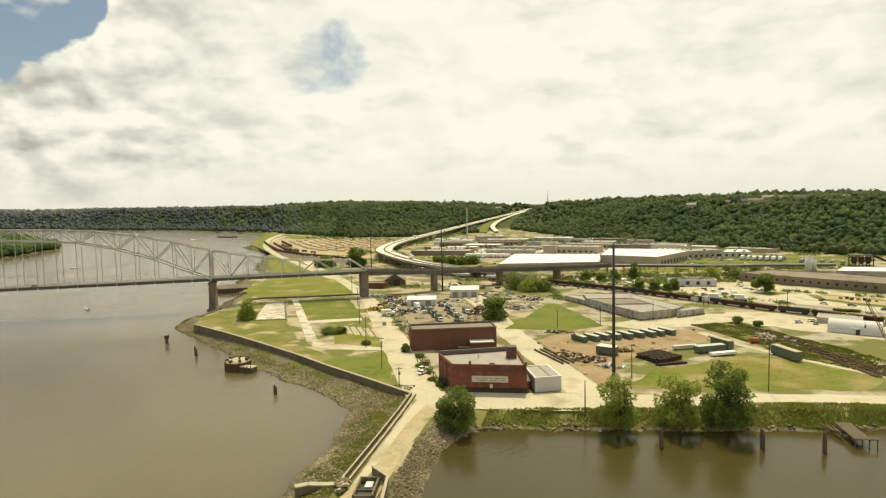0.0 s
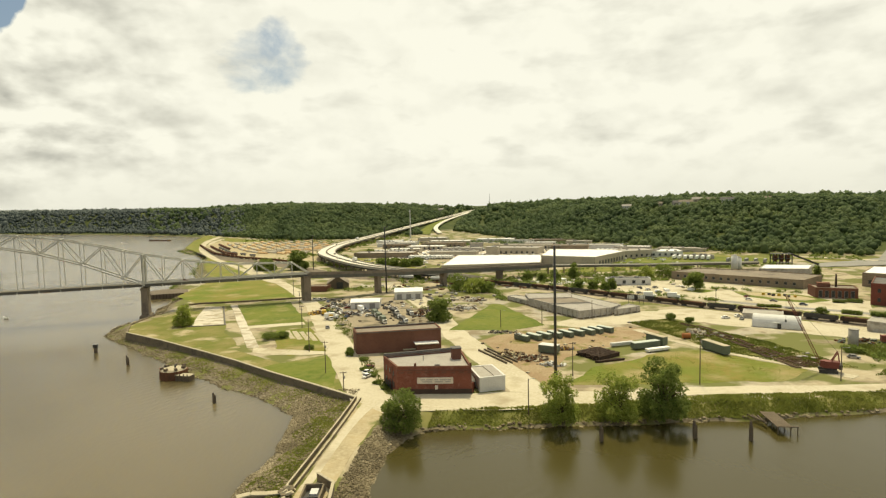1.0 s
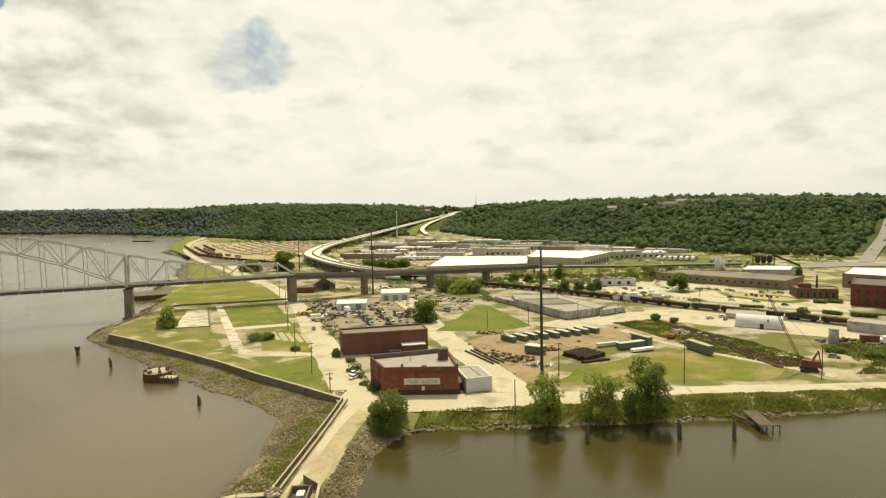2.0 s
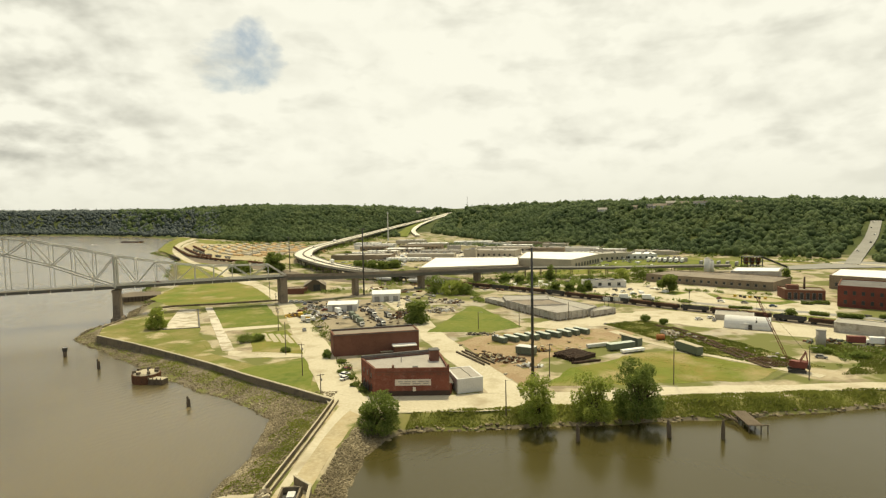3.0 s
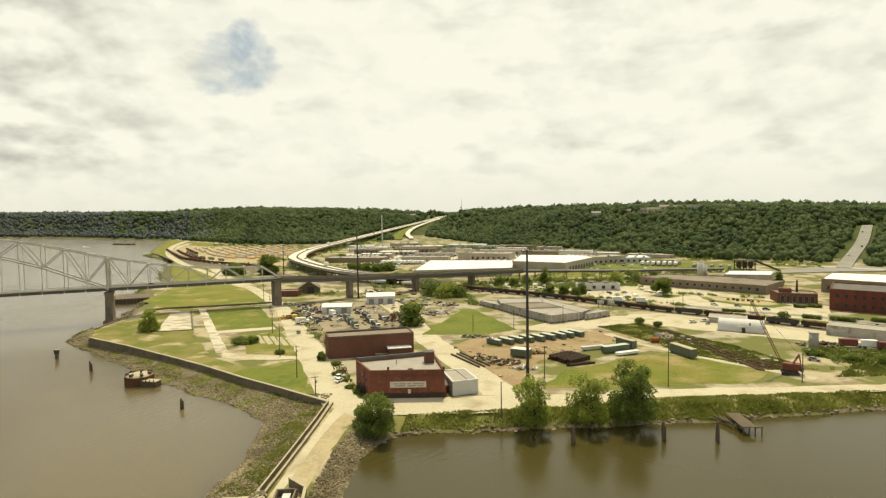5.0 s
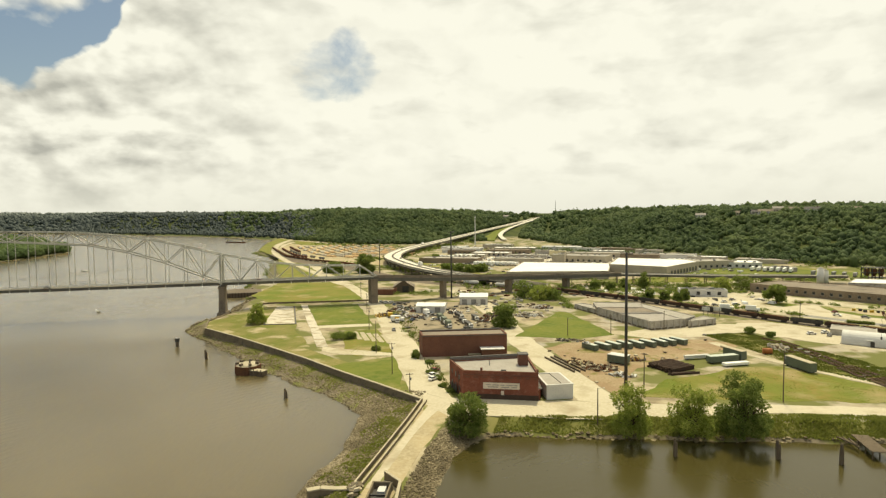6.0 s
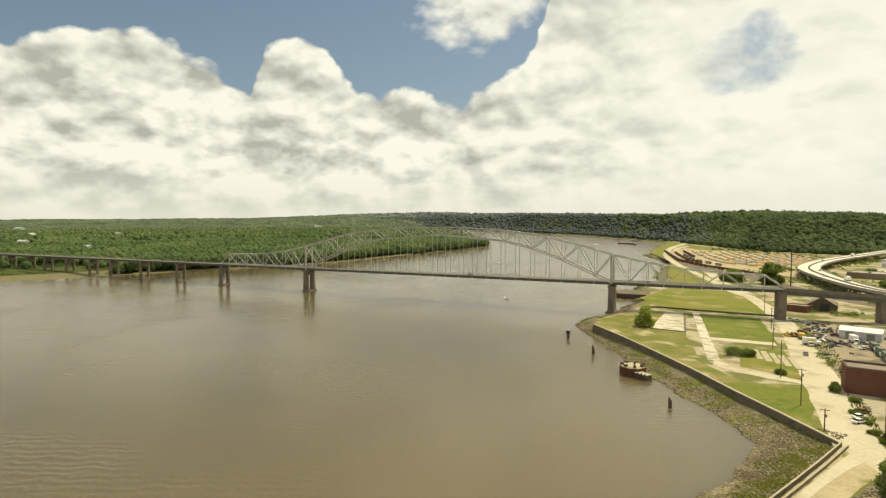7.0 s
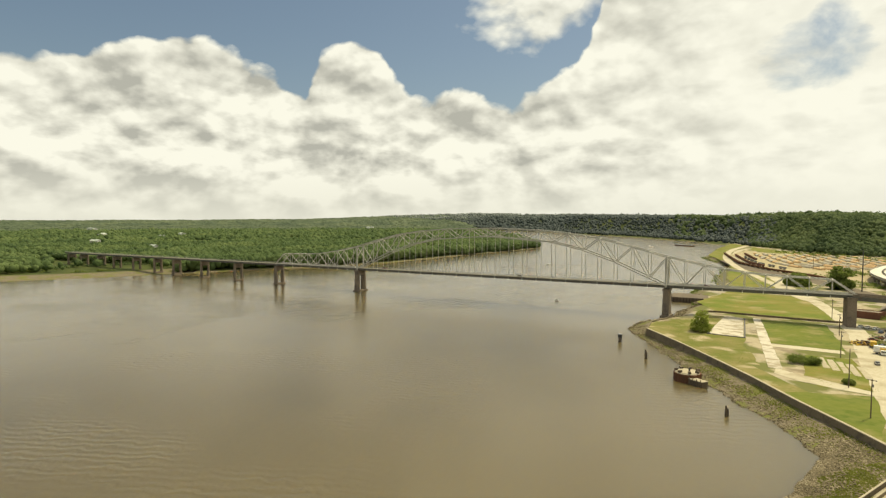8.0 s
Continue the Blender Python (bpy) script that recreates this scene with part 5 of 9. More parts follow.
part("roof", Mesh().bar((-1.2, -3.0, 3.4), (-2.6, 7.0, 3.4), 2.4, 0.2), M_ROOF_DARK, lk)


# ---------------------------------------------------------------- the factories and lots inland
def rect(cx, cy, w, d, turn=0.0):
    m = pose(cx, cy, 0, 0, 0, turn)
    return [tuple((m @ Vector(p))[:2]) for p in ((-w / 2, -d / 2, 0), (w / 2, -d / 2, 0), (w / 2, d / 2, 0), (-w / 2, d / 2, 0))]


def rooftop_units(b, w, d, n, seed):
    """Small plant boxes on a flat roof."""
    r = random.Random(seed)
    h = max(c.dimensions.z for c in b.children if c.name.startswith("wall")) - 0.3
    for k in range(n):
        s = r.uniform(1.2, 2.6)
        box_part("roof_unit", (r.uniform(-w / 3, w / 3), r.uniform(-d / 3, d / 3), h + 0.3), (s, s * 0.8, 1.6), M_SIDING_GREY, b)


FAR = [(54, 752, 54, 34, -19, 8, M_SIDING_TAN, M_ROOF, "tan brick factory with a grey roof"), (168, 672, 62, 26, 22, 8, M_SIDING_TAN, M_ROOF_TAN, "long brown factory wing"),
       (212, 684, 36, 34, -8, 6, M_SIDING, M_ROOF_WHITE, "low pale factory with a white roof"), (-74, 850, 54, 26, -10, 5, M_SIDING_TAN, M_ROOF_WHITE, "low factory with a white roof"),
       (-116, 736, 76, 28, -7, 6, M_WALL_BROWN, M_ROOF_TAN, "wide low works with a tan roof"), (18, 712, 15, 12, -8, 12, M_SIDING_TAN, M_ROOF_WHITE, "tan tower-like works building"),
       (114, 452, 32, 10, -4, 5, M_SIDING, M_ROOF_DARK, "low pale roadside building")]
FAR2 = [(-130, 930, 60, 26, 8, 5, M_SIDING, M_ROOF, "low pale works building"),
        (-44, 950, 66, 26, -6, 6, M_SIDING_TAN, M_ROOF_WHITE, "low works building with a white roof"), (64, 830, 80, 22, -12, 6, M_SIDING_TAN, M_ROOF, "long low works building"),
        (160, 800, 66, 26, -22, 6, M_SIDING, M_ROOF_TAN, "long low works building"), (250, 730, 54, 22, -30, 5, M_SIDING_TAN, M_ROOF, "low tan works building"),
        (-52, 896, 66, 22, -9, 6, M_WALL_BROWN, M_ROOF_BROWN, "long brown works with a gravel roof"), (30, 976, 62, 24, -10, 6, M_SIDING, M_ROOF_WHITE, "long pale works with a white roof"),
        (-79, 1046, 52, 20, -11, 6, M_SIDING_TAN, M_ROOF_WHITE, "low pale works with a white roof"), (-122, 882, 40, 18, -8, 6, M_WALL_BROWN, M_ROOF_BROWN, "low brown works building"),
        (-150, 1000, 44, 18, -8, 5, M_SIDING, M_ROOF_WHITE, "low pale shed with a white roof"), (118, 930, 70, 22, -18, 6, M_WALL_BROWN, M_ROOF_BROWN, "long brown works with a gravel roof"),
        (120, 770, 46, 24, -14, 8, M_WALL_BROWN, M_ROOF_BROWN, "brown brick works building"), (-20, 800, 52, 20, -9, 5, M_SIDING_PALE, M_ROOF_TAN, "low dusty works building"),
        (235, 640, 30, 12, -12, 4, M_SIDING_PALE, M_ROOF_TAN, "small dusty shed beside the field"),
        (92, 868, 44, 20, -13, 6, M_SIDING_PALE, M_ROOF_WHITE, "pale shed with a white roof at the bluff foot"), (148, 868, 36, 18, -18, 7, M_SIDING_TAN, M_ROOF_TAN, "tan shed at the bluff foot"), (6, 880, 34, 16, -10, 6, M_SIDING_PALE, M_ROOF_TAN, "dusty shed with a tan roof"),
        (-100, 806, 44, 18, -8, 5, M_SIDING_TAN, M_ROOF_WHITE, "low tan works with a white roof"), (-30, 742, 60, 20, -8, 5, M_SIDING_TAN, M_ROOF_TAN, "long tan works with a pale roof"), (-128, 965, 60, 16, -4, 5, M_SIDING, M_ROOF_WHITE, "long white-roofed shed beside the highway"),
        (70, 930, 36, 16, -12, 6, M_SIDING, M_ROOF_TAN, "pale shed at the bluff foot"), (200, 770, 44, 18, -24, 5, M_SIDING_PALE, M_ROOF_WHITE, "pale shed with a white roof"), (20, 838, 22, 14, -10, 8, M_YELLOW_PALE, M_ROOF_TAN, "cream-coloured works block among the sheds")]
for i, (x, y, w, d, a, h, wall, roof, lab) in enumerate(FAR + FAR2):
    b, _ = flat_building("works_building", rect(x, y, w, d, a), h, wall, roof, lab, "works", parapet=0.25,
                         windows=((0, 0.06, 0.94, max(3, int(w / 7)), 2.6, 1.2, min(h - 1.2, 3.8)),) if y < 700 or i % 3 == 0 else (), frames=None if i % 2 else wall)
    rooftop_units(b, w, d, 4, i)

flat_building("loading_shed", [(181.5, 282.4), (222, 245), (231, 255), (190, 292)], 4.8, M_SIDING_PALE, M_ROOF_TAN, "long plain dusty loading shed", "shed", parapet=0.1)
flat_building("flat_shed", [(140, 317), (157, 309), (163, 321), (146, 329)], 2.8, M_SIDING_PALE, M_ROOF_TAN, "flat dusty shed behind the arched hut", "shed", parapet=0.1)

# plain rail or road trestle beyond the viaduct
tr = thing("road_trestle", "long low grey road trestle on thin posts", "trestle", (130, 520, 4))
TR = [(62, 520.5, 12.8), (103, 521.5, 12.2), (150, 522, 11.6), (196, 531, 11.0), (250, 540, 10.0)]
for (ax, ay, az_), (bx, by, bz) in zip(TR[:-1], TR[1:]):
    part("deck", Mesh().bar((ax - 130, ay - 520, az_ - 4), (bx - 130, by - 520, bz - 4), 8.5, 0.6), M_CONCRETE, tr)
    part("girder", Mesh().bar((ax - 130, ay - 523.9, az_ - 5), (bx - 130, by - 523.9, bz - 5), 0.35, 1.5), M_GIRDER, tr)
    part("railing", Mesh().bar((ax - 130, ay - 524.1, az_ - 3.1), (bx - 130, by - 524.1, bz - 3.1), 0.14, 0.5), M_STEEL, tr)
    for k in range(3):
        t = k / 3
        x, y, z = ax + (bx - ax) * t - 130, ay + (by - ay) * t - 520, az_ + (bz - az_) * t - 4.8
        for o in (-3.2, 3.2):
            part("post", Mesh().bar((x, y + o, -0.3), (x, y + o, z), 0.55), M_PIER, tr)
        part("crosshead", Mesh().bar((x, y - 4, z - 0.3), (x, y + 4, z - 0.3), 0.7, 0.9), M_PIER, tr)

# lots, tracks and verges inland
ribbon("track_bed", smooth_rows([(-420, 880, 4.10, 26), (-330, 752, 4.10, 24), (-230, 660, 4.10, 22), (-150, 566, 4.10, 16), (-88, 508, 4.10, 13), (7, 468, 4.10, 12), (65, 420, 4.10, 12), (104, 379, 4.10, 12), (145, 340, 4.10, 12), (190, 296, 4.10, 12), (260, 226, 4.10, 12)]),
       M_BALLAST, "dark ballast of a railway line", "railway")
sheet("lot_paved", [(96, 420), (140, 372), (205, 318), (235, 362), (200, 420), (160, 470), (110, 470)], M_STREET, "pale paved lot", "lot", 4.06, ragged=1.0)
sheet("lot_factory", [(-110, 700), (60, 690), (140, 720), (230, 700), (250, 760), (150, 850), (60, 890), (-100, 900)], M_SLAB, "pale paved factory lot", "lot", 4.07, ragged=3.0)
sheet("verge_trestle", [(72, 536), (120, 535), (168, 552), (150, 580), (80, 560)], M_GRASS, "grass verge beside the trestle", "verge", 4.05, ragged=2.0)
sheet("verge_factory", [(118, 606), (138, 594), (198, 585), (255, 570), (320, 610), (300, 668), (238, 700), (165, 668)], M_GRASS_LUSH, "green field beside the factory", "verge", 4.06, ragged=2.5)
sheet("verge_bluff", [(255, 660), (330, 612), (400, 560), (470, 540), (480, 580), (400, 620), (330, 690), (270, 730)], M_GRASS, "grassy strip at the foot of the bluff", "verge", 4.07, ragged=3.0)
sheet("lot_strip", [(20, 500), (66, 462), (112, 440), (118, 448), (74, 474), (34, 508)], M_SLAB, "pale paved strip behind the railway", "lot", 4.08, ragged=1.5)
sheet("lot_island", [(140, 415), (152, 404), (164, 412), (156, 424)], M_GRASS, "grass island in a paved lot", "verge", 4.12, ragged=0.5)
sheet("lot_island_long", [(174, 409), (172.5, 388), (182, 370), (198, 359), (214, 366), (212, 382), (206, 392), (190, 404)], M_GRASS_LUSH, "green rim of a long island in the paved lot", "verge", 4.12, ragged=0.8)
sheet("lot_island_bare", [(179, 408), (177, 392), (186, 378), (199, 368), (209, 372), (207, 382), (200, 391), (188, 402)], M_DIRT, "bare yellow middle of the lot island", "verge", 4.16, ragged=0.8)
ribbon("road_lots", smooth_rows([(150, 372, 4.11, 7), (177, 347, 4.11, 7), (195, 336, 4.11, 7), (212, 322, 4.11, 7), (232, 304, 4.11, 7), (262, 282, 4.11, 7)]), M_ROADGREY, "grey road between the railway and the brick factory", "road")
sheet("verge_railway", [(150, 345), (178, 322), (206, 296), (236, 268), (242, 276), (212, 306), (184, 332), (158, 352)], M_GRASS_DRY, "green verge beside the railway", "verge", 4.095, ragged=1.2)
sheet("verge_tracks", [(100, 372), (140, 334), (172, 302), (175, 306), (146, 338), (106, 376)], M_GRASS_DRY, "dry grass verge beside the railway", "verge", 4.092, ragged=1.0)
sheet("verge_hwy", [(-170, 640), (-110, 590), (-60, 590), (-90, 650), (-150, 740), (-176, 760)], M_GRASS, "scrubby green ground below the highway", "verge", 4.05, ragged=3.0)
sheet("verge_levee", [(-240, 520), (-200, 524), (-262, 640), (-350, 790), (-470, 980), (-560, 1180), (-585, 1170), (-500, 975), (-385, 810), (-292, 610)], M_GRASS, "green levee bank along the river", "verge", 4.08, ragged=2.0)
sheet("yard_rail", [(-330, 770), (-240, 690), (-190, 690), (-205, 800), (-215, 960), (-330, 1040), (-480, 1130), (-540, 1200), (-480, 1010)], M_DIRT, "brown dirt of a lumber and rail yard", "yard", 4.09, ragged=4.0)
hill_rows = []
for q in smooth_rows(HILL_WAY, 6):
    hill_rows.append((q[0], q[1], q[2] + 0.4, 13))
ribbon("road_hill", hill_rows, M_ROADGREY, "grey divided road climbing the wooded bluff", "road", 3.0)
ribbon("verge_slip", [(x, y, float(ground_z(x, y)) + 0.8, w) for x, y, w in ((-124, 1262, 44), (-126, 1330, 40), (-124, 1410, 34), (-116, 1500, 26), (-106, 1580, 20), (-88, 1680, 14))], M_GRASS_LUSH, "green grass wedge beside the slip road", "verge", 1.5)
ribbon("road_bluff", smooth_rows([(60, 905, 4.6, 9), (160, 850, 4.5, 9), (260, 760, 4.5, 9), (340, 640, 4.5, 9), (388, 578, 4.7, 10), (450, 520, 4.5, 10)]), M_STREET, "pale road along the foot of the bluff", "road", 0.5)
ribbon("road_levee", smooth_rows([(-168, 492, 4.13, 9), (-186, 512, 4.13, 9), (-230, 578, 4.13, 8), (-290, 668, 4.13, 8), (-358, 771, 4.13, 9), (-455, 943, 4.13, 10), (-555, 1175, 4.13, 11), (-640, 1450, 4.13, 12)]), M_STREET, "pale dirt road along the levee", "road")
sheet("verge_upstream", [(-480, 1140), (-542, 1215), (-632, 1455), (-560, 1480), (-400, 1260), (-335, 1095)], M_GRASS, "rough green ground beyond the lumber yard", "verge", 4.07, ragged=4.0)
sheet("verge_shore", [(-556, 1190), (-590, 1180), (-690, 1450), (-652, 1462)], M_GRASS, "green river bank beside the levee road", "verge", 4.08, ragged=2.0)

sheet("road_junction", [(297, 540), (315, 568), (365, 588), (379, 598), (398, 604), (425, 592), (440, 560), (400, 545), (350, 545)], M_ROADGREY, "wide grey road junction at the foot of the bluff", "road", 4.6, 0.5, ragged=1.0)

# ---------------------------------------------------------------- woods
ICO1 = ico(1)


def crowns(name, places, sizes, mat, label, seed, sprays=10):
    """Tree crowns: a dented heart with leafy sprays standing out all round, joined: nobody could count them."""
    r = np.random.RandomState(seed)
    n = len(places)
    tall = r.uniform(0.8, 1.25, n)
    v0, f0 = scatter(*ICO1, places, sizes * 0.92, seed, 0.22, (0.8, 1.25))
    d = r.normal(size=(n, sprays, 3))
    d[:, :, 2] += 0.45
    d /= np.linalg.norm(d, axis=2)[:, :, None]
    out = r.uniform(0.72, 1.12, (n, sprays, 1)) * sizes[:, None, None]
    c = places[:, None, :] + d * out * np.stack([np.ones(n), np.ones(n), tall], 1)[:, None, :]
    nrm = d + r.normal(0, 0.45, d.shape)
    nrm /= np.linalg.norm(nrm, axis=2)[:, :, None]
    a = np.cross(nrm, r.normal(size=d.shape))
    a /= np.linalg.norm(a, axis=2)[:, :, None]
    b = np.cross(nrm, a)
    s = sizes[:, None, None] * r.uniform(0.20, 0.42, (n, sprays, 1))
    tri = np.stack([c - a * s - b * s * 0.5, c + a * s - b * s * 0.6, c + b * s * 0.95 + a * s * 0.2], 2).reshape(-1, 3)
    f1 = np.arange(len(tri)).reshape(-1, 3) + len(v0)
    ob = new(name, many(name, np.concatenate([v0, tri]), np.concatenate([f0, f1]), mat, np.arange(len(f0) + len(f1)) < len(f0)))
    return tagged(ob, label, "woods", kind="stuff")


def near_line(x, y, rows, reach):
    d = np.full(x.shape, 1e9)
    for (ax, ay), (bx, by) in zip(rows[:-1], rows[1:]):
        dx, dy = bx - ax, by - ay
        t = np.clip(((x - ax) * dx + (y - ay) * dy) / (dx * dx + dy * dy), 0, 1)
        d = np.minimum(d, np.hypot(x - ax - t * dx, y - ay - t * dy))
    return d < reach


HILL_ROAD = [q[:2] for q in HILL_WAY]


# houses on the bluff: bearing, distance, width, depth, eaves; the slope below each is cleared
HOUSES = [(-14.0, 1096, 16, 10, 4.5), (-17.0, 1068, 14, 9, 4.2), (-18.4, 1060, 16, 11, 5), (-19.1, 1056, 22, 11, 5.2), (-20.0, 1078, 16, 10, 7), (-21.1, 1062, 14, 10, 5.5), (-22.5, 1048, 22, 10, 5.2), (-25.5, 1052, 14, 9, 5.5), (3.6, 1900, 20, 12, 8)]


def hill_places(n, az0, az1, r0, r1, seed, least=0.03):
    r = np.random.RandomState(seed)
    az = np.radians(r.uniform(az0, az1, n))
    d = np.sqrt(r.uniform(r0 ** 2, r1 ** 2, n))
    x, y = -d * np.sin(az), d * np.cos(az)
    up, _ = bluff(x, y)
    keep = (up > least) & (inside_distance(x, y, WEST_SHORE) > 8)
    keep &= ~near_line(x, y, [(q[0], q[1]) for q in HWY[7:]], 26)
    keep &= ~near_line(x, y, [q[:2] for q in SLIP_WAY], 42)
    keep &= ~near_line(x, y, HILL_ROAD, 15)
    for ha, hd, hw, _, _ in HOUSES:
        s, c = -math.sin(math.radians(ha)), math.cos(math.radians(ha))
        keep &= ~near_line(x, y, [(s * (hd - 26), c * (hd - 26)), (s * hd, c * hd)], hw * 0.5)
    x, y = x[keep], y[keep]
    return np.stack([x, y, ground_z(x, y)], 1)


# far bluffs and the ridge get leaf colours tinted for haze
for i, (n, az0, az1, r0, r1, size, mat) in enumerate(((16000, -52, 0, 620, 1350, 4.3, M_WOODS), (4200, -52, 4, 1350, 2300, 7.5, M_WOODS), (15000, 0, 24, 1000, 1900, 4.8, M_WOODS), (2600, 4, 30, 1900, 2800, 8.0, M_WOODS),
                                                      (16000, 22, 50, 1450, 3000, 5.0, M_WOODS_FAR_HAZED), (11000, 26, 56, 2800, 3950, 8.5, M_WOODS_FAR_HAZED), (9000, 36, 100, 3900, 4950, 8.5, M_RIDGE_HAZED))):
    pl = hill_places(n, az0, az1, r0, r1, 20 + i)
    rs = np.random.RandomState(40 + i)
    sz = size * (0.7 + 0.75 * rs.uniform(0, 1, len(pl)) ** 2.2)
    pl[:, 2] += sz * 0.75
    crowns("hill_woods", pl, sz, mat, "dense dark green woods on the bluffs, haze-tinted where distant", 60 + i, 9 if i in (0, 2) else 4)

# bottomland woods on the far bank: crowns near by, a broken canopy further off, and halls standing in clearings
HALLS = [(-2892, 385, 46, 18, 15, 20), (-1829, 419, 34, 16, 11, -10), (-1261, 274, 20, 10, 7, 15), (-1977, 511, 30, 16, 12, 0), (-2642, 1610, 34, 16, 14, 40), (-1560, 215, 26, 12, 9, 30), (-2050, 300, 40, 14, 12, -25)]


def cleared(x, y):
    q = np.zeros(x.shape, bool)
    for hx, hy, w, *_ in HALLS:
        d = math.hypot(hx, hy)
        q |= near_line(x, y, [(hx, hy), (hx * (1 - 150 / d), hy * (1 - 150 / d))], w * 0.62)
    return q


r_ = np.random.RandomState(5)
for n, a0, a1, d0, d1, size, sd in ((15000, 38, 106, 740, 1500, 5.2, 1), (11000, 38, 106, 1500, 2800, 7.0, 2)):
    az = np.radians(r_.uniform(a0, a1, n))
    d = np.sqrt(r_.uniform(d0 ** 2, d1 ** 2, n))
    x, y = -d * np.sin(az), d * np.cos(az)
    e = inside_distance(x, y, EAST_SHORE)
    road = near_line(x, y, [(-741, 171), (-935, 98), (-1100, 60)], 17) | ((x > -905) & (y < 185) & (y > 60) & (r_.uniform(0, 1, n) < 0.85))
    keep = (e > np.where((y < 205) & (y > -40), 45 + 25 * wave(x, y, 60.0), 5)) & ~road & ~cleared(x, y)
    keep &= (wave(x, y, 120.0, 7.0) + 0.6 * wave(x, y, 45.0, 2.0) > -1.05) | (d < 900)
    x, y, e = x[keep], y[keep], e[keep]
    sz = size * r_.uniform(0.6, 1.3, len(x)) * (1 + 0.18 * wave(x, y, 90.0, 3.0))
    z = ground_z(x, y) + 4.5 + sz * 0.5 + 2.2 * wave(x, y, 70.0, 4.0)
    crowns("bottomland_woods", np.stack([x, y, z], 1), sz, M_WOODS_FLAT, "flat green bottomland woods across the river", 80 + sd, 9 if sd == 1 else 5)


# the taller front row along the far shore
x, y = r_.uniform(-1000, -690, 60000), r_.uniform(190, 1000, 60000)
e = inside_distance(x, y, EAST_SHORE)
keep = (e > 3) & (e < 26)
x, y = x[keep][:2600], y[keep][:2600]
sz = 4.6 * r_.uniform(0.6, 1.35, len(x))
crowns("bottomland_woods", np.stack([x, y, ground_z(x, y) + 3.5 + r_.uniform(0, 8.5, len(x))], 1), sz, M_WOODS_FLAT, "tall green shore trees across the river", 91, 9)


def far_canopy():
    az = np.radians(np.arange(36, 108, 0.2))[None, :]
    d = np.array([2450 * 1.0062 ** i for i in range(113)])[:, None]
    r = np.random.RandomState(8)
    x, y = -d * np.sin(az), d * np.cos(az)
    x, y = x + r.uniform(-5, 5, x.shape), y + r.uniform(-5, 5, x.shape)
    ok = (inside_distance(x, y, EAST_SHORE) > 40) & ~cleared(x, y)
    z = ground_z(x, y) + 8.5 + 2.5 * wave(x, y, 60.0, 2.0) + r.uniform(-4.5, 4.5, x.shape)
    nr, na = x.shape
    i, j = np.meshgrid(np.arange(nr - 1), np.arange(na - 1), indexing="ij")
    f = np.stack([i * na + j, (i + 1) * na + j, (i + 1) * na + j + 1, i * na + j + 1], -1).reshape(-1, 4)
    f = f[ok.reshape(-1)[f].all(1)]
    # the canopy's leaf colour already holds the haze
    tagged(new("bottomland_woods", many("bottomland_woods", np.stack([x, y, z], -1).reshape(-1, 3), f, M_WOODS_MID_HAZED)), "distant flat green woods, haze-tinted, to the foot of the hills", "woods", kind="stuff")


far_canopy()


def hall(x, y, w, d, h, turn):
    b = thing("works_hall", "long pale hall with a pale sheet roof among the far woods", "hall", (x, y, float(ground_z(x, y)) - 0.3), turn)
    for dy in (-d / 2, d / 2):
        box_part("side_wall", (0, dy, h / 2), (w, 0.4, h), M_SIDING, b)
    for dx in (-w / 2, w / 2):
        m = Mesh().add([(dx - 0.2, -d / 2 + 0.2, 0), (dx - 0.2, d / 2 - 0.2, 0), (dx - 0.2, d / 2 - 0.2, h), (dx - 0.2, 0, h + 3), (dx - 0.2, -d / 2 + 0.2, h), (dx + 0.2, -d / 2 + 0.2, 0), (dx + 0.2, d / 2 - 0.2, 0), (dx + 0.2, d / 2 - 0.2, h), (dx + 0.2, 0, h + 3), (dx + 0.2, -d / 2 + 0.2, h)],
                       [(0, 1, 2, 3, 4), (9, 8, 7, 6, 5), (0, 5, 6, 1), (1, 6, 7, 2), (2, 7, 8, 3), (3, 8, 9, 4), (4, 9, 5, 0)])
        part("gable_wall", m, M_SIDING, b)
    for sgn in (-1, 1):
        part("roof_slope", Mesh().add(
            [(-w / 2 - 0.8, sgn * (d / 2 + 0.8), h - 0.1), (w / 2 + 0.8, sgn * (d / 2 + 0.8), h - 0.1), (w / 2 + 0.8, 0, h + 3.1), (-w / 2 - 0.8, 0, h + 3.1),
             (-w / 2 - 0.8, sgn * (d / 2 + 0.8), h + 0.25), (w / 2 + 0.8, sgn * (d / 2 + 0.8), h + 0.25), (w / 2 + 0.8, 0, h + 3.45), (-w / 2 - 0.8, 0, h + 3.45)],
            [(3, 2, 1, 0), (4, 5, 6, 7), (0, 1, 5, 4), (1, 2, 6, 5), (2, 3, 7, 6), (3, 0, 4, 7)]), M_GREEN_ROOF, b)
    for k in range(3):
        box_part("door", (-w / 3 + k * w / 3, -d / 2 - 0.22, h * 0.3), (w * 0.1, 0.12, h * 0.6), M_SIDING_GREY, b)


for q in HALLS:
    hall(*q)

# ---------------------------------------------------------------- floodwall, jetty and shore
WALL_LINE = [(-185, 295), (-155, 275.5), (-125, 254), (-102, 237), (-80, 219), (-60, 204), (-40.8, 189)]


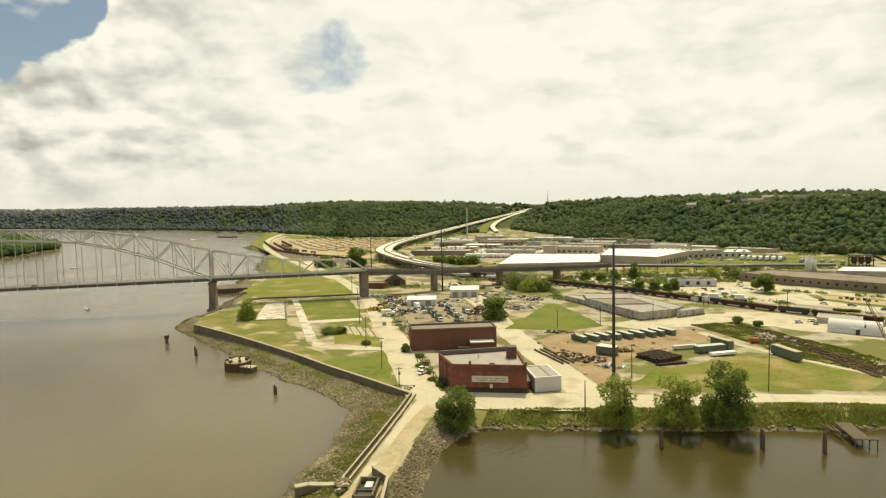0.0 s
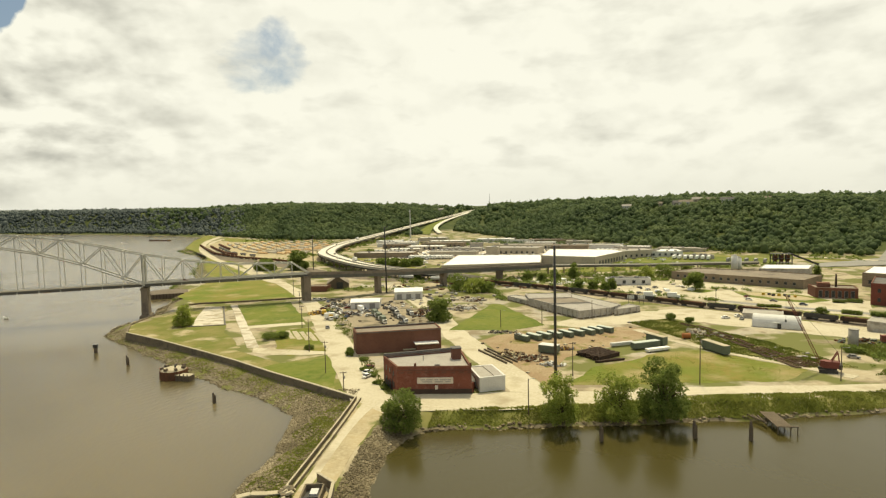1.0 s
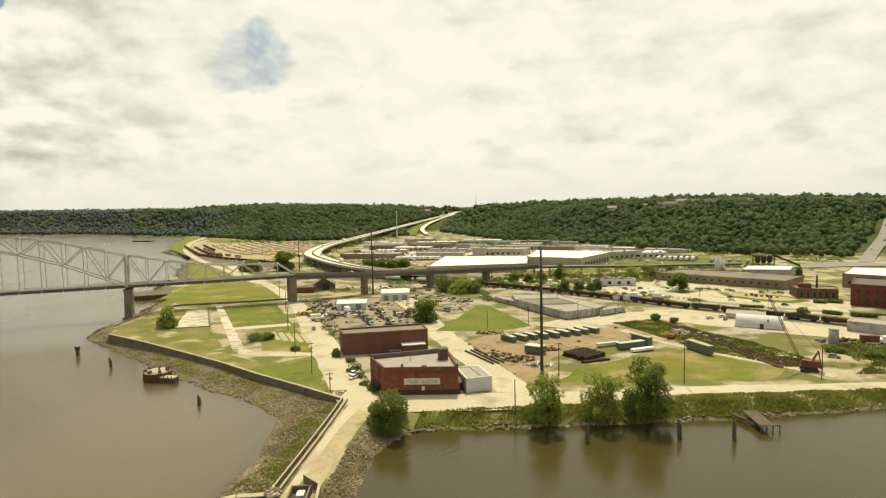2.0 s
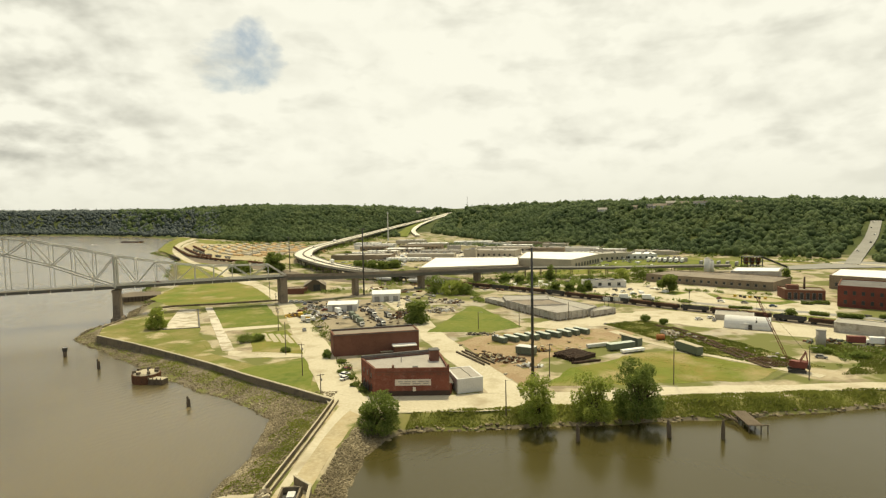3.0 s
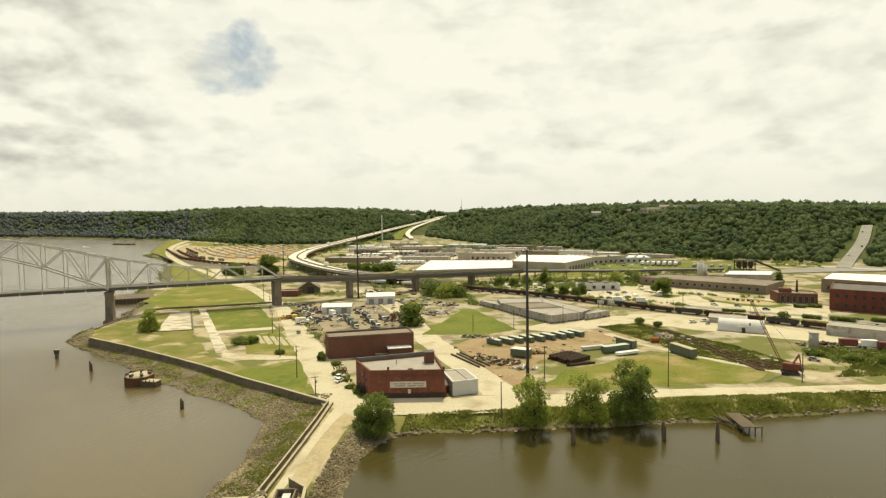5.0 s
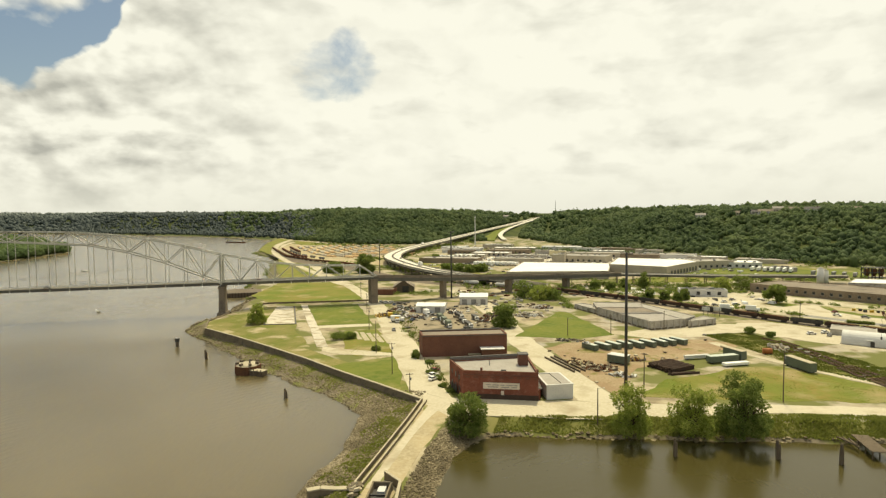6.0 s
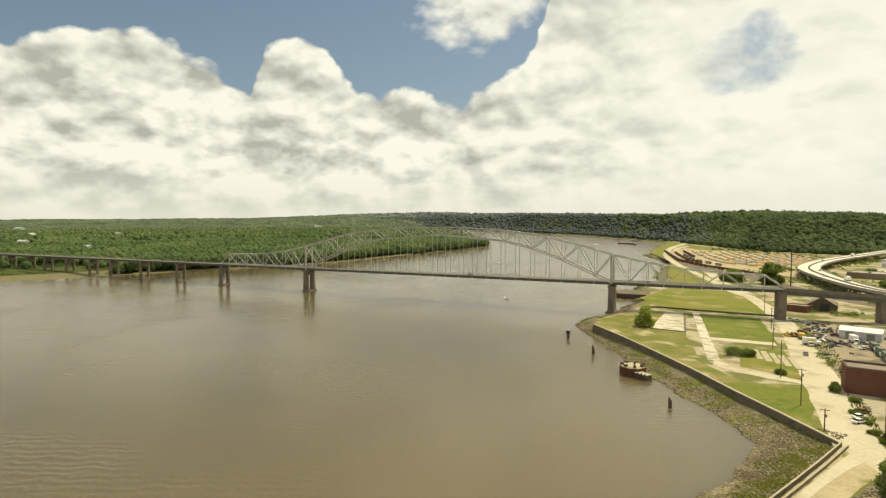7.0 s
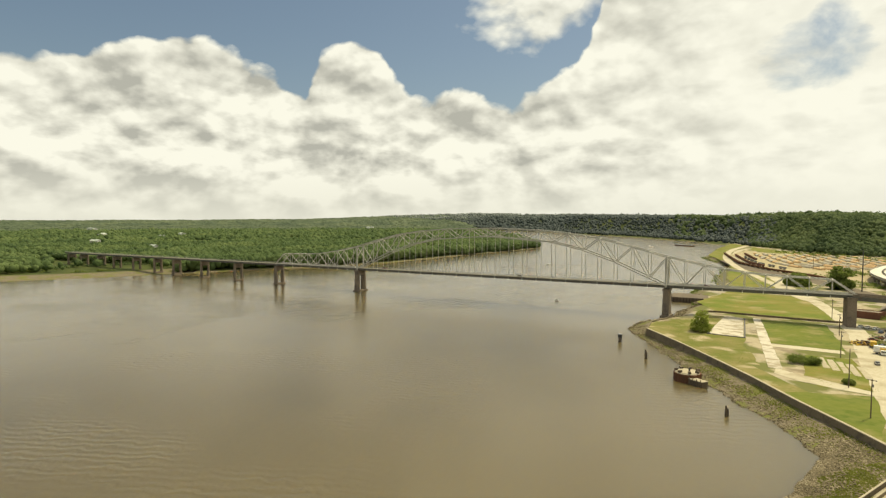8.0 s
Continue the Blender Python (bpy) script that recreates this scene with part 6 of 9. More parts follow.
def build_floodwall():
    w = thing("floodwall", "weathered concrete floodwall with a pale coping along the river bank", "floodwall", (-102, 237, 2))
    inv = w.matrix_world.inverted()
    rows = []
    for (ax, ay), (bx, by) in zip(WALL_LINE[:-1], WALL_LINE[1:]):
        n = max(1, round(math.hypot(bx - ax, by - ay) / 9))
        rows += [(ax + (bx - ax) * i / n, ay + (by - ay) * i / n) for i in range(n)]
    rows.append(WALL_LINE[-1])
    for a, b in zip(rows[:-1], rows[1:]):
        d = Vector((b[0] - a[0], b[1] - a[1], 0)).normalized() * 0.03
        A, B = Vector((*a, 0)) + d, Vector((*b, 0)) - d
        m = Mesh().bar(A + Vector((0, 0, 2.55)), B + Vector((0, 0, 2.55)), 0.7, 4.5)
        m.v = [tuple(inv @ Vector(p)) for p in m.v]
        p = part("wall_panel", m, M_WALL, w)
        m = Mesh().bar(A + Vector((0, 0, 4.9)), B + Vector((0, 0, 4.9)), 0.95, 0.28)
        m.v = [tuple(inv @ Vector(q)) for q in m.v]
        part("coping", m, M_COPING, p)
    # return at the downstream end
    for a, b in (((-185, 295), (-197, 318)), ((-197, 318), (-199, 345))):
        m = Mesh().bar((*a, 2.6), (*b, 2.6), 0.7, 4.2)
        m.v = [tuple(inv @ Vector(p)) for p in m.v]
        part("wall_return", m, M_WALL, w)


build_floodwall()


def build_jetty_wall():
    w = thing("jetty_wall", "low double concrete wall with pale copings along the jetty", "wall", (-42, 158, 4))
    inv = w.matrix_world.inverted()
    line = [(-40.6, 188.6), (-41.2, 170), (-42.2, 150), (-43.6, 126)]
    for o, h in ((0.0, 1.25), (1.5, 0.85)):
        for (ax, ay), (bx, by) in zip(line[:-1], line[1:]):
            n = 3
            for i in range(n):
                a = Vector((ax + (bx - ax) * i / n + o, ay + (by - ay) * i / n, 0))
                b = Vector((ax + (bx - ax) * (i + 0.99) / n + o, ay + (by - ay) * (i + 0.99) / n, 0))
                m = Mesh().bar(a + Vector((0, 0, 3.4 + h / 2)), b + Vector((0, 0, 3.4 + h / 2)), 0.45, 1.2 + h)
                m.v = [tuple(inv @ Vector(p)) for p in m.v]
                p = part("wall_panel", m, M_WALL, w)
                m = Mesh().bar(a + Vector((0, 0, 4.05 + h)), b + Vector((0, 0, 4.05 + h)), 0.42, 0.14)
                m.v = [tuple(inv @ Vector(q)) for q in m.v]
                part("coping", m, M_COPING, p)


build_jetty_wall()


def build_headwall():
    h = thing("jetty_headwall", "broken concrete headwall with heaped slabs at the jetty", "headwall", (-49, 123.5, 3))
    inv = h.matrix_world.inverted()
    line = [(-44, 125.0), (-47.6, 124.4), (-51.0, 124.2), (-53.6, 122.6)]
    for a, b in zip(line[:-1], line[1:]):
        m = Mesh().bar((*a, 2.6), (*b, 2.6), 1.5, 3.4)
        m.v = [tuple(inv @ Vector(p)) for p in m.v]
        part("wall_block", m, M_WALL, h)
        m = Mesh().bar((*a, 4.42), (*b, 4.42), 1.7, 0.3)
        m.v = [tuple(inv @ Vector(p)) for p in m.v]
        part("coping", m, M_COPING, h)
    r = random.Random(3)
    for k in range(14):
        m = Mesh().box((0, 0, 0), (r.uniform(1.2, 3.2), r.uniform(0.6, 1.3), 0.5))
        t = pose(r.uniform(4.0, 7.2), r.uniform(-2.5, 2.5), r.uniform(1.2, 2.2), r.uniform(-25, 25), r.uniform(-25, 25), r.uniform(0, 180))
        m.v = [tuple(t @ Vector(p)) for p in m.v]
        part("slab", m, M_COPING if k % 3 else M_WALL, h)


build_headwall()


def build_gatehouse():
    g = thing("pump_chamber", "open concrete pump chamber with a splayed wing wall", "pump chamber", (-36.3, 121.6, 4.05), 5)
    for c, s in (((0, 4.2, 0.9), (4.4, 0.4, 2.2)), ((-2.2, 0, 0.9), (0.4, 8.8, 2.2)), ((1.9, 0, 0.9), (0.4, 8.8, 2.2)), ((0, -4.2, 0.9), (4.4, 0.4, 2.2))):
        box_part("wall", c, s, M_WALL, g)
    box_part("deck", (0, 0, 0.5), (3.9, 8.0, 0.2), M_DARK, g, label="dark steel grating")
    box_part("hatch", (0.2, 1.6, 1.1), (1.7, 2.6, 1.0), M_SIDING, g, label="pale metal hatch housing")
    box_part("beam", (-0.1, -1.2, 1.5), (4.0, 0.4, 0.4), M_DARK, g)
    part("wing_wall", Mesh().bar((-0.5, 9.6, 0.9), (3.9, 4.6, 0.9), 0.5, 2.2), M_WALL, g)
    part("wing_wall", Mesh().bar((3.9, 4.6, 0.9), (4.4, -6.0, 0.9), 0.5, 2.2), M_WALL, g)
    part("coping", Mesh().bar((-0.5, 9.6, 2.1), (3.9, 4.6, 2.1), 0.7, 0.2), M_COPING, g)
    part("coping", Mesh().bar((3.9, 4.6, 2.1), (4.4, -6.0, 2.1), 0.7, 0.2), M_COPING, g)


build_gatehouse()

# riprap: loose stones along the water
r_ = np.random.RandomState(11)


def stones(name, n, x0, x1, y0, y1, lo, hi, size, seed, label):
    x, y = r_.uniform(x0, x1, n), r_.uniform(y0, y1, n)
    z = ground_z(x, y)
    keep = (z > lo) & (z < hi) & (inside_distance(x, y, [(-41.2, 189), (-28.5, 177), (-31.6, 150), (-32.6, 126), (-34.2, 100), (-45.5, 100), (-44.2, 126)]) < 0)
    keep &= ~((x > -41.5) & (y > 166) & (z > 2.8))
    keep &= r_.uniform(0, 1, n) < np.where(x < -38, np.clip(1.25 - 0.38 * z, 0.26, 1), 1)
    x, y, z = x[keep], y[keep], z[keep]
    s = size * r_.uniform(0.5, 1.3, len(x)) ** 1.5
    v, f = scatter(*ICO1, np.stack([x, y, z + s * 0.15], 1), s, seed, 0.3, (0.45, 0.8))
    tagged(new(name, many(name, v, f, M_ROCK)), label, "riprap", kind="stuff")


stones("riprap", 64000, -64, -22, 100, 200, -0.35, 4.2, 0.29, 1, "loose grey-brown riprap stones on the jetty banks")
stones("riprap", 44000, -215, -56, 184, 330, -0.35, 1.7, 0.30, 2, "loose riprap stones at the foot of the floodwall bank")
stones("riprap", 6000, -26, 150, 158, 196, -0.35, 1.0, 0.55, 3, "loose stones along the harbour edge")
stones("riprap", 5000, -260, -195, 320, 480, -0.35, 2.5, 0.7, 4, "loose stones on the bank below the bridge")

# old wharf under the bridge
wh = thing("old_wharf", "dark timber-faced wharf block with a grey earth top", "wharf", (-240, 450, 0))
part("face", Mesh().prism([(-12, -14), (14, -3), (13, 19), (-22, 16), (-26, 6)], -2, 3.6), M_WOOD, wh)
part("top", Mesh().prism([(-11.6, -13.4), (13.4, -2.8), (12.4, 18.4), (-21.6, 15.5), (-25.3, 6.2)], 3.6, 3.82), M_BALLAST, wh)
for k in range(12):
    q = Vector((-12, -14, 0)).lerp(Vector((14, -3, 0)), (k + 0.5) / 12)
    part("fender_pile", Mesh().tube([(q.x + 0.12, q.y - 0.3, -2.5, 0.3), (q.x + 0.12, q.y - 0.3, 3.9, 0.27)], 8), M_PLINTH, wh)

# low dark edge between the lawns
lw = thing("retaining_edge", "low dark concrete retaining edge across the lawns", "retaining wall", (-160, 393, 4))
for a, b in (((-199, 379), (-190, 387)), ((-190, 387), (-166, 392.6)), ((-166, 392.6), (-145, 399)), ((-145, 399), (-124, 406))):
    part("wall_panel", Mesh().bar((a[0] + 160, a[1] - 393, 0.4), (b[0] + 160, b[1] - 393, 0.4), 0.6, 1.5), M_WALL, lw)


def pile(at, h, r, label="weathered timber mooring pile standing in the water"):
    p = thing("mooring_pile", label, "pile", at, group="mooring piles")
    lean = rng.uniform(-0.25, 0.25)
    part("timber", Mesh().tube([(0, 0, -3, r), (lean * 0.4, 0, h * 0.5, r * 0.98), (lean, 0.05, h, r * 0.8), (lean, 0.05, h + 0.25, r * 0.3)], 9), M_WOOD, p)
    part("timber", Mesh().tube([(r * 1.6, r, -3, r * 0.8), (r * 1.2, r * 0.8, h * 0.75, r * 0.75), (r * 1.2, r * 0.8, h * 0.8, r * 0.3)], 8), M_WOOD, p)
    return p


for x, y, h, r in ((34.3, 163.8, 5.0, 0.42), (60.8, 165.9, 5.2, 0.5), (75.6, 164.5, 5.4, 0.45), (-93.4, 197.5, 3.6, 0.4), (-156, 248, 4.4, 0.4)):
    pile((x, y, 0), h, r)
cell = thing("channel_marker", "small dark channel marker on a pile cluster", "marker", (-186, 271, 0))
part("pile", Mesh().tube([(0, 0, -3, 0.9), (0, 0, 2.4, 0.8)], 10), M_WOOD, cell)
box_part("board", (0, 0, 3.3), (1.9, 1.2, 1.7), M_DARK, cell)
box_part("cap", (0, 0, 4.25), (2.1, 1.4, 0.2), M_SIDING_GREY, cell)


def build_mooring_cell():
    c = thing("mooring_cell", "round rusty sheet-pile mooring cell with a pale rubble top", "mooring cell", (-124.5, 229, 0))
    n = 40
    m = Mesh()
    for z in (-3, 3.4):
        for k in range(n):
            a = 2 * math.pi * k / n
            r = 5.2 + (0.18 if k % 2 else -0.02)
            m.v.append((r * math.cos(a), r * math.sin(a), z))
    m.f = [(k, (k + 1) % n, n + (k + 1) % n, n + k) for k in range(n)] + [tuple(range(n, 2 * n))]
    part("sheet_piling", m, M_RUST, c)
    part("rubble_top", Mesh().tube([(0, 0, 3.4, 4.9), (0, 0, 3.9, 4.3), (0, 0, 4.1, 2.0)], 20), M_COPING, c)
    for k in range(7):
        a = k * 0.9
        box_part("timber_block", (4.3 * math.cos(a), 4.3 * math.sin(a), 4.3), (1.5, 1.0, 0.9), M_WOOD, c, math.degrees(a))
    part("bollard", Mesh().tube([(0.6, 0.4, 4.0, 0.35), (0.6, 0.4, 5.0, 0.35), (0.6, 0.4, 5.2, 0.5)], 10), M_DARK, c)
    box_part("float", (6.6, -3.8, 0.9), (6.4, 3.4, 2.4), M_WOOD, c, -12)
    box_part("float_deck", (6.6, -3.8, 2.2), (6.6, 3.6, 0.25), M_COPING, c, -12)
    for k in range(4):
        q = pose(6.6, -3.8, 0, 0, 0, -12) @ Vector((-2.7 + 1.8 * k, -1.9, 0))
        part("fender", Mesh().tube([(q.x, q.y, -1.5, 0.22), (q.x, q.y, 3.0, 0.2)], 8), M_WOOD, c)


build_mooring_cell()


def build_dock():
    d = thing("timber_dock", "small weathered timber dock on posts over the harbour", "dock", (87.5, 175, 0), -4)
    for k in range(14):
        box_part("plank", (0, -6 + 0.9 * k, 2.25), (4.2, 0.82, 0.14), M_WOOD, d)
    for x in (-1.7, 1.7):
        box_part("joist", (x, 0, 2.0), (0.25, 12.8, 0.35), M_WOOD, d)
        for y in (-6, -2, 2.2):
            part("post", Mesh().tube([(x, y, -3, 0.2), (x, y, 2.1, 0.18)], 8), M_WOOD, d)
    part("post", Mesh().tube([(3.6, -6, -3, 0.18), (3.6, -6, 2.2, 0.16)], 8), M_WOOD, d)
    box_part("crossbeam", (0.9, -6, 2.25), (6.0, 0.3, 0.3), M_WOOD, d)
    for k in range(3):
        box_part("loose_timber", (-3.2 - 0.7 * k, 1.5 + 0.6 * k, 1.5), (0.4, 6.5, 0.35), M_WOOD, d, 12 * k)


build_dock()

# small boats on the river


def boat(at, turn, L, label):
    b = thing("motor_boat", label, "boat", at, turn)
    hull = Mesh()
    sec = [(-0.5, 0.34, 0.0), (-0.15, 0.4, -0.02), (0.2, 0.34, 0.02), (0.42, 0.14, 0.08), (0.5, 0.0, 0.12)]
    for x, w, z in sec:
        hull.v += [(x * L, -w * L * 0.42, 0.7 + z * L), (x * L, 0, -0.3), (x * L, w * L * 0.42, 0.7 + z * L)]
    for i in range(4):
        o = 3 * i
        hull.f += [(o, o + 1, o + 4, o + 3), (o + 1, o + 2, o + 5, o + 4), (o, o + 3, o + 5, o + 2)]
    hull.f.append((0, 2, 1))
    part("hull", hull, M_WHITE, b)
    box_part("windscreen", (0.05 * L, 0, 1.1), (0.1, 0.24 * L, 0.6), M_GLASS_DARK, b)
    box_part("engine", (-0.52 * L, 0, 0.6), (0.5, 0.5, 1.0), M_DARK, b)


boat((-311, 365, 0), 150, 6.5, "small white motor boat on the river")
boat((-560, 640, 0), 200, 9.0, "white motor boat beyond the bridge")
boat((-780, 1250, 0), 170, 16.0, "white boat far up the river")
barge = thing("barge", "dark flat barge far up the river", "barge", (-745, 1335, 0), -20)
box_part("hull", (0, 0, 0.8), (58, 11, 2.6), M_RUST, barge)
box_part("coaming", (0, 0, 2.6), (50, 9, 1.2), M_SIDING_GREY, barge)

edge = thing("slab_kerb", "dark low kerb between slab and walk", "kerb", (-155, 346, 4))
part("kerb", Mesh().bar((14.3, -30.8, 0.15), (-13.6, 30.4, 0.15), 0.8, 0.5), M_ROOF_DARK, edge)
part("kerb", Mesh().bar((-4.2, -35.2, 0.15), (13.8, -30.9, 0.15), 0.6, 0.5), M_ROOF_DARK, edge)

# ---------------------------------------------------------------- single trees and bushes


def crown_mesh(name, leaves, size, lobes, mat, seed, leaf=0.4, hollow=0.5):
    """Leaf sprays round a set of lobes (x, y, z, rx, ry, rz), thick at the outside, with gaps."""
    r = np.random.RandomState(seed)
    lb = np.array(lobes, float)
    vol = lb[:, 3] * lb[:, 4] * lb[:, 5]
    pick = r.choice(len(lb), leaves, p=vol / vol.sum())
    d = r.normal(size=(leaves, 3))
    d /= np.linalg.norm(d, axis=1)[:, None]
    q = (hollow + (1 - hollow) * r.uniform(0, 1, leaves) ** 0.6) * (1 + 0.12 * np.sin(d[:, 0] * 7 + seed) + 0.12 * np.sin(d[:, 2] * 9 + d[:, 1] * 5))
    c = lb[pick, :3] + d * lb[pick, 3:] * q[:, None]
    c = c[c[:, 2] > 0.2]
    n = len(c)
    a = r.normal(size=(n, 3))
    a /= np.linalg.norm(a, axis=1)[:, None]
    b = np.cross(a, r.normal(size=(n, 3)))
    b /= np.linalg.norm(b, axis=1)[:, None]
    s = leaf * r.uniform(0.5, 1.4, n)[:, None]
    v = np.stack([c - a * s, c - b * s * 0.55 + a * s * 0.15, c + a * s, c + b * s * 0.55 + a * s * 0.1], 1).reshape(-1, 3)
    f = np.arange(n * 4).reshape(-1, 4)
    return many(name, v, f, mat)


def tree(at, height, spread, label, mat=None, leaves=5000, seed=1, leaf=0.42, low=0.12, name="tree", trunk=0.03):
    t = thing(name, label, "bush" if name == "bush" else "tree", at)
    r = random.Random(seed)
    fork = height * (low + 0.12)
    rad = height * trunk
    tm = Mesh().tube([(0, 0, -0.6, rad * 1.3), (0.05, 0, fork * 0.5, rad), (0.1, 0.05, fork, rad * 0.85), (0.15, 0, height * 0.55, rad * 0.45), (0.1, 0.1, height * 0.85, rad * 0.12)], 8)
    part("trunk", tm, M_BARK, t)
    lobes = [(0, 0, height * 0.58, spread * 0.25, spread * 0.25, height * 0.30)]
    k = 15
    for i in range(k):
        a = 2.4 * i + r.random() * 0.8
        q = spread * r.uniform(0.2, 0.43)
        z = height * r.uniform(low + 0.18, 0.82)
        s = spread * r.uniform(0.10, 0.2)
        lobes.append((q * math.cos(a), q * math.sin(a), z, s, s, s * r.uniform(0.6, 1.0)))
        part("limb", Mesh().tube([(0.1, 0.03, fork + (z - fork) * 0.15, rad * 0.5), (q * 0.6 * math.cos(a), q * 0.6 * math.sin(a), z * 0.8, rad * 0.28), (q * math.cos(a), q * math.sin(a), z, rad * 0.1)], 6), M_BARK, t)
    for i in range(4):
        a = r.uniform(0, 6.28)
        lobes.append((spread * 0.2 * math.cos(a), spread * 0.2 * math.sin(a), height * r.uniform(0.8, 0.92), spread * 0.14, spread * 0.14, height * 0.09))
    if low < 0.08:
        for i in range(6):
            a = i * 1.05
            lobes.append((spread * 0.33 * math.cos(a), spread * 0.33 * math.sin(a), height * 0.2, spread * 0.2, spread * 0.2, height * 0.2))
    part("crown", crown_mesh("crown", leaves, height, lobes, mat or M_LEAF, seed, leaf), None, t)
    return t


# the willows and elms on the harbour bank
tree((-23.5, 169.5, 1.5), 11.2, 13.0, "round green willow at the root of the jetty", M_LEAF_DARK, 10000, 3, 0.30, 0.03)
tree((24.5, 173.6, 2.0), 15.0, 11.5, "tall bright green willow on the harbour bank", M_LEAF, 9500, 4, 0.30, 0.04)
tree((42.0, 175.4, 2.5), 14.2, 13.5, "spreading bright green willow on the harbour bank", M_LEAF, 9500, 5, 0.30, 0.03)
tree((55.5, 176.5, 2.5), 17.6, 15.5, "large dark green elm on the harbour bank", M_LEAF_DARK, 13000, 6, 0.32, 0.03)
tree((-21.5, 319, 4), 13.2, 13.5, "dense dark green tree in the yard", M_LEAF_DARK, 5000, 7, 0.55, 0.04)
tree((-164, 314, 4), 12.6, 11.5, "round pale green tree beside the concrete slab", M_LEAF, 2800, 8, 0.5, 0.02)
tree((-187, 600, 4), 21, 21, "large dense tree beyond the bridge", M_LEAF_DARK, 4500, 9, 0.95, 0.03)
tree((-222, 600, 4), 12, 24, "clump of trees beside the levee road", M_LEAF_DARK, 3500, 10, 0.95, 0.03)
tree((152, 418, 4), 12.5, 15, "broad tree in a paved lot", M_LEAF_DARK, 3500, 11, 0.7, 0.08)
for i, (x, y, h, s) in enumerate(((-14, 432, 13.5, 17), (-3, 422, 11.5, 15), (6, 424, 8.5, 13), (80, 494, 14, 9), (74, 436, 6, 8), (84, 431, 6.5, 8), (92, 427, 6, 8), (97, 430, 8, 7), (138, 488, 11, 14), (154, 489, 12, 15), (40, 482, 8, 9), (52, 476, 7, 8), (64, 486, 9, 10), (108, 470, 7, 9), (176, 506, 8, 10), (250, 512, 9, 9), (262, 468, 10, 8), (-52, 508, 8, 11), (-36, 516, 7, 10))):
    tree((x, y, 4), h, s, "green tree beside the railway" if x < 60 else "green street tree among the lots", M_LEAF if i in (1, 8) else M_LEAF_DARK, 1700, 30 + i, 0.6, 0.04)
for i, (x, y, h, s) in enumerate(((-101, 620, 9, 16), (-88, 618, 9, 14), (-76, 612, 8, 14), (-64, 615, 10, 12), (-160, 690, 8, 16), (-140, 760, 9, 14))):
    tree((x, y, 4), h, s, "dark scrubby tree below the highway", M_LEAF_DARK, 1500, 50 + i, 0.9, 0.03)


def bush(at, h, s, label, leaves=1400, seed=1, leaf=0.3, mat=None):
    b = thing("bush", label, "bush", at)
    r = random.Random(seed)
    part("stems", Mesh().tube([(0, 0, -0.2, 0.12), (0.1, 0, h * 0.4, 0.08), (0.2, 0.1, h * 0.8, 0.03)], 5), M_BARK, b)
    lobes = [(0, 0, h * 0.45, s * 0.35, s * 0.35, h * 0.45)]
    for i in range(6):
        a = r.uniform(0, 6.28)
        lobes.append((s * 0.3 * math.cos(a), s * 0.3 * math.sin(a), h * r.uniform(0.25, 0.6), s * 0.22, s * 0.22, h * 0.32))
    part("leaves", crown_mesh("leaves", leaves, h, lobes, mat or M_LEAF_DARK, seed, leaf, 0.2), None, b)
    return b


for i, (x, y, h, s, lab) in enumerate(((-102, 279, 4.6, 9.5, "dark dense bush on the lawn"), (-97, 281, 4.0, 7, "dark dense bush on the lawn"), (-76.5, 258, 2.4, 4.4, "small dark bush beside a lawn pole"),
                                       (-44, 224, 1.5, 5, "weedy shrub beside the warehouse"), (-40.5, 216, 1.3, 4.6, "weedy shrub beside the warehouse"), (-47.5, 238, 1.6, 4.2, "weedy shrub beside the warehouse"), (-55, 246, 4.0, 4.5, "dark shrub against the brick wall"), (-36.5, 206, 1.2, 3.2, "weedy shrub beside the warehouse"), (-33, 200, 1.1, 2.8, "weedy shrub beside the warehouse"),
                                       (102, 315, 4.2, 6, "green bush in the weedy strip"), (109, 307, 3.2, 5, "green bush in the weedy strip"), (186, 326, 4.4, 7, "round bush beside the railway"),
                                       (152, 245, 3.4, 9, "green bush beside the concrete silo"), (171, 229, 4.5, 11, "dark bush beside the crane track"), (163, 236, 3.0, 9, "dark bush beside the crane track"))):
    bush((x, y, 4), h, s, lab, 1500, 70 + i, 0.34)



def hedge(a, b, h, seed):
    """A clipped row of shrubs from a to b."""
    L = math.hypot(b[0] - a[0], b[1] - a[1])
    t = thing("hedge", "row of dark green shrubs beside the paved lot", "hedge", (a[0], a[1], 4), math.degrees(math.atan2(b[1] - a[1], b[0] - a[0])), "hedges of the lots")
    n = max(3, int(L / 1.6))
    part("stems", Mesh().bar((0.3, 0, 0.25), (L - 0.3, 0, 0.25), 0.5), M_BARK, t)
    part("leaves", crown_mesh("leaves", 260 * n, h, [((k + 0.5) * L / n, 0, h * 0.55, L / n * 0.75, 1.3, h * 0.55) for k in range(n)], M_LEAF_DARK, seed, 0.34, 0.3), None, t)


for i, (a, b, h) in enumerate((((211, 360), (217, 357), 2.0), ((219.5, 360.5), (226, 356), 2.2), ((206, 317.5), (216, 312), 2.4), ((225, 313), (234, 306), 2.2), ((163, 350.5), (174, 345.5), 1.6), ((196, 326), (203, 320), 2.2))):
    hedge(a, b, h, 300 + i)

# weeds and scrub on the harbour bank, along the floodwall and in the weedy strip


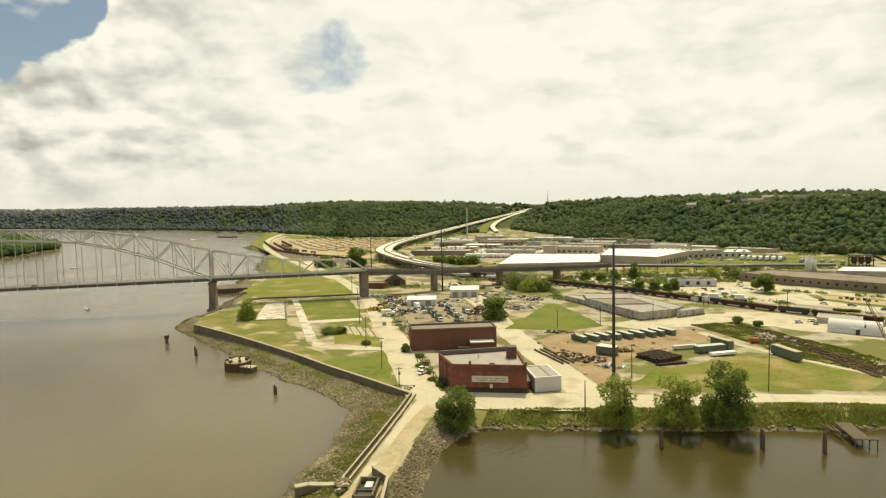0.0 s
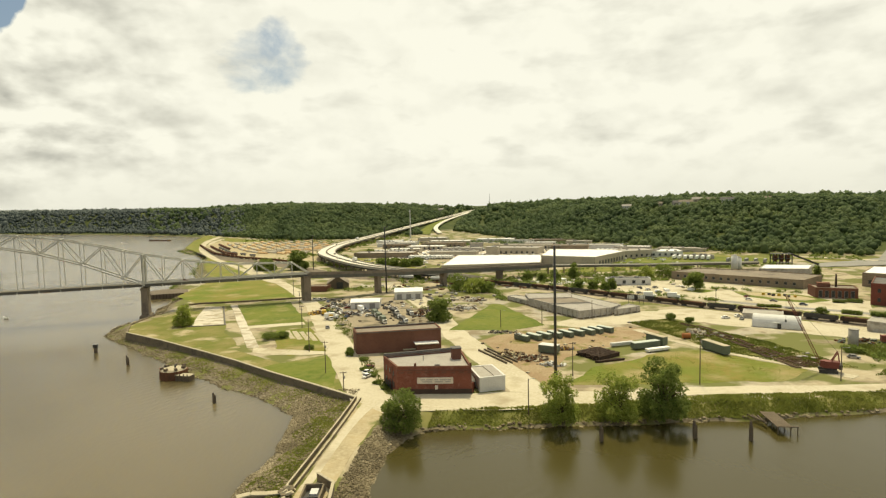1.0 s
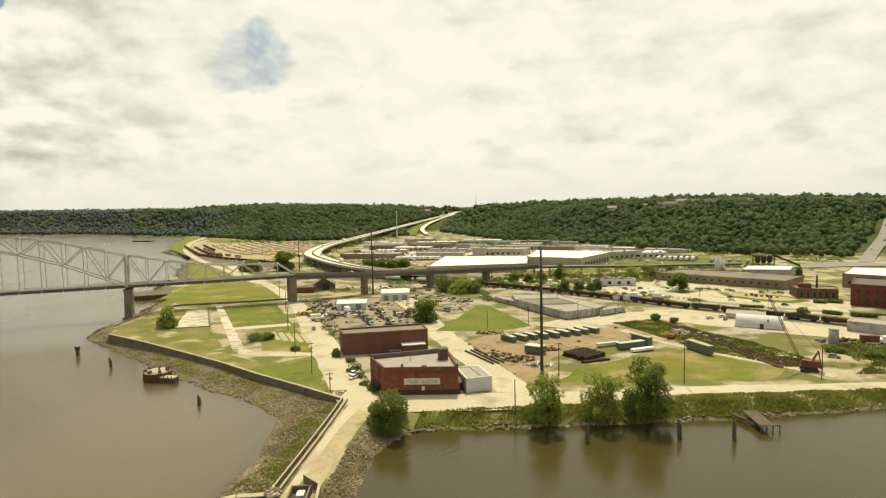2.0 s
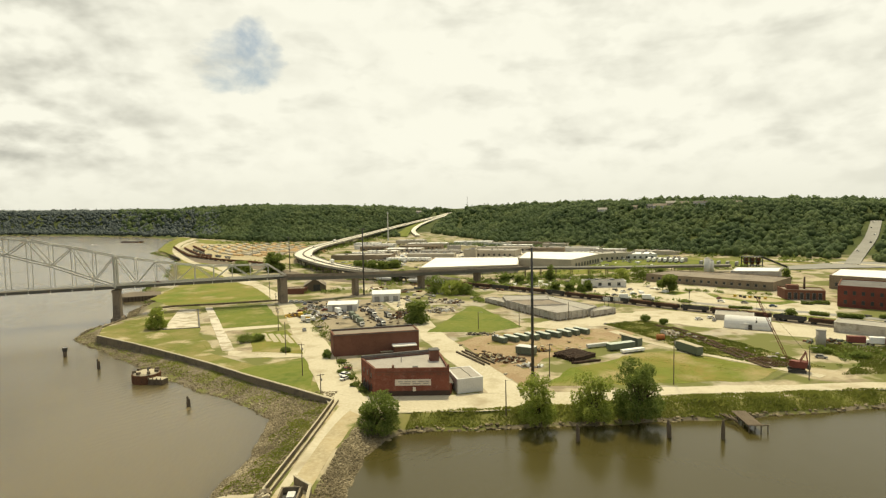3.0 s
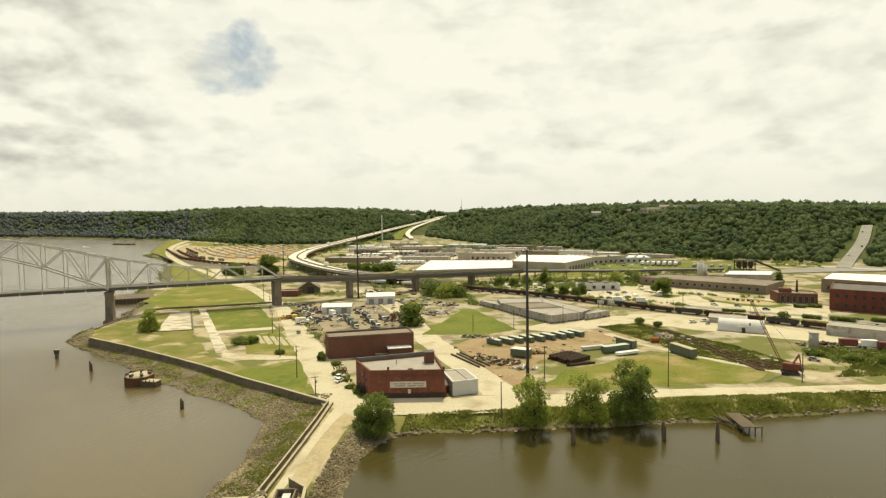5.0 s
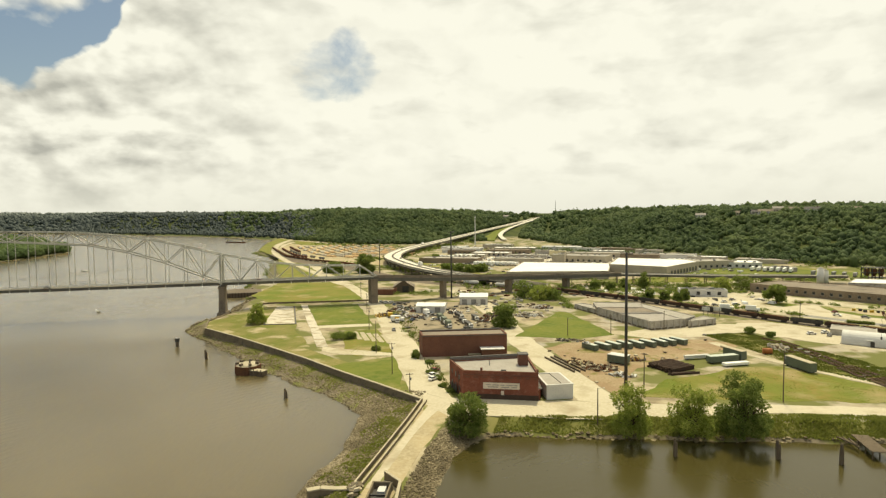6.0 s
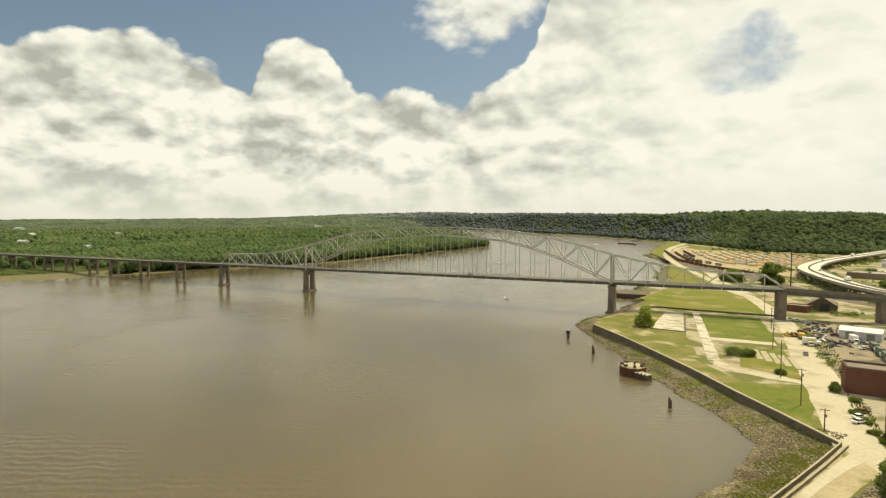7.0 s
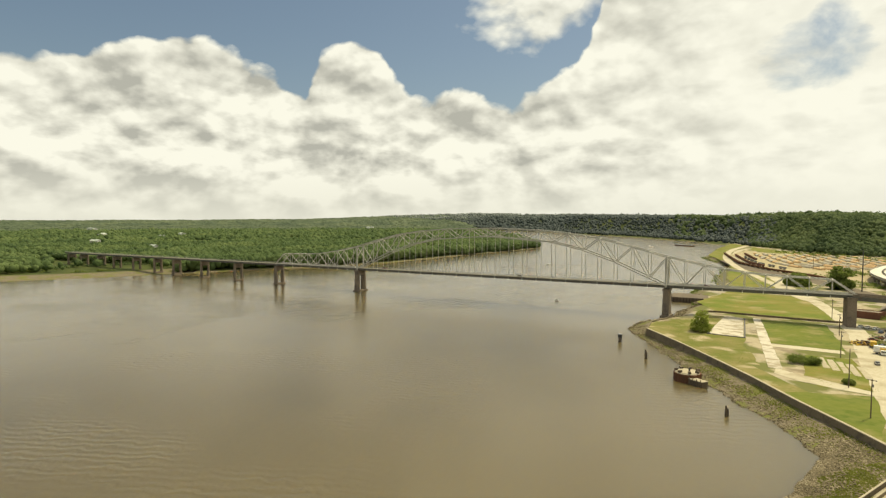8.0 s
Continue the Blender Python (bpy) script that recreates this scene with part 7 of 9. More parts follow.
def weeds(name, n, outline, lo, hi, tall, seed, label, mat):
    r = np.random.RandomState(seed)
    p = np.array(outline, float)
    x, y = r.uniform(p[:, 0].min(), p[:, 0].max(), n), r.uniform(p[:, 1].min(), p[:, 1].max(), n)
    z = ground_z(x, y)
    clump = wave(x, y, 4.0, seed) + 0.6 * wave(x, y, 1.7, seed + 1)
    keep = (inside_distance(x, y, outline) > 0) & (z > lo) & (z < hi) & (clump + r.normal(0, 0.5, n) > -0.75)
    x, y, z, clump = x[keep], y[keep], z[keep], clump[keep]
    k = len(x)
    h = tall * (0.5 + 0.5 * np.clip(clump + 0.4, 0, 1.2)) * r.uniform(0.5, 1.2, k)
    a, lean = r.uniform(0, 6.28, k), r.normal(0, 0.3, (k, 2))
    w = 0.19 * r.uniform(0.6, 1.4, k)
    dx, dy = np.cos(a) * w, np.sin(a) * w
    tx, ty = x + lean[:, 0] * h, y + lean[:, 1] * h
    v = np.stack([np.stack([x - dx, y - dy, z - 0.1], 1), np.stack([x + dx, y + dy, z - 0.1], 1), np.stack([tx + dx * 0.7, ty + dy * 0.7, z + h], 1), np.stack([tx - dx * 0.7, ty - dy * 0.7, z + h * 0.85], 1)], 1).reshape(-1, 3)
    tagged(new(name, many(name, v, np.arange(4 * k).reshape(-1, 4), mat)), label, "weeds", kind="stuff")


weeds("bank_weeds", 190000, [(-16, 171), (150, 186), (220, 200), (220, 214), (146, 196), (72, 191), (40, 184), (-14, 178)], 0.7, 4.1, 0.75, 1, "rank green weeds on the harbour bank", M_WEED)
weeds("bank_weeds", 95000, [(-40, 190), (-58, 180), (-83, 206), (-206, 310), (-190, 298), (-125, 252)], 0.7, 3.0, 0.4, 2, "weeds and grass below the floodwall", M_WEED)
weeds("bank_weeds", 36000, [(-41.6, 187), (-58, 182), (-57, 150), (-60, 112), (-45, 112), (-43.4, 130), (-42, 165)], 1.0, 4.4, 0.35, 6, "weeds among the jetty stones", M_WEED)
weeds("bank_weeds", 60000, [(78, 309), (100, 317), (128, 262), (140, 222), (122, 222), (100, 250), (88, 285)], 0, 5, 0.6, 3, "low weeds among old rails", M_WEED_DARK)
weeds("bank_weeds", 26000, [(140, 212), (220, 214), (226, 232), (186, 250), (160, 258), (150, 246), (158, 228)], 0, 5, 0.9, 7, "rank weeds beside the crane track", M_WEED_DARK)
weeds("bank_weeds", 3000, [(-52, 246), (-48, 232), (-31, 196), (-28, 196), (-36, 212), (-44, 238)], 0, 5, 0.9, 4, "weeds beside the brick warehouses", M_WEED_DARK)
weeds("bank_weeds", 5000, [(-100, 366), (-60, 272), (-54, 276), (-90, 366)], 0, 5, 1.0, 5, "dark weeds along the street edge", M_WEED_DARK)

# short rough grass that breaks up the open fields
weeds("field_grass", 12000, [(32, 203), (72, 205), (106, 206), (122, 220), (106, 238), (92, 250), (76, 246), (60, 234), (44, 226)], 0, 5, 0.17, 11, "rough short grass on the harbour field", M_WEED)
weeds("field_grass", 15000, [(-172, 296), (-196, 318), (-188, 372), (-166, 380), (-150, 330), (-128, 290), (-110, 262), (-120, 256)], 0, 5, 0.16, 12, "rough patchy grass behind the floodwall", M_WEED)
weeds("field_grass", 6000, [(-66, 256), (-82, 246), (-92, 258), (-106, 298), (-90, 306)], 0, 5, 0.15, 13, "rough short grass on the lawn", M_WEED)
weeds("field_grass", 4000, [(-15, 295), (9, 372), (14, 371), (35, 305), (17, 293)], 0, 5, 0.15, 14, "rough short grass on the lawn", M_WEED)


# ---------------------------------------------------------------- scrub along tracks, fences and lots
def scrub(name, line, width, n, size, seed, label, mat=None):
    """Low brush scattered in uneven clumps along a broken line."""
    r = np.random.RandomState(seed)
    p = np.array(line, float)
    L = np.hypot(*np.diff(p, axis=0).T)
    k = r.choice(len(L), n, p=L / L.sum())
    t = r.uniform(0, 1, n)[:, None]
    q = p[k] + (p[k + 1] - p[k]) * t + r.normal(0, width / 2, (n, 2))
    keep = wave(q[:, 0], q[:, 1], 9.0, seed) + 0.5 * wave(q[:, 0], q[:, 1], 3.5, seed + 2) > -0.1
    q = q[keep]
    s = size * r.uniform(0.4, 1.5, len(q))
    pl = np.stack([q[:, 0], q[:, 1], ground_z(q[:, 0], q[:, 1]) + s * 0.35], 1)
    # leaf sprays over an uneven dome, thicker below
    k = 34
    d = r.normal(size=(len(q), k, 3))
    d[:, :, 2] = abs(d[:, :, 2]) * 0.75
    d /= np.linalg.norm(d, axis=2)[:, :, None]
    c = (pl[:, None, :] + d * (s[:, None] * r.uniform(0.35, 1.15, (len(q), k)) * (1 + 0.3 * np.sin(4 * d[:, :, 0] + s[:, None] * 9)))[:, :, None]).reshape(-1, 3)
    a = r.normal(size=c.shape)
    a /= np.linalg.norm(a, axis=1)[:, None]
    b = np.cross(a, r.normal(size=c.shape))
    b /= np.linalg.norm(b, axis=1)[:, None]
    w = np.repeat(s, k)[:, None] * r.uniform(0.14, 0.34, (len(c), 1))
    v = np.stack([c - a * w, c - b * w * 0.7, c + a * w, c + b * w * 0.7], 1).reshape(-1, 3)
    tagged(new(name, many(name, v, np.arange(len(v)).reshape(-1, 4), mat or M_LEAF_DARK)), label, "scrub", kind="stuff")


TRACK = [(-150, 575), (-88, 514), (7, 476), (65, 430), (104, 389), (145, 350), (190, 306), (240, 256)]
scrub("scrub", TRACK, 5, 420, 1.3, 1, "low green scrub beside the railway")
scrub("scrub", [(-70, 490), (-20, 478), (30, 470), (70, 440)], 14, 260, 1.6, 2, "green scrub under the viaduct")
scrub("scrub", [(-20, 436), (12, 420), (16, 385)], 6, 90, 1.6, 3, "green scrub beside the storehouse")
scrub("scrub", [(70, 538), (150, 548), (250, 560)], 16, 240, 1.4, 4, "green scrub beside the trestle")
scrub("scrub", [(-190, 670), (-120, 590), (-40, 560), (60, 545)], 16, 360, 1.6, 5, "green scrub below the highway")
scrub("scrub", [(-205, 900), (-190, 1040), (-150, 1280)], 24, 420, 2.4, 6, "green brush along the highway")
scrub("scrub", [(-120, 870), (-20, 905), (80, 885), (170, 830), (260, 740), (330, 640), (380, 590)], 18, 620, 2.2, 7, "green brush at the foot of the bluff")
scrub("scrub", [(-60, 985), (40, 925), (140, 850), (215, 790)], 26, 500, 3.2, 17, "dense brush below the wooded bluff", M_WOODS)
scrub("scrub", [(-240, 700), (-205, 820), (-215, 980), (-330, 1090), (-470, 1180)], 22, 600, 2.4, 8, "green brush behind the lumber yard")
scrub("scrub", [(150, 232), (175, 245), (210, 245), (260, 240)], 9, 160, 1.5, 9, "dark brush beside the loading shed")
scrub("scrub", [(-10, 505), (30, 486), (70, 470), (110, 478), (160, 470)], 16, 420, 1.7, 18, "green scrub between the railway and the trestle")
scrub("scrub", [(40, 512), (110, 500), (190, 512)], 8, 200, 2.2, 19, "dark brush beside the trestle")
scrub("scrub", [(90, 412), (120, 396), (150, 366)], 5, 160, 1.3, 20, "weedy clumps beside the lot")
scrub("scrub", [(150, 430), (200, 402), (214, 396)], 4, 80, 1.2, 21, "low shrubs in front of the brown storehouse")
scrub("scrub", [(150, 560), (230, 556), (300, 540)], 14, 260, 1.8, 22, "green brush at the edge of the field")
scrub("scrub", [(-99, 372), (-72, 300), (-62, 276)], 3.0, 60, 0.9, 10, "weedy clumps along the street edge")
scrub("scrub", [(-36, 366), (-20, 330), (-24, 318)], 4.0, 70, 1.0, 11, "weedy clumps beside the yard track")
scrub("scrub", [(-110, 440), (-80, 455), (-55, 448)], 9, 90, 1.3, 12, "green scrub below the viaduct")
scrub("scrub", [(-230, 420), (-262, 480), (-310, 615), (-400, 820), (-505, 965)], 6, 420, 1.5, 13, "brush along the river bank")
scrub("scrub", [(-835, 25), (-822, 66)], 10, 90, 1.6, 14, "dark scrub on a sand spit")
scrub("scrub", [(-784, 84), (-792, 128)], 8, 90, 1.5, 15, "dark scrub on a sand spit")
scrub("scrub", [(-850, 10), (-872, 120), (-880, 190)], 16, 160, 2.4, 16, "green brush along the far bank", M_WOODS_FLAT)

# ---------------------------------------------------------------- vehicles, rolling stock and yard clutter


def wheel(parent, x, y, r, w=0.3):
    t = part("wheel", Mesh().tube([(x, y - w / 2, r, r), (x, y + w / 2, r, r)], 10), M_DARK, parent)
    return t


def make_car(paint, label, L=4.5, kind="car"):
    c = thing("car", label, kind, (0, 0, 0))
    b = Mesh()
    prof = [(-0.5, 0.35), (-0.5, 0.85), (-0.42, 0.95), (0.22, 0.95), (0.46, 0.8), (0.5, 0.6), (0.5, 0.35)]
    n = len(prof)
    b.v = [(x * L, -0.88, z) for x, z in prof] + [(x * L, 0.88, z) for x, z in prof]
    b.f = [tuple(range(n)), tuple(range(n, 2 * n))[::-1]] + [(i, n + i, n + (i + 1) % n, (i + 1) % n) for i in range(n)]
    part("body", b, paint, c)
    g = Mesh()
    pr = [(-0.40, 0.93), (-0.30, 1.42), (0.08, 1.45), (0.24, 0.93)]
    g.v = [(x * L, -0.76, z) for x, z in pr] + [(x * L, 0.76, z) for x, z in pr]
    g.f = [(0, 1, 2, 3), (7, 6, 5, 4), (0, 4, 5, 1), (1, 5, 6, 2), (2, 6, 7, 3), (3, 7, 4, 0)]
    part("windows", g, M_GLASS_DARK, c)
    box_part("roof", (-0.11 * L, 0, 1.47), (0.36 * L, 1.46, 0.06), paint, c)
    for x in (-0.31 * L, 0.31 * L):
        for y in (-0.82, 0.82):
            wheel(c, x, y, 0.33)
    return c


def make_truck(paint, label, L=8.0, H=2.7):
    t = thing("box_truck", label, "truck", (0, 0, 0))
    box_part("cargo_box", (-0.9, 0, 1.0 + H / 2), (L - 2.2, 2.4, H), paint, t)
    box_part("cab", (L / 2 - 1.0, 0, 1.35), (2.0, 2.2, 1.7), M_WHITE, t)
    box_part("windscreen", (L / 2 + 0.02, 0, 1.75), (0.08, 1.9, 0.7), M_GLASS_DARK, t)
    box_part("chassis", (0, 0, 0.75), (L - 0.4, 1.1, 0.35), M_DARK, t)
    for x in (-L / 2 + 1.4, L / 2 - 1.3):
        for y in (-1.0, 1.0):
            wheel(t, x, y, 0.5, 0.35)
    return t


def make_gondola(paint, label, L=15.0, load=False, ribs=True):
    g = thing("railway_wagon", label, "railway wagon", (0, 0, 0))
    for y in (-1.45, 1.45):
        box_part("side", (0, y, 2.05), (L, 0.16, 1.9), paint, g)
        for k in range(8 if ribs else 0):
            box_part("rib", (-L / 2 + 0.9 + k * (L - 1.8) / 7, y * 1.07, 2.05), (0.2, 0.12, 1.9), paint, g)
    for x in (-L / 2 + 0.1, L / 2 - 0.1):
        box_part("end", (x, 0, 2.05), (0.16, 2.8, 1.9), paint, g)
    box_part("floor", (0, 0, 1.15), (L, 2.9, 0.2), M_DARK, g)
    if load:
        part("load", Mesh().add([(-L / 2 + 0.3, -1.3, 2.2), (L / 2 - 0.3, -1.3, 2.2), (L / 2 - 0.3, 1.3, 2.2), (-L / 2 + 0.3, 1.3, 2.2), (-L / 2 + 2, 0, 3.2), (L / 2 - 2, 0, 3.2)],
                                [(0, 1, 5, 4), (2, 3, 4, 5), (1, 2, 5), (3, 0, 4)]), M_RUST, g)
    for x in (-L / 2 + 2.2, L / 2 - 2.2):
        box_part("bogie", (x, 0, 0.6), (2.4, 2.0, 0.5), M_DARK, g)
        for dx in (-0.8, 0.8):
            part("wheelset", Mesh().tube([(x + dx, -0.8, 0.45, 0.45), (x + dx, 0.8, 0.45, 0.45)], 8), M_DARK, g)
    return g


def make_tank_wagon(paint, label):
    g = thing("tank_wagon", label, "railway wagon", (0, 0, 0))
    part("tank", Mesh().tube([(-7.2, 0, 2.6, 0.5), (-7.0, 0, 2.6, 1.2), (-6.5, 0, 2.6, 1.5), (6.5, 0, 2.6, 1.5), (7.0, 0, 2.6, 1.2), (7.2, 0, 2.6, 0.5)], 14), paint, g, "", True)
    part("dome", Mesh().tube([(0, 0, 4.0, 0.7), (0, 0, 4.6, 0.7)], 10), paint, g)
    box_part("frame", (0, 0, 1.0), (15, 1.2, 0.3), M_DARK, g)
    for x in (-5, 5):
        box_part("bogie", (x, 0, 0.5), (2.4, 2.0, 0.6), M_DARK, g)
    return g


def make_skip(label, lid):
    """Open-topped roll-off skip with ribs."""
    s = thing("rolloff_skip", label, "skip", (0, 0, 0), group="row of skips")
    L, W, H = 8.4, 2.5, 2.2
    for y in (-W / 2, W / 2):
        box_part("side", (0, y, H / 2 + 0.15), (L, 0.12, H), M_GREEN_BOX, s)
        for k in range(8):
            box_part("rib", (-L / 2 + 0.5 + 1.05 * k, y * 1.06, H / 2 + 0.15), (0.14, 0.12, H), M_GREEN_BOX, s)
    for x in (-L / 2, L / 2):
        box_part("end", (x, 0, H / 2 + 0.15), (0.12, W - 0.1, H), M_GREEN_BOX, s)
    box_part("cover", (0.1, 0, H + 0.2), (L - 0.3, W - 0.05, 0.12), lid, s, label="pale sheet cover")
    box_part("skid", (0, 0, 0.08), (L, 1.2, 0.16), M_DARK, s)
    return s


def spread(maker, places):
    """One thing at the first place, copies at the others: (x, y, turn)."""
    x, y, a = places[0]
    maker.matrix_world = pose(x, y, 4.12, 0, 0, a)
    for x, y, a in places[1:]:
        copy_thing(maker, pose(x, y, 4.12, 0, 0, a))


# parked cars of the yard and the lots
spread(make_car(M_WHITE, "white car parked in the dusty yard"), [(-113.3, 398, 80), (-109.7, 397.8, 82), (-105.8, 397.4, 78), (-91, 364, 20), (-64, 336, 60), (-41.5, 214, 60), (131, 316, 10), (139, 320, 30), (-84, 353, 100),
                                               (120, 420, 30), (168, 372, -40), (60, 880, 10), (-42.5, 219, 55), (-76, 372, 30)])
spread(make_car(M_SIDING_GREY, "grey car parked in the dusty yard"), [(-79.7, 303, 110), (-86, 356, 40), (-72, 340, 10), (-93, 372, 95), (138, 313, 60), (146.5, 235, -35), (128, 430, 30), (180, 366, -40), (110, 405, 15), (-96, 380, 85), (-67, 349, 20)])
spread(make_car(M_RED, "dark red car parked in the dusty yard"), [(-82, 362, 30), (-43, 226, 60), (-97, 360, 15), (172, 384, 40), (-60, 344, 95)])
spread(make_car(M_BLUE, "dark blue car parked in the dusty yard"), [(-76, 333, 75), (-70, 356, 0), (124, 408, 20), (190, 352, -40), (-89, 345, 60), (-101, 388, 90)])
spread(make_truck(M_WHITE, "white box truck parked in the yard"), [(-71, 350, -60), (-84, 328, 20), (126, 384, -20), (183, 254, -15), (112, 388, -15)])
spread(make_truck(M_GREEN_BOX, "green box truck parked in the yard", 9, 2.6), [(-52, 316, -68), (-56, 326, -68), (-60, 336, -66)])
spread(make_truck(M_YELLOW, "yellow-green box truck at the street edge", 6.5, 2.0), [(-84, 327, -70), (-92, 342, 110)])
spread(make_truck(M_RED, "red lorry beside the loading shed", 9, 2.6), [(176, 257, -14), (188, 250, -14)])
spread(make_truck(M_DARK, "dark flat-bed lorry in the yard", 10, 1.4), [(-41, 318, -66), (-46, 330, -66), (-50, 345, -60), (-40, 340, -70)])


def lot_cars(rows, seed):
    """Parked cars in lines: (x, y, dx, dy, count, turn)."""
    r = random.Random(seed)
    paints = (M_WHITE, M_SIDING_GREY, M_RED, M_BLUE, M_DARK, M_SIDING)
    words = ("white", "grey", "dark red", "dark blue", "black", "pale")
    kinds = {}
    for x, y, dx, dy, count, turn in rows:
        for k in range(count):
            if r.random() < 0.15:
                continue
            i = r.randrange(6)
            m = pose(x + dx * k + r.uniform(-0.4, 0.4), y + dy * k + r.uniform(-0.4, 0.4), 4.14, 0, 0, turn + r.uniform(-3, 3) + (180 if r.random() < 0.4 else 0))
            if i not in kinds:
                kinds[i] = make_car(paints[i], words[i] + " car parked in the factory lot")
                kinds[i].matrix_world = m
            else:
                copy_thing(kinds[i], m)


lot_cars([(-30, 872, 3.4, -0.6, 20, 80), (-24, 890, 3.4, -0.6, 20, 80), (90, 760, 3.0, -1.4, 16, 60), (110, 742, 3.0, -1.4, 16, 60), (190, 720, 3.0, -1.4, 12, 60), (-60, 720, 3.2, -0.4, 14, 85), (120, 588, 2.6, -1.6, 10, 50), (-90, 780, 3.2, -0.4, 16, 85), (40, 904, 3.2, -0.7, 22, 76), (100, 896, 3.1, -0.9, 20, 74), (60, 800, 3.1, -0.9, 14, 74), (-70, 832, 3.3, -0.4, 14, 84)], 5)

# the line of dark wagons along the track
LINE = [(-88, 505), (7, 466.5), (43, 438), (65, 418.5), (104, 377.5), (129, 351), (145, 338.5), (190, 295), (240, 245)]


def along(line, start, gap, count):
    """Places at even steps along a broken line: (x, y, turn)."""
    out, pos = [], start
    segs = []
    acc = 0.0
    for a, b in zip(line[:-1], line[1:]):
        L = math.hypot(b[0] - a[0], b[1] - a[1])
        segs.append((acc, L, a, b))
        acc += L
    for k in range(count):
        for s, L, a, b in segs:
            if s <= pos < s + L:
                t = (pos - s) / L
                out.append((a[0] + (b[0] - a[0]) * t, a[1] + (b[1] - a[1]) * t, math.degrees(math.atan2(b[1] - a[1], b[0] - a[0]))))
        pos += gap
    return out


pl = along(LINE, 104, 16.4, 22)
spread(make_gondola(M_WAGON, "dark rusty open railway wagon", 15, True), pl[0::3] + pl[1::3])
spread(make_gondola(M_DARK, "black open railway wagon", 15, False), pl[2::3])
spread(make_tank_wagon(M_SIDING, "pale grey tank wagon under the viaduct"), [(-33, 486, -24), (-16, 478.5, -24), (-62, 503, -24)])
# sidings in the rail yard
SIDE1 = [(-500, 1030), (-440, 925), (-378, 822), (-306, 745), (-246, 700), (-196, 650), (-150, 590)]
spread(make_gondola(M_RUST, "brown open wagon in the rail yard", 15, True, False), along(SIDE1, 10, 17, 28))
spread(make_gondola(M_BRICK_DARK, "red-brown covered wagon in the rail yard", 15, True, False), along([(x + 9, y + 12) for x, y in SIDE1], 60, 17, 14) + along([(x + 22, y + 26) for x, y in SIDE1], 20, 17, 9))
spread(make_gondola(M_SIDING_GREY, "grey open wagon in the rail yard", 15, False, False), along([(x + 15, y + 19) for x, y in SIDE1], 120, 34, 7))

# stacked lumber of the rail yard


def make_stack(mat, label, w, d, h):
    s = thing("lumber_stack", label, "lumber stack", (0, 0, 0), group="lumber stacks")
    m = Mesh().box((0, 0, h * 0.25), (w, d, h * 0.5))
    part("lower_tier", m, mat, s)
    m = Mesh()
    m.v = [(-w / 2 + 0.4, -d / 2 + 0.2, h * 0.5), (w / 2 - 0.4, -d / 2 + 0.2, h * 0.5), (w / 2 - 0.4, d / 2 - 0.2, h * 0.5), (-w / 2 + 0.4, d / 2 - 0.2, h * 0.5),
           (-w / 2 + 1.2, -d / 4, h), (w / 2 - 1.0, -d / 4, h), (w / 2 - 1.0, d / 4, h), (-w / 2 + 1.2, d / 4, h)]
    m.f = [(4, 5, 6, 7), (0, 1, 5, 4), (1, 2, 6, 5), (2, 3, 7, 6), (3, 0, 4, 7)]
    part("upper_tier", m, mat, s)
    return s


rs = random.Random(21)
stack_places = []
for row in range(11):
    line = [(x + 34 + 13 * row, y + 40 + 8 * row) for x, y in SIDE1[:5]]
    for x, y, a in along(line, rs.uniform(0, 14), 24, 14):
        if rs.random() < 0.82 and x < -196 and y > 740:
            stack_places.append((x + rs.uniform(-2, 2), y + rs.uniform(-2, 2), a + rs.uniform(-5, 5)))
spread(make_stack(M_LUMBER, "orange-brown stack of sawn lumber", 24, 5.5, 2.6), stack_places[0::3])
spread(make_stack(M_COPING, "pale stack of sawn lumber", 25, 5.0, 2.2), stack_places[1::3])
spread(make_stack(M_SIDING_TAN, "tan stack of rough timber", 23, 5.5, 2.4), stack_places[2::3])


def make_trailer(mat, label):
    t = thing("box_trailer", label, "trailer", (0, 0, 0), group="parked trailers")
    box_part("body", (0, 0, 2.6), (13, 2.5, 2.9), mat, t)
    box_part("bogie", (-4.6, 0, 0.7), (2.6, 2.2, 1.0), M_DARK, t)
    box_part("landing_leg", (4.2, 0, 0.6), (0.3, 1.8, 1.2), M_DARK, t)
    return t


spread(make_trailer(M_WHITE, "white box trailer parked at the factories"), [(-80 + 4.4 * k, 700 - 0.9 * k, 78) for k in range(12)] + [(30 + 5 * k, 790 - 1.6 * k, 70) for k in range(11)] + [(-140 + 6 * k, 800 - k, 82) for k in range(8)]
       + [(210 + 5 * k, 640 - 2.6 * k, 62) for k in range(7)] + [(150 + 5 * k, 745 - 2.4 * k, 64) for k in range(9)])
spread(make_trailer(M_SIDING_GREY, "grey box trailer parked at the factories"), [(-60 + 9 * k, 780 - 1.6 * k, 78) for k in range(7)] + [(250 + 7 * k, 600 - 4 * k, 60) for k in range(6)] + [(80 + 8 * k, 860 - 2.5 * k, 72) for k in range(7)])

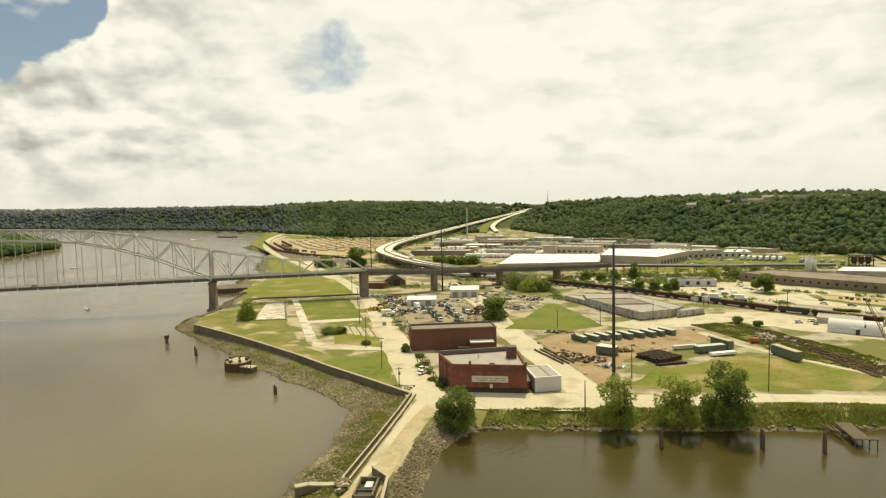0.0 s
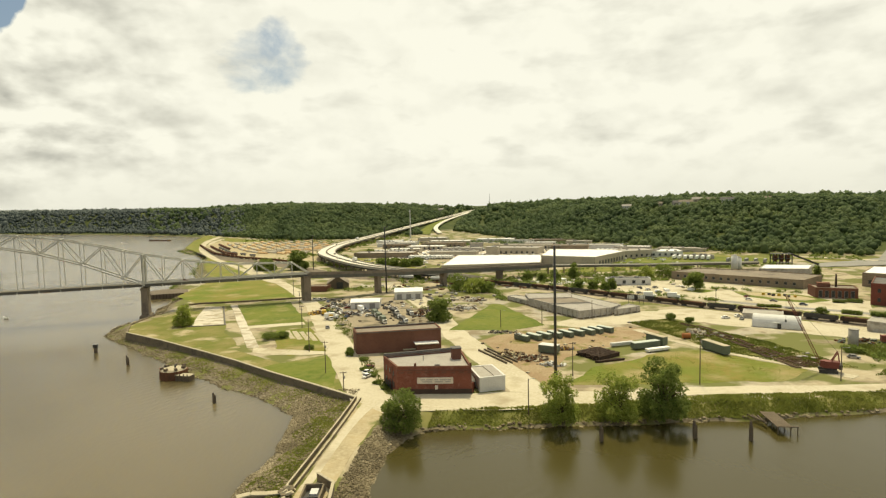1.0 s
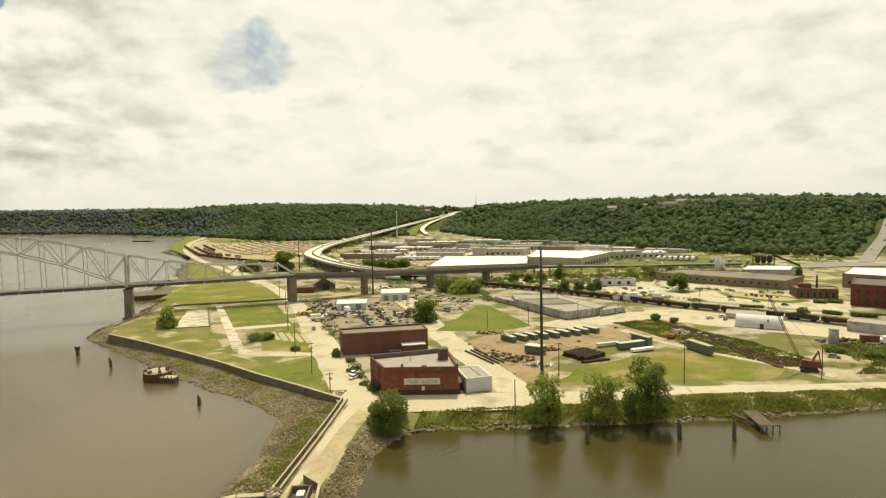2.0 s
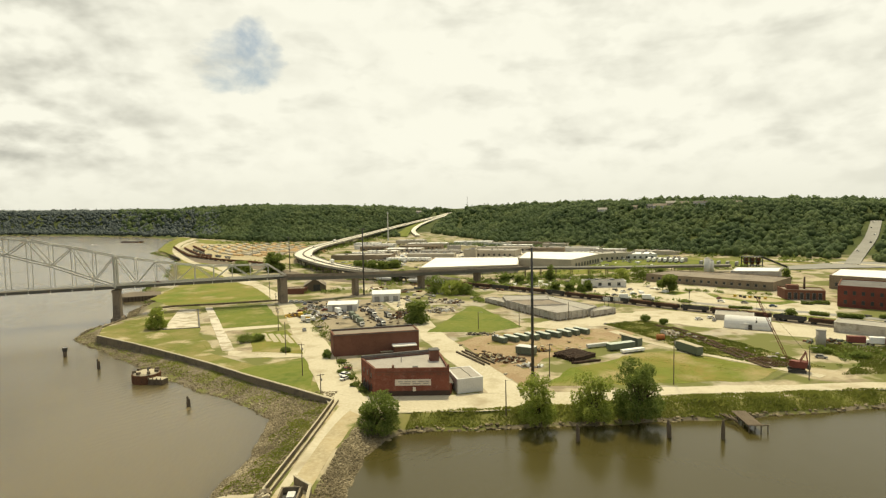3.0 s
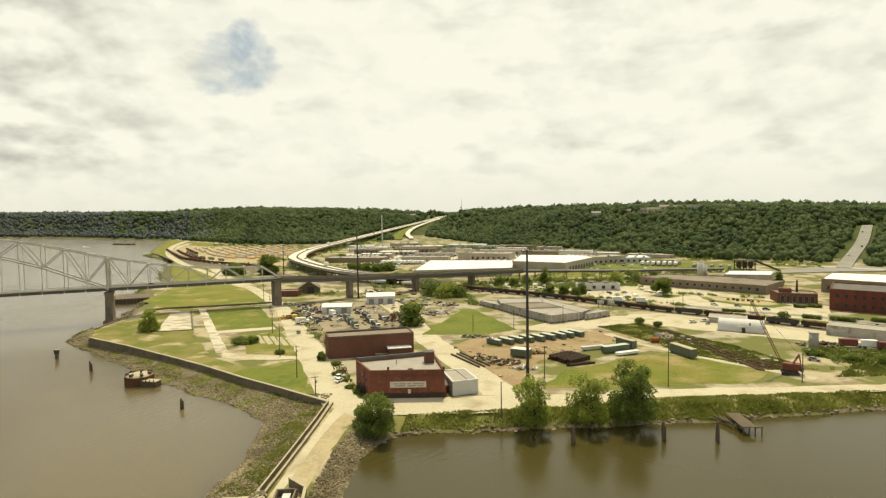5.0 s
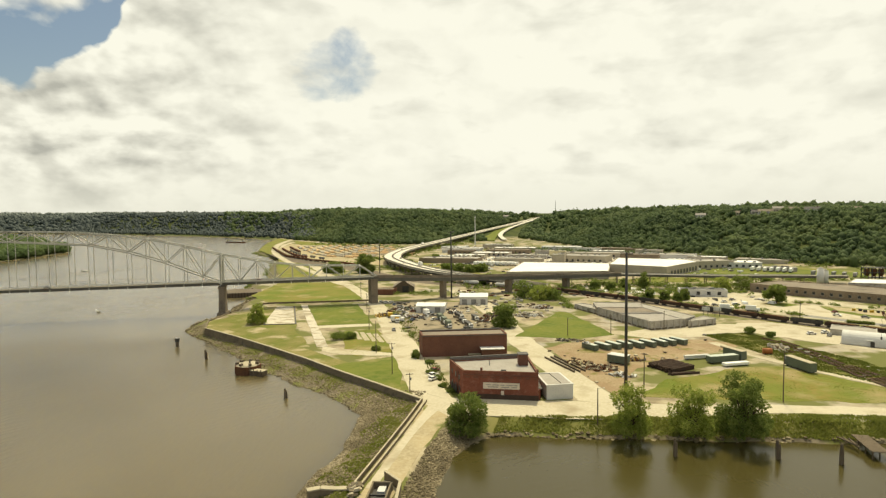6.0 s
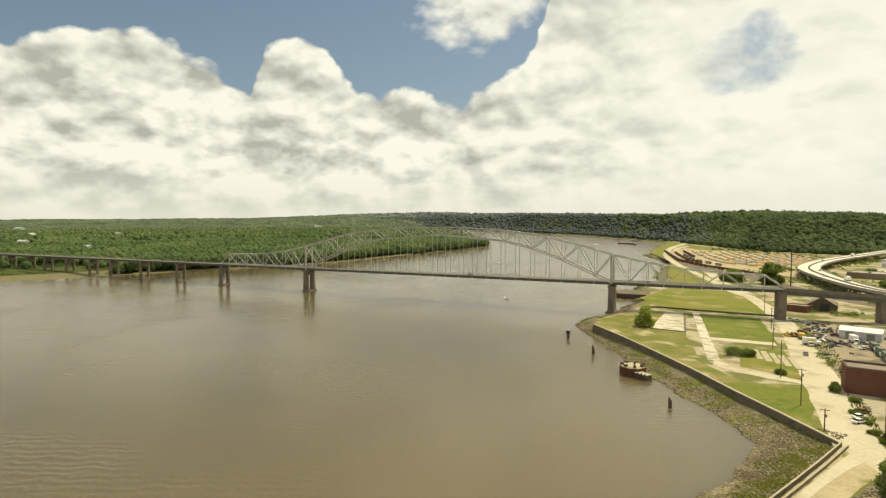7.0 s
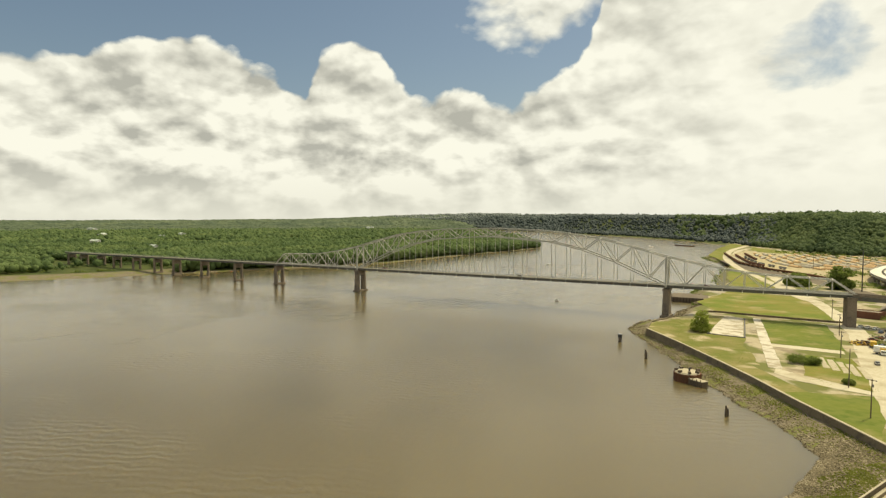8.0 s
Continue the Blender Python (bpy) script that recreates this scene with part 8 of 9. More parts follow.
def heap(name, at, rx, ry, h, n, mats, label, category, seed, size=(0.6, 2.6)):
    """A heap of odd scrap: every bit its own shape, sorted by material."""
    r = random.Random(seed)
    t = thing(name, label, category, at)
    groups = [Mesh() for _ in mats]
    for k in range(n):
        a, q = r.uniform(0, 6.28), math.sqrt(r.random())
        x, y = rx * q * math.cos(a), ry * q * math.sin(a)
        z = h * (1 - q) * r.uniform(0.3, 1.0) + 0.2
        L = r.uniform(*size)
        m = Mesh().box((0, 0, 0), (L, r.uniform(0.15, 0.5) * L, r.uniform(0.1, 0.4) * L))
        w = pose(x, y, z, r.uniform(-40, 40), r.uniform(-40, 40), r.uniform(0, 180))
        groups[k % len(mats)].add([tuple(w @ Vector(p)) for p in m.v], m.f)
    for g, m in zip(groups, mats):
        tagged(part("scrap", g, m, t), kind="stuff")
    return t


pallets = thing("pallet_row", "row of low dark machines on the lot island", "machines", (193, 386, 4.16), -38)
for k in range(7):
    box_part("machine", (-9 + 3.0 * k, 1.6 * math.sin(2.1 * k), 0.7), (1.8, 1.2, 1.4), M_DARK if k % 3 else M_YELLOW, pallets, 20 * k)
# skips in a row, and green sheds and trailers behind them
SKIP_FRONT = [(21.8, 267.6), (27.5, 269.1), (32.4, 271.5), (37.6, 273.1), (43.2, 274.8), (48.5, 277.2), (54.1, 279.3), (58.4, 281.9), (63.4, 283.7)]
spread(make_skip("green roll-off skip with a pale sheet cover", M_GREEN_ROOF), [(x - 0.574 * 4.2 + 1.03, y + 0.819 * 4.2 + 0.72, 125 + 4 * math.sin(3 * x)) for x, y in SKIP_FRONT])
heap("scrap_heap", (18.6, 272.4, 6.55), 1.6, 2.4, 0.4, 26, (M_WHITE, M_DARK), "loose dark and white rubbish heaped on a skip", "rubbish", 31, (0.4, 1.1))


def trailer(at, turn, L, W, H, body, roof, label):
    t = thing("storage_trailer", label, "trailer", at, turn)
    box_part("body", (0, 0, 0.5 + H / 2), (L, W, H), body, t)
    for k in range(int(L / 1.2)):
        for y in (-W / 2 - 0.03, W / 2 + 0.03):
            box_part("rib", (-L / 2 + 0.7 + 1.2 * k, y, 0.5 + H / 2), (0.12, 0.08, H - 0.1), body, t)
    box_part("roof", (0, 0, 0.56 + H), (L + 0.1, W + 0.1, 0.12), roof, t)
    for x in (-L / 2 + 1.2, L / 2 - 1.2):
        box_part("skid", (x, 0, 0.22), (0.6, W * 0.9, 0.5), M_DARK, t)
    return t


trailer((72, 254.5, 4), 22, 13, 3.0, 2.4, M_GREEN_BOX, M_GREEN_ROOF, "green storage trailer with a pale roof")
trailer((79, 262, 4), -62, 10, 2.8, 3.4, M_GREEN_BOX, M_COPING, "tall green storage container in the field")
trailer((75.5, 249, 4), 22, 11, 2.2, 0.9, M_WHITE, M_WHITE, "low white tank trailer in the field")
trailer((98.5, 247, 4), -72, 13.5, 3.0, 3.4, M_GREEN_BOX, M_COPING, "long green ribbed storage container in the weeds")
trailer((30, 248, 4), -30, 8, 4.5, 3.0, M_GREEN_BOX, M_SIDING, "small green yard shed with a pale roof")
trailer((63, 258.5, 4), 20, 11, 1.6, 1.2, M_SIDING, M_SIDING, "low pale trailer in the field")


heap("scrap_heap", (22, 238, 4), 7, 4.5, 1.6, 90, (M_WOOD, M_COPING, M_RUST), "heap of broken timber and pale scrap", "scrap heap", 1)
heap("scrap_heap", (14, 245, 4), 6, 3.5, 1.2, 60, (M_RUST, M_WOOD, M_DIRT), "low heap of rusty scrap", "scrap heap", 2)
heap("scrap_heap", (29, 229, 4), 5, 3, 1.0, 50, (M_SIDING, M_WOOD, M_STEEL), "low heap of pale sheet scrap", "scrap heap", 3)
heap("scrap_heap", (37, 253, 4), 4, 2, 1.0, 40, (M_YELLOW, M_WOOD, M_RUST), "heap of yellow and rusty scrap", "scrap heap", 4)
heap("scrap_heap", (-90, 372, 4), 9, 6, 2.0, 110, (M_RUST, M_DARK, M_SIDING, M_GREEN_BOX), "heap of machine scrap in the yard", "scrap heap", 5)
heap("scrap_heap", (-78, 343, 4), 7, 5, 1.8, 90, (M_DARK, M_RUST, M_SIDING), "heap of vehicle scrap in the yard", "scrap heap", 6)
heap("scrap_heap", (-98, 347, 4), 5, 6, 1.8, 70, (M_RUST, M_YELLOW, M_DARK), "heap of rusty scrap by the street", "scrap heap", 7)
heap("scrap_heap", (-32, 345, 4), 6, 14, 1.6, 120, (M_RUST, M_DARK, M_WOOD), "long row of rusty scrap beside a yard track", "scrap heap", 8)
heap("scrap_heap", (-10, 355, 4), 11, 5, 1.4, 90, (M_SIDING, M_WOOD, M_CONCRETE), "long heap of pale rubble beside the lawn", "scrap heap", 9)
heap("scrap_heap", (-2, 386, 4), 8, 4, 1.6, 70, (M_CONCRETE, M_SIDING, M_RUST), "heap of pale rubble", "scrap heap", 10)
heap("scrap_heap", (12, 288, 4), 7, 2.4, 0.8, 50, (M_WOOD, M_COPING, M_DARK), "low line of timber scrap beside the lawn", "scrap heap", 11)
heap("scrap_heap", (104, 283, 4), 4, 8, 1.2, 60, (M_COPING, M_CONCRETE), "pale rubble among the weeds", "scrap heap", 12)
heap("scrap_heap", (165, 262, 4), 9, 6, 1.6, 80, (M_DARK, M_RUST, M_GREEN_BOX), "dark scrap beside the loading shed", "scrap heap", 13)
heap("scrap_heap", (-55, 361, 4), 5, 4, 2.0, 60, (M_WHITE, M_DARK, M_RUST), "heap of white and dark scrap by the shed", "scrap heap", 14)


def beam_stack(at, turn, n, L, mat, label, layers=2, pitch=0.9, cat="beam stack", name="beam_stack"):
    s = thing(name, label, cat, at, turn)
    r = random.Random(n)
    for k in range(n):
        for q in range(layers):
            box_part("beam", (r.uniform(-0.6, 0.6), (k - n / 2) * pitch, 0.4 + 0.95 * q), (L * r.uniform(0.85, 1.0), 0.55, 0.8), mat, s, r.uniform(-2, 2))
    return s


beam_stack((49, 243, 4), 38, 11, 14, M_WAGON, "stack of dark rusty steel frames in the field", 2, 1.15)
beam_stack((52, 234, 4), 22, 2, 12, M_WAGON, "dark rusty beams lying in the field", 1, 0.9)
beam_stack((9, 243, 4), -62, 3, 26, M_WOOD, "long dark timbers along the yard edge", 1, 2.4)


def track_panel(at, turn, L, seed):
    """Lifted track: two rails across a row of old sleepers, some askew."""
    t = thing("track_panel", "lifted length of old track with grey sleepers in the weeds", "track panel", at, turn, "track panels")
    r = random.Random(seed)
    m = Mesh()
    for k in range(int(L / 1.15)):
        m.box((-L / 2 + 0.5 + 1.15 * k, r.uniform(-0.25, 0.25), 0.22), (0.5, 2.5 * r.uniform(0.8, 1.1), 0.36), r.uniform(-9, 9))
    tagged(part("sleepers", m, M_WOOD if seed % 3 else M_WALL, t, "weathered grey-brown sleepers"), kind="stuff")
    for y in (-0.72, 0.72):
        part("rail", Mesh().bar((-L / 2, y, 0.5), (L / 2, y, 0.5), 0.16, 0.2), M_RUST, t)
    return t


for i, (x, y, a, L) in enumerate(((117.6, 228, -82, 14), (120.6, 229, -76, 14), (123.4, 229.6, -70, 14), (126, 231.5, -67, 13), (114.4, 243, -84, 14), (117.6, 245, -82, 15), (120.6, 246.5, -76, 14),
                                  (113.6, 258, -80, 13), (116.8, 262, -84, 14), (111.6, 273, -72, 14), (114.6, 277, -76, 12), (108.4, 287, -66, 13), (111.6, 292, -70, 12), (104.6, 279, -70, 12), (105.6, 299, -62, 10))):
    track_panel((x, y, 4.06), a, L, i)
tank_o = thing("orange_tank", "small rusty orange tank in the field", "tank", (95, 271, 4))
part("tank", Mesh().tube([(-1.9, 0, 1.4, 0.6), (-1.7, 0, 1.4, 1.3), (1.7, 0, 1.4, 1.3), (1.9, 0, 1.4, 0.6)], 14), M_ORANGE, tank_o, "", True)
for x in (-1.1, 1.1):
    box_part("saddle", (x, 0, 0.3), (0.4, 2.0, 0.7), M_DARK, tank_o)


def build_crane():
    c = thing("crawler_crane", "red crawler crane with a long lattice boom", "crane", (126.5, 217, 4), -25)
    for y in (-2.2, 2.2):
        part("track", Mesh().bar((-2.9, y, 0.6), (2.9, y, 0.6), 0.9, 1.2), M_DARK, c)
    part("turntable", Mesh().tube([(0, 0, 1.1, 1.5), (0, 0, 1.7, 1.5)], 14), M_DARK, c)
    h = box_part("house", (0.8, 0, 2.9), (5.2, 3.0, 2.4), M_RED, c)
    box_part("counterweight", (3.7, 0, 2.3), (1.0, 3.2, 1.6), M_DARK, h)
    box_part("cab", (-1.8, -1.1, 3.2), (1.6, 1.2, 2.2), M_RED, h)
    box_part("cab_window", (-2.62, -1.1, 3.5), (0.06, 1.0, 1.0), M_GLASS_DARK, h)
    for y in (-1.0, 1.0):
        part("gantry", Mesh().bar((1.0, y, 4.1), (2.8, y, 7.6), 0.3), M_RED, c)
        part("gantry", Mesh().bar((2.8, y, 7.6), (3.4, y, 4.0), 0.3), M_RED, c)
    foot, tip = Vector((-2.0, 0, 2.0)), Vector((-13.6, -2.4, 27.6))
    boom = part("boom", Mesh().bar(foot, tip, 0.06), M_RED, c, "red lattice boom")
    d = (tip - foot).normalized()
    s = d.cross(Vector((0, 0, 1))).normalized()
    u = s.cross(d)
    k = 18
    L = (tip - foot).length
    for a, b in ((-1, -1), (1, -1), (1, 1), (-1, 1)):
        part("chord", Mesh().bar(foot + s * a * 0.4 + u * b * 0.4, tip + s * a * 0.3 + u * b * 0.3, 0.11), M_RED, boom)
    lace = Mesh()
    for i in range(k):
        p, q = foot + d * L * i / k, foot + d * L * (i + 1) / k
        for a in (-0.38, 0.38):
            g = 1 if i % 2 else -1
            lace.bar(p + s * a + u * 0.38 * g, q + s * a - u * 0.38 * g, 0.05)
            lace.bar(p + u * a + s * 0.38 * g, q + u * a - s * 0.38 * g, 0.05)
    part("lacing", lace, M_RED, boom)
    part("pendant", Mesh().bar((2.8, 0, 7.6), tip, 0.07), M_DARK, c)
    part("hoist_rope", Mesh().bar(tip, tip - Vector((0, 0, 9)), 0.06), M_DARK, c)
    part("hook_block", Mesh().box(tip - Vector((0, 0, 9.4)), (0.5, 0.4, 0.9)), M_DARK, c)


build_crane()


def build_quonset():
    q = thing("arched_hut", "white arched sheet-metal hut", "hut", (146.5, 294.5, 4), -30)
    m = Mesh()
    n, L, R = 14, 20.5, 5.2
    for i in range(12):
        x = -L / 2 + L * i / 11
        rr = R + (0.07 if i % 2 else 0)
        for k in range(n + 1):
            a = math.pi * k / n
            m.v.append((x, -rr * math.cos(a), 0.3 + rr * 1.08 * math.sin(a)))
    for i in range(11):
        for k in range(n):
            o = i * (n + 1) + k
            m.f.append((o, o + 1, o + n + 2, o + n + 1))
    part("shell", m, M_SIDING, q)
    for x in (-L / 2 + 0.1, L / 2 - 0.1):
        e = Mesh()
        e.v = [(x, -5.1 * math.cos(math.pi * k / n), 0.2 + 5.5 * math.sin(math.pi * k / n)) for k in range(n + 1)]
        e.f = [tuple(range(n + 1))]
        part("end_wall", e, M_SIDING, q)
    box_part("door", (1.5, -5.25, 1.3), (1.6, 0.2, 2.4), M_DARK, q)
    box_part("hood", (0.4, -5.0, 2.9), (3.0, 0.8, 0.2), M_SIDING, q)
    for x in (-L / 2 - 0.5, L / 2 + 0.5):
        box_part("footing", (x * 0.98, 0, 0.1), (0.5, 10, 0.4), M_CONCRETE, q)


build_quonset()
silo = thing("concrete_silo", "plain grey concrete cylinder beside the tracks", "silo", (157, 252.5, 4))
part("shell", Mesh().tube([(0, 0, -0.2, 1.9), (0, 0, 7.6, 1.9)], 18), M_CONCRETE, silo, "", True)
part("rim", Mesh().tube([(0, 0, 7.6, 2.05), (0, 0, 7.9, 2.05)], 18), M_CONCRETE, silo)
for x, y, h, r in ((224, 525, 13, 2.6), (229, 528, 11, 2.2)):
    s = thing("steel_silo", "pale steel silo at the works", "silo", (x, y, 4))
    part("shell", Mesh().tube([(0, 0, -0.2, r), (0, 0, h, r)], 16), M_SIDING, s, "", True)
    part("cone", Mesh().tube([(0, 0, h, r + 0.1), (0, 0, h + 1.6, 0.3)], 16), M_SIDING_GREY, s)
plant = thing("works_plant", "dark steel plant frame with hoppers at the works", "plant", (272, 542, 4))
for x in (-8, -2.7, 2.7, 8):
    for y in (-3, 3):
        part("column", Mesh().bar((x, y, -0.2), (x, y, 13), 0.6), M_DARK, plant)
for z in (4.5, 8.5, 12.8):
    box_part("platform", (0, 0, z), (17.5, 7, 0.4), M_DARK, plant)
for x in (-5.4, 0, 5.4):
    part("hopper", Mesh().tube([(x, 0, 5.4, 0.8), (x, 0, 7.4, 2.2), (x, 0, 11.5, 2.2)], 12), M_RUST, plant)
part("conveyor", Mesh().bar((8, 0, 12.6), (30, -4, 3.0), 1.6), M_DARK, plant)


# ---------------------------------------------------------------- poles and lamps
def utility_pole(x, y, h, label, arms=1, turn=0.0, lamp=False):
    p = thing("utility_pole", label, "pole", (x, y, 4), turn)
    part("shaft", Mesh().tube([(0, 0, -0.8, 0.20), (0, 0, h * 0.6, 0.17), (0, 0, h, 0.13)], 8), M_WOOD, p)
    for k in range(arms):
        z = h - 0.5 - 1.1 * k
        a = box_part("crossarm", (0, 0.12, z), (2.6, 0.14, 0.16), M_WOOD, p)
        for xx in (-1.15, -0.5, 0.5, 1.15):
            part("insulator", Mesh().tube([(xx, 0.12, z + 0.08, 0.05), (xx, 0.12, z + 0.32, 0.07)], 6), M_SIDING, a)
    if lamp:
        part("lamp_arm", Mesh().tube([(0, 0, h - 0.4, 0.05), (0.9, 0, h - 0.1, 0.05), (1.7, 0, h - 0.1, 0.05)], 6), M_STEEL, p)
        box_part("lamp_head", (1.9, 0, h - 0.14), (0.7, 0.3, 0.16), M_STEEL, p)
    else:
        part("transformer", Mesh().tube([(0.35, 0, h - 2.6, 0.26), (0.35, 0, h - 1.7, 0.26)], 10), M_SIDING_GREY, p)
    return p


for x, y, h, a, lamp in ((-59, 220, 12.5, 1, False), (-75, 253, 14.6, 0, True), (-47, 198.5, 6.8, 1, False), (15.2, 176.5, 10.4, 0, True), (76, 203, 17.0, 1, False), (124.5, 206, 12, 0, True), (34.5, 214, 12.5, 1, False),
                         (11.6, 301, 9, 0, True), (33.4, 307, 10, 0, True), (62, 321, 10, 0, True), (142, 357, 11, 1, False), (-94, 305, 12, 1, False), (-112, 360, 12, 1, False), (-135, 420, 12, 1, False),
                         (-280, 802, 22, 1, False), (23, 500, 12, 1, False), (-60, 470, 12, 1, False)):
    utility_pole(x, y, h, "weathered timber utility pole" if not lamp else "timber pole with a street lamp", a, rng.uniform(-30, 30), lamp)
for x, y in ((94, 365), (100.3, 364.5)):
    s = thing("lot_sign", "plain pale sign board on two posts", "sign", (x, y, 4), -30)
    for o in (-1.3, 1.3):
        part("post", Mesh().bar((o, 0, -0.3), (o, 0, 5.4), 0.2), M_DARK, s)
    box_part("board", (0, 0, 4.4), (4.2, 0.2, 2.2), M_SIDING, s)

# houses on the bluff


def house(x, y, turn, w, d, h, wall, roof, label):
    z = float(ground_z(x, y))
    b = gable_building("house", (x, y, z - 0.3), (w, d), h, h + d * 0.32, turn, wall, roof, label, "house")
    for k in range(4):
        f = box_part("window", (-w / 2 + w * (k + 0.5) / 4, -d / 2 - 0.04, h * 0.55), (1.4, 0.12, 1.6), M_GLASS_DARK, b)
    box_part("chimney", (w * 0.25, 0, h + d * 0.32), (0.9, 0.9, 2.2), M_BRICK, b)


for i, (az, d, w, dd, hh) in enumerate(HOUSES):
    wall = (M_SIDING, M_SIDING_TAN, M_SIDING_PALE)[i % 3]
    roof = (M_ROOF, M_ROOF_BROWN, M_ROOF_DARK, M_ROOF_BROWN)[i % 4]
    house(-d * math.sin(radians(az)), d * math.cos(radians(az)), az + 8 * (i % 3), w, dd, hh, wall, roof, ("pale", "tan", "dusty grey")[i % 3] + " house among trees on the bluff")
ant = thing("radio_mast", "thin radio mast on the far ridge", "mast", (48, 2300, float(ground_z(48, 2300))))
part("shaft", Mesh().tube([(0, 0, 0, 1.2), (0, 0, 62, 0.5)], 6), M_SIDING_GREY, ant)


# traffic on the hill road and the highway
def on_way(maker, places):
    first = True
    for way, t, side in places:
        n = len(way) - 1
        i = min(int(t * n), n - 1)
        u = t * n - i
        a, b = Vector(way[i][:3]), Vector(way[i + 1][:3])
        d = (b - a).normalized()
        p = a + (b - a) * u + Vector((-d.y, d.x, 0)) * side
        m = pose(p.x, p.y, p.z + 0.45, 0, -math.degrees(math.asin(d.z)), math.degrees(math.atan2(d.y, d.x)))
        if first:
            maker.matrix_world = m
            first = False
        else:
            copy_thing(maker, m)


hw = [(q[0], q[1], q[2] - 0.4) for q in HWY]
on_way(make_car(M_WHITE, "white car driving on the open road"), [(HILL_WAY, 0.35, 3), (HILL_WAY, 0.62, -3), (HILL_WAY, 0.85, 3), (hw, 0.30, 4), (hw, 0.62, -5)])
on_way(make_car(M_DARK, "black car driving on the open road"), [(HILL_WAY, 0.48, -3), (HILL_WAY, 0.74, 3), (hw, 0.36, -5), (hw, 0.5, 4), (hw, 0.70, 5)])
on_way(make_truck(M_WHITE, "white box truck driving on the highway", 10, 2.9), [(hw, 0.27, -5), (hw, 0.58, 4)])
br = [tuple(on_bridge(s, 0, deck_z(s) - 0.1)) for s in (-100, 0, 132, 264, 368)]
on_way(make_car(M_RED, "dark red car driving on the bridge"), [(br, 0.3, 2), (br, 0.81, -2)])
on_way(make_car(M_SIDING_GREY, "grey car driving on the bridge"), [(br, 0.55, -2), (br, 0.12, 2)])

# ---------------------------------------------------------------- loose bits lying about the yards
CUBE = (np.array([(-1, -1, -1), (1, -1, -1), (1, 1, -1), (-1, 1, -1), (-1, -1, 1), (1, -1, 1), (1, 1, 1), (-1, 1, 1)], float),
        np.array([(3, 2, 1, 0), (4, 5, 6, 7), (0, 1, 5, 4), (1, 2, 6, 5), (2, 3, 7, 6), (3, 0, 4, 7)]))


def litter(outline, n, size, mat, seed, label, flat=(0.2, 0.6)):
    """Boards, sheets and bits lying in uneven drifts inside an outline."""
    r = np.random.RandomState(seed)
    p = np.array(outline, float)
    x, y = r.uniform(p[:, 0].min(), p[:, 0].max(), n), r.uniform(p[:, 1].min(), p[:, 1].max(), n)
    keep = (inside_distance(x, y, outline) > 0) & (wave(x, y, 11.0, seed) + 0.7 * wave(x, y, 4.0, seed + 3) > 0.1)
    x, y = x[keep], y[keep]
    s = size * r.uniform(0.3, 1.3, len(x)) ** 1.6
    v, f = scatter(*CUBE, np.stack([x, y, ground_z(x, y) + 0.12 + s * 0.25], 1), s, seed, 0.35, flat)
    tagged(new("yard_litter", many("yard_litter", v, f, mat)), label, "litter", kind="stuff")


YARD_A = [(-108, 404), (-97, 368), (-63, 278), (-50, 276), (-24, 322), (-44, 372), (-58, 408)]
YARD_B = [(-36, 368), (-20, 322), (8, 380), (20, 400), (0, 424), (-40, 430), (-60, 420)]
YARD_C = [(-60, 432), (0, 440), (60, 425), (40, 470), (-30, 500), (-80, 470)]
YARD_D = [(24, 200), (36, 240), (62, 262), (95, 292), (60, 300), (20, 290), (0, 271)]
YARD_E = [(78, 309), (100, 317), (128, 262), (140, 222), (122, 222), (100, 250), (88, 285)]
YARD_F = [(140, 330), (240, 250), (270, 280), (215, 330), (180, 350)]
YARD_G = [(-150, 640), (-60, 600), (80, 590), (200, 600), (230, 690), (60, 690), (-110, 700), (-150, 760)]
YARD_K = [(10, 492), (70, 446), (110, 420), (150, 400), (170, 420), (120, 500), (60, 512)]
YARD_J = [(-150, 900), (-20, 880), (120, 850), (200, 800), (230, 830), (150, 890), (20, 960), (-60, 1050), (-160, 1100)]
YARD_H = [(-110, 700), (60, 690), (140, 720), (230, 700), (250, 760), (150, 850), (60, 890), (-100, 900)]
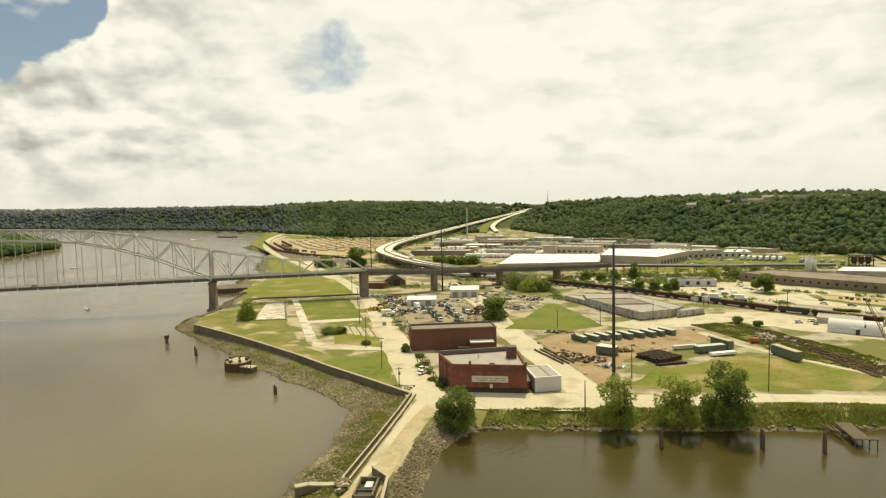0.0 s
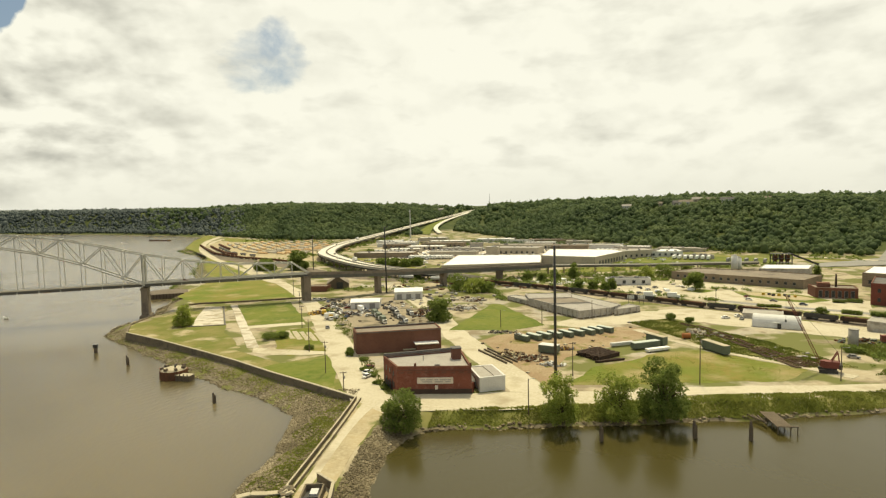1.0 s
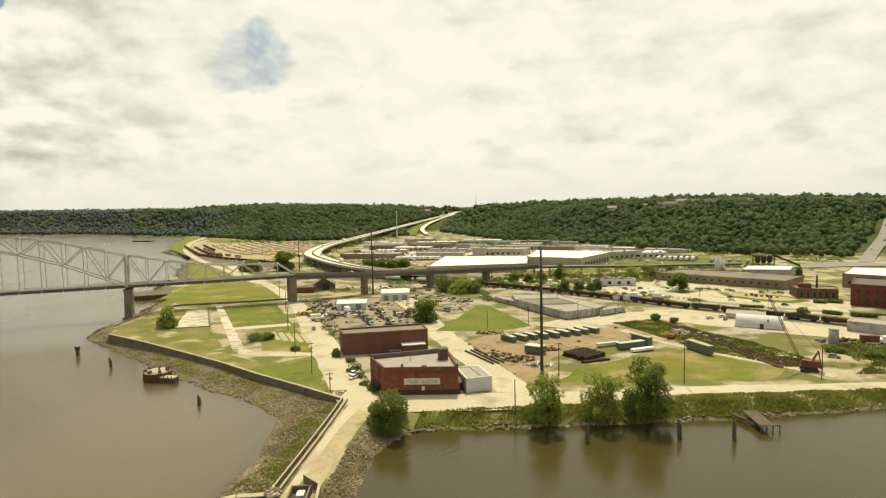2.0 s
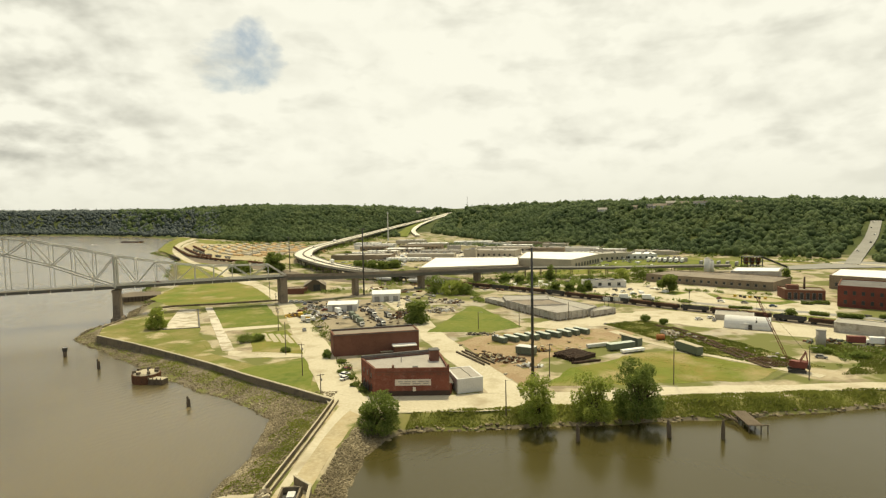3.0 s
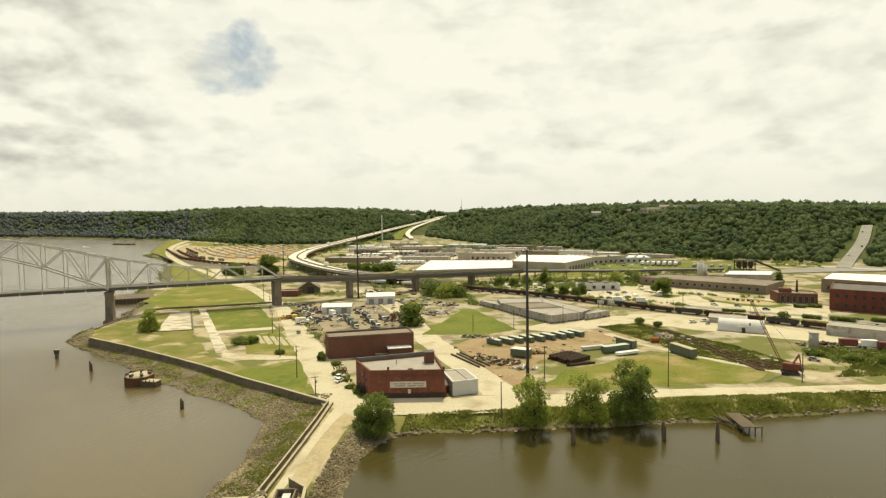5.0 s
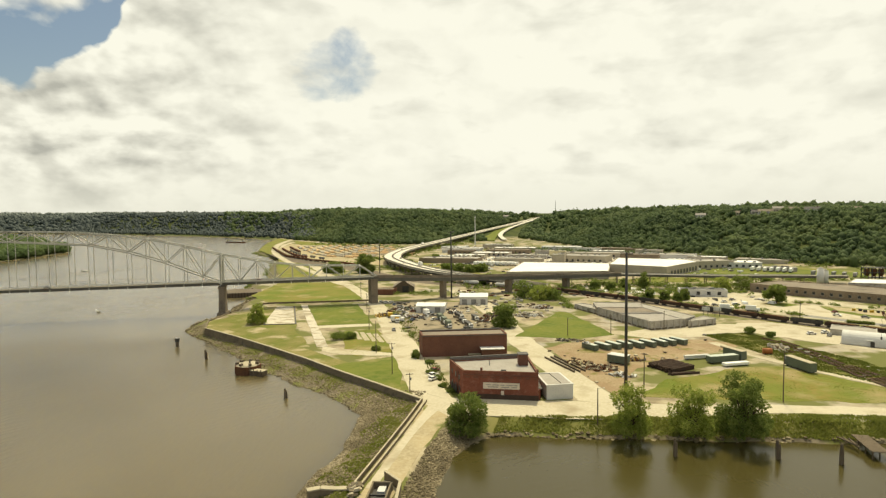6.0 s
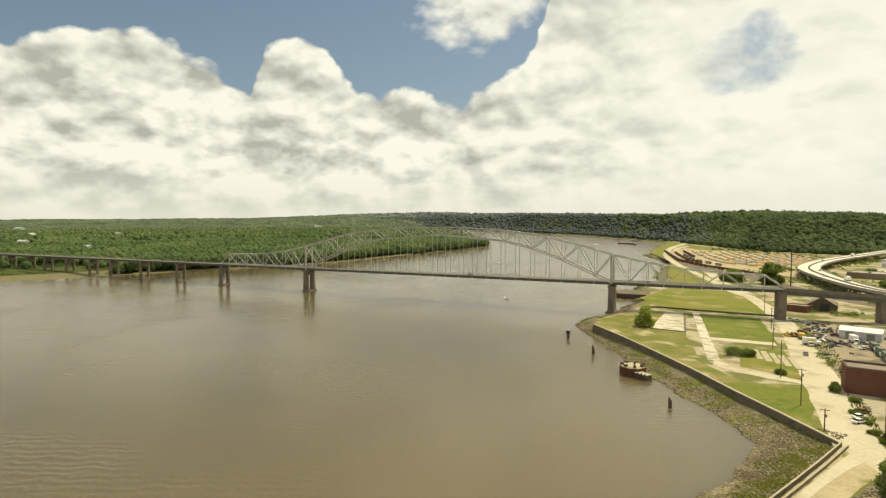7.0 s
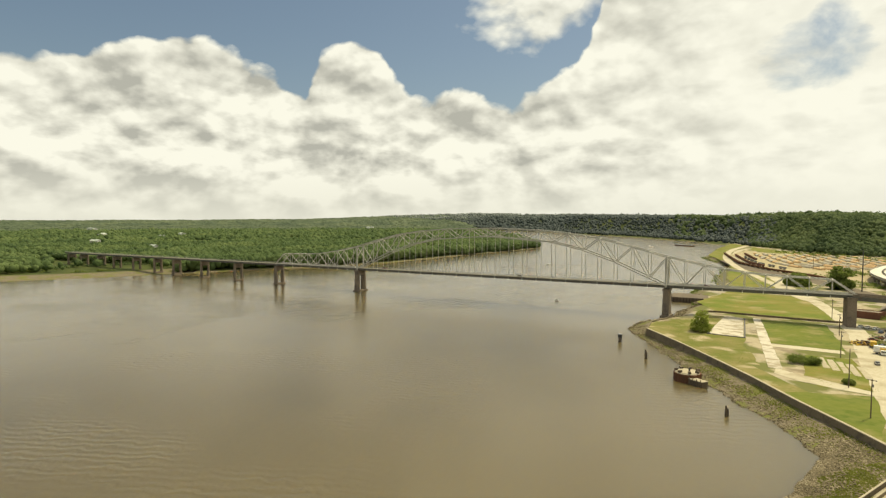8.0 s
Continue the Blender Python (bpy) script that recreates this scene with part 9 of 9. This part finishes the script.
for i, (yard, n, size, mat, label) in enumerate((
        (YARD_A, 300, 0.75, M_WOOD, "brown bits strewn over the vehicle yard"), (YARD_A, 260, 0.7, M_SIDING, "pale bits strewn over the vehicle yard"), (YARD_A, 300, 0.9, M_DARK, "dark machine bits strewn over the vehicle yard"),
        (YARD_B, 260, 0.8, M_SIDING_GREY, "grey bits strewn beside the track"), (YARD_B, 300, 0.8, M_CONCRETE, "pale rubble strewn beside the track"), (YARD_B, 220, 0.9, M_WOOD, "dark boards strewn beside the track"),
        (YARD_C, 360, 1.0, M_RUST, "rusty bits strewn under the viaduct"), (YARD_C, 200, 0.9, M_SIDING_GREY, "grey bits strewn under the viaduct"),
        (YARD_D, 160, 0.5, M_WOOD, "broken boards strewn over the scrap yard"), (YARD_D, 160, 0.5, M_COPING, "pale rubble strewn over the scrap yard"), (YARD_E, 260, 0.6, M_CONCRETE, "pale rubble strewn among weeds"),
        (YARD_F, 300, 0.8, M_DARK, "dark bits strewn beside the rails"), (YARD_G, 420, 1.5, M_SIDING_GREY, "grey stacks strewn about the works"), (YARD_G, 320, 1.4, M_ROOF_DARK, "dark stacks strewn about the works"),
        (YARD_H, 700, 1.5, M_ROOF_DARK, "dark stacks standing about the factory lot"), (YARD_H, 700, 1.6, M_WHITE, "white stacks standing about the factory lot"), (YARD_H, 500, 1.7, M_SIDING_TAN, "tan stacks standing about the factory lot"),
        (YARD_J, 460, 1.7, M_WHITE, "white stacks at the bluff foot"), (YARD_J, 460, 1.5, M_ROOF_DARK, "dark stacks at the bluff foot"), (YARD_J, 300, 1.8, M_WALL_BROWN, "brown stacks at the bluff foot"), (YARD_G, 300, 1.5, M_WHITE, "white stacks strewn about the works"),
        (YARD_K, 200, 1.2, M_WHITE, "pale crates strewn between railway and trestle"), (YARD_K, 240, 1.2, M_DARK, "dark bits strewn between railway and trestle"), (YARD_K, 160, 1.3, M_CONCRETE, "pale rubble between railway and trestle"))):
    litter(yard, n, size, mat, 200 + i, label)
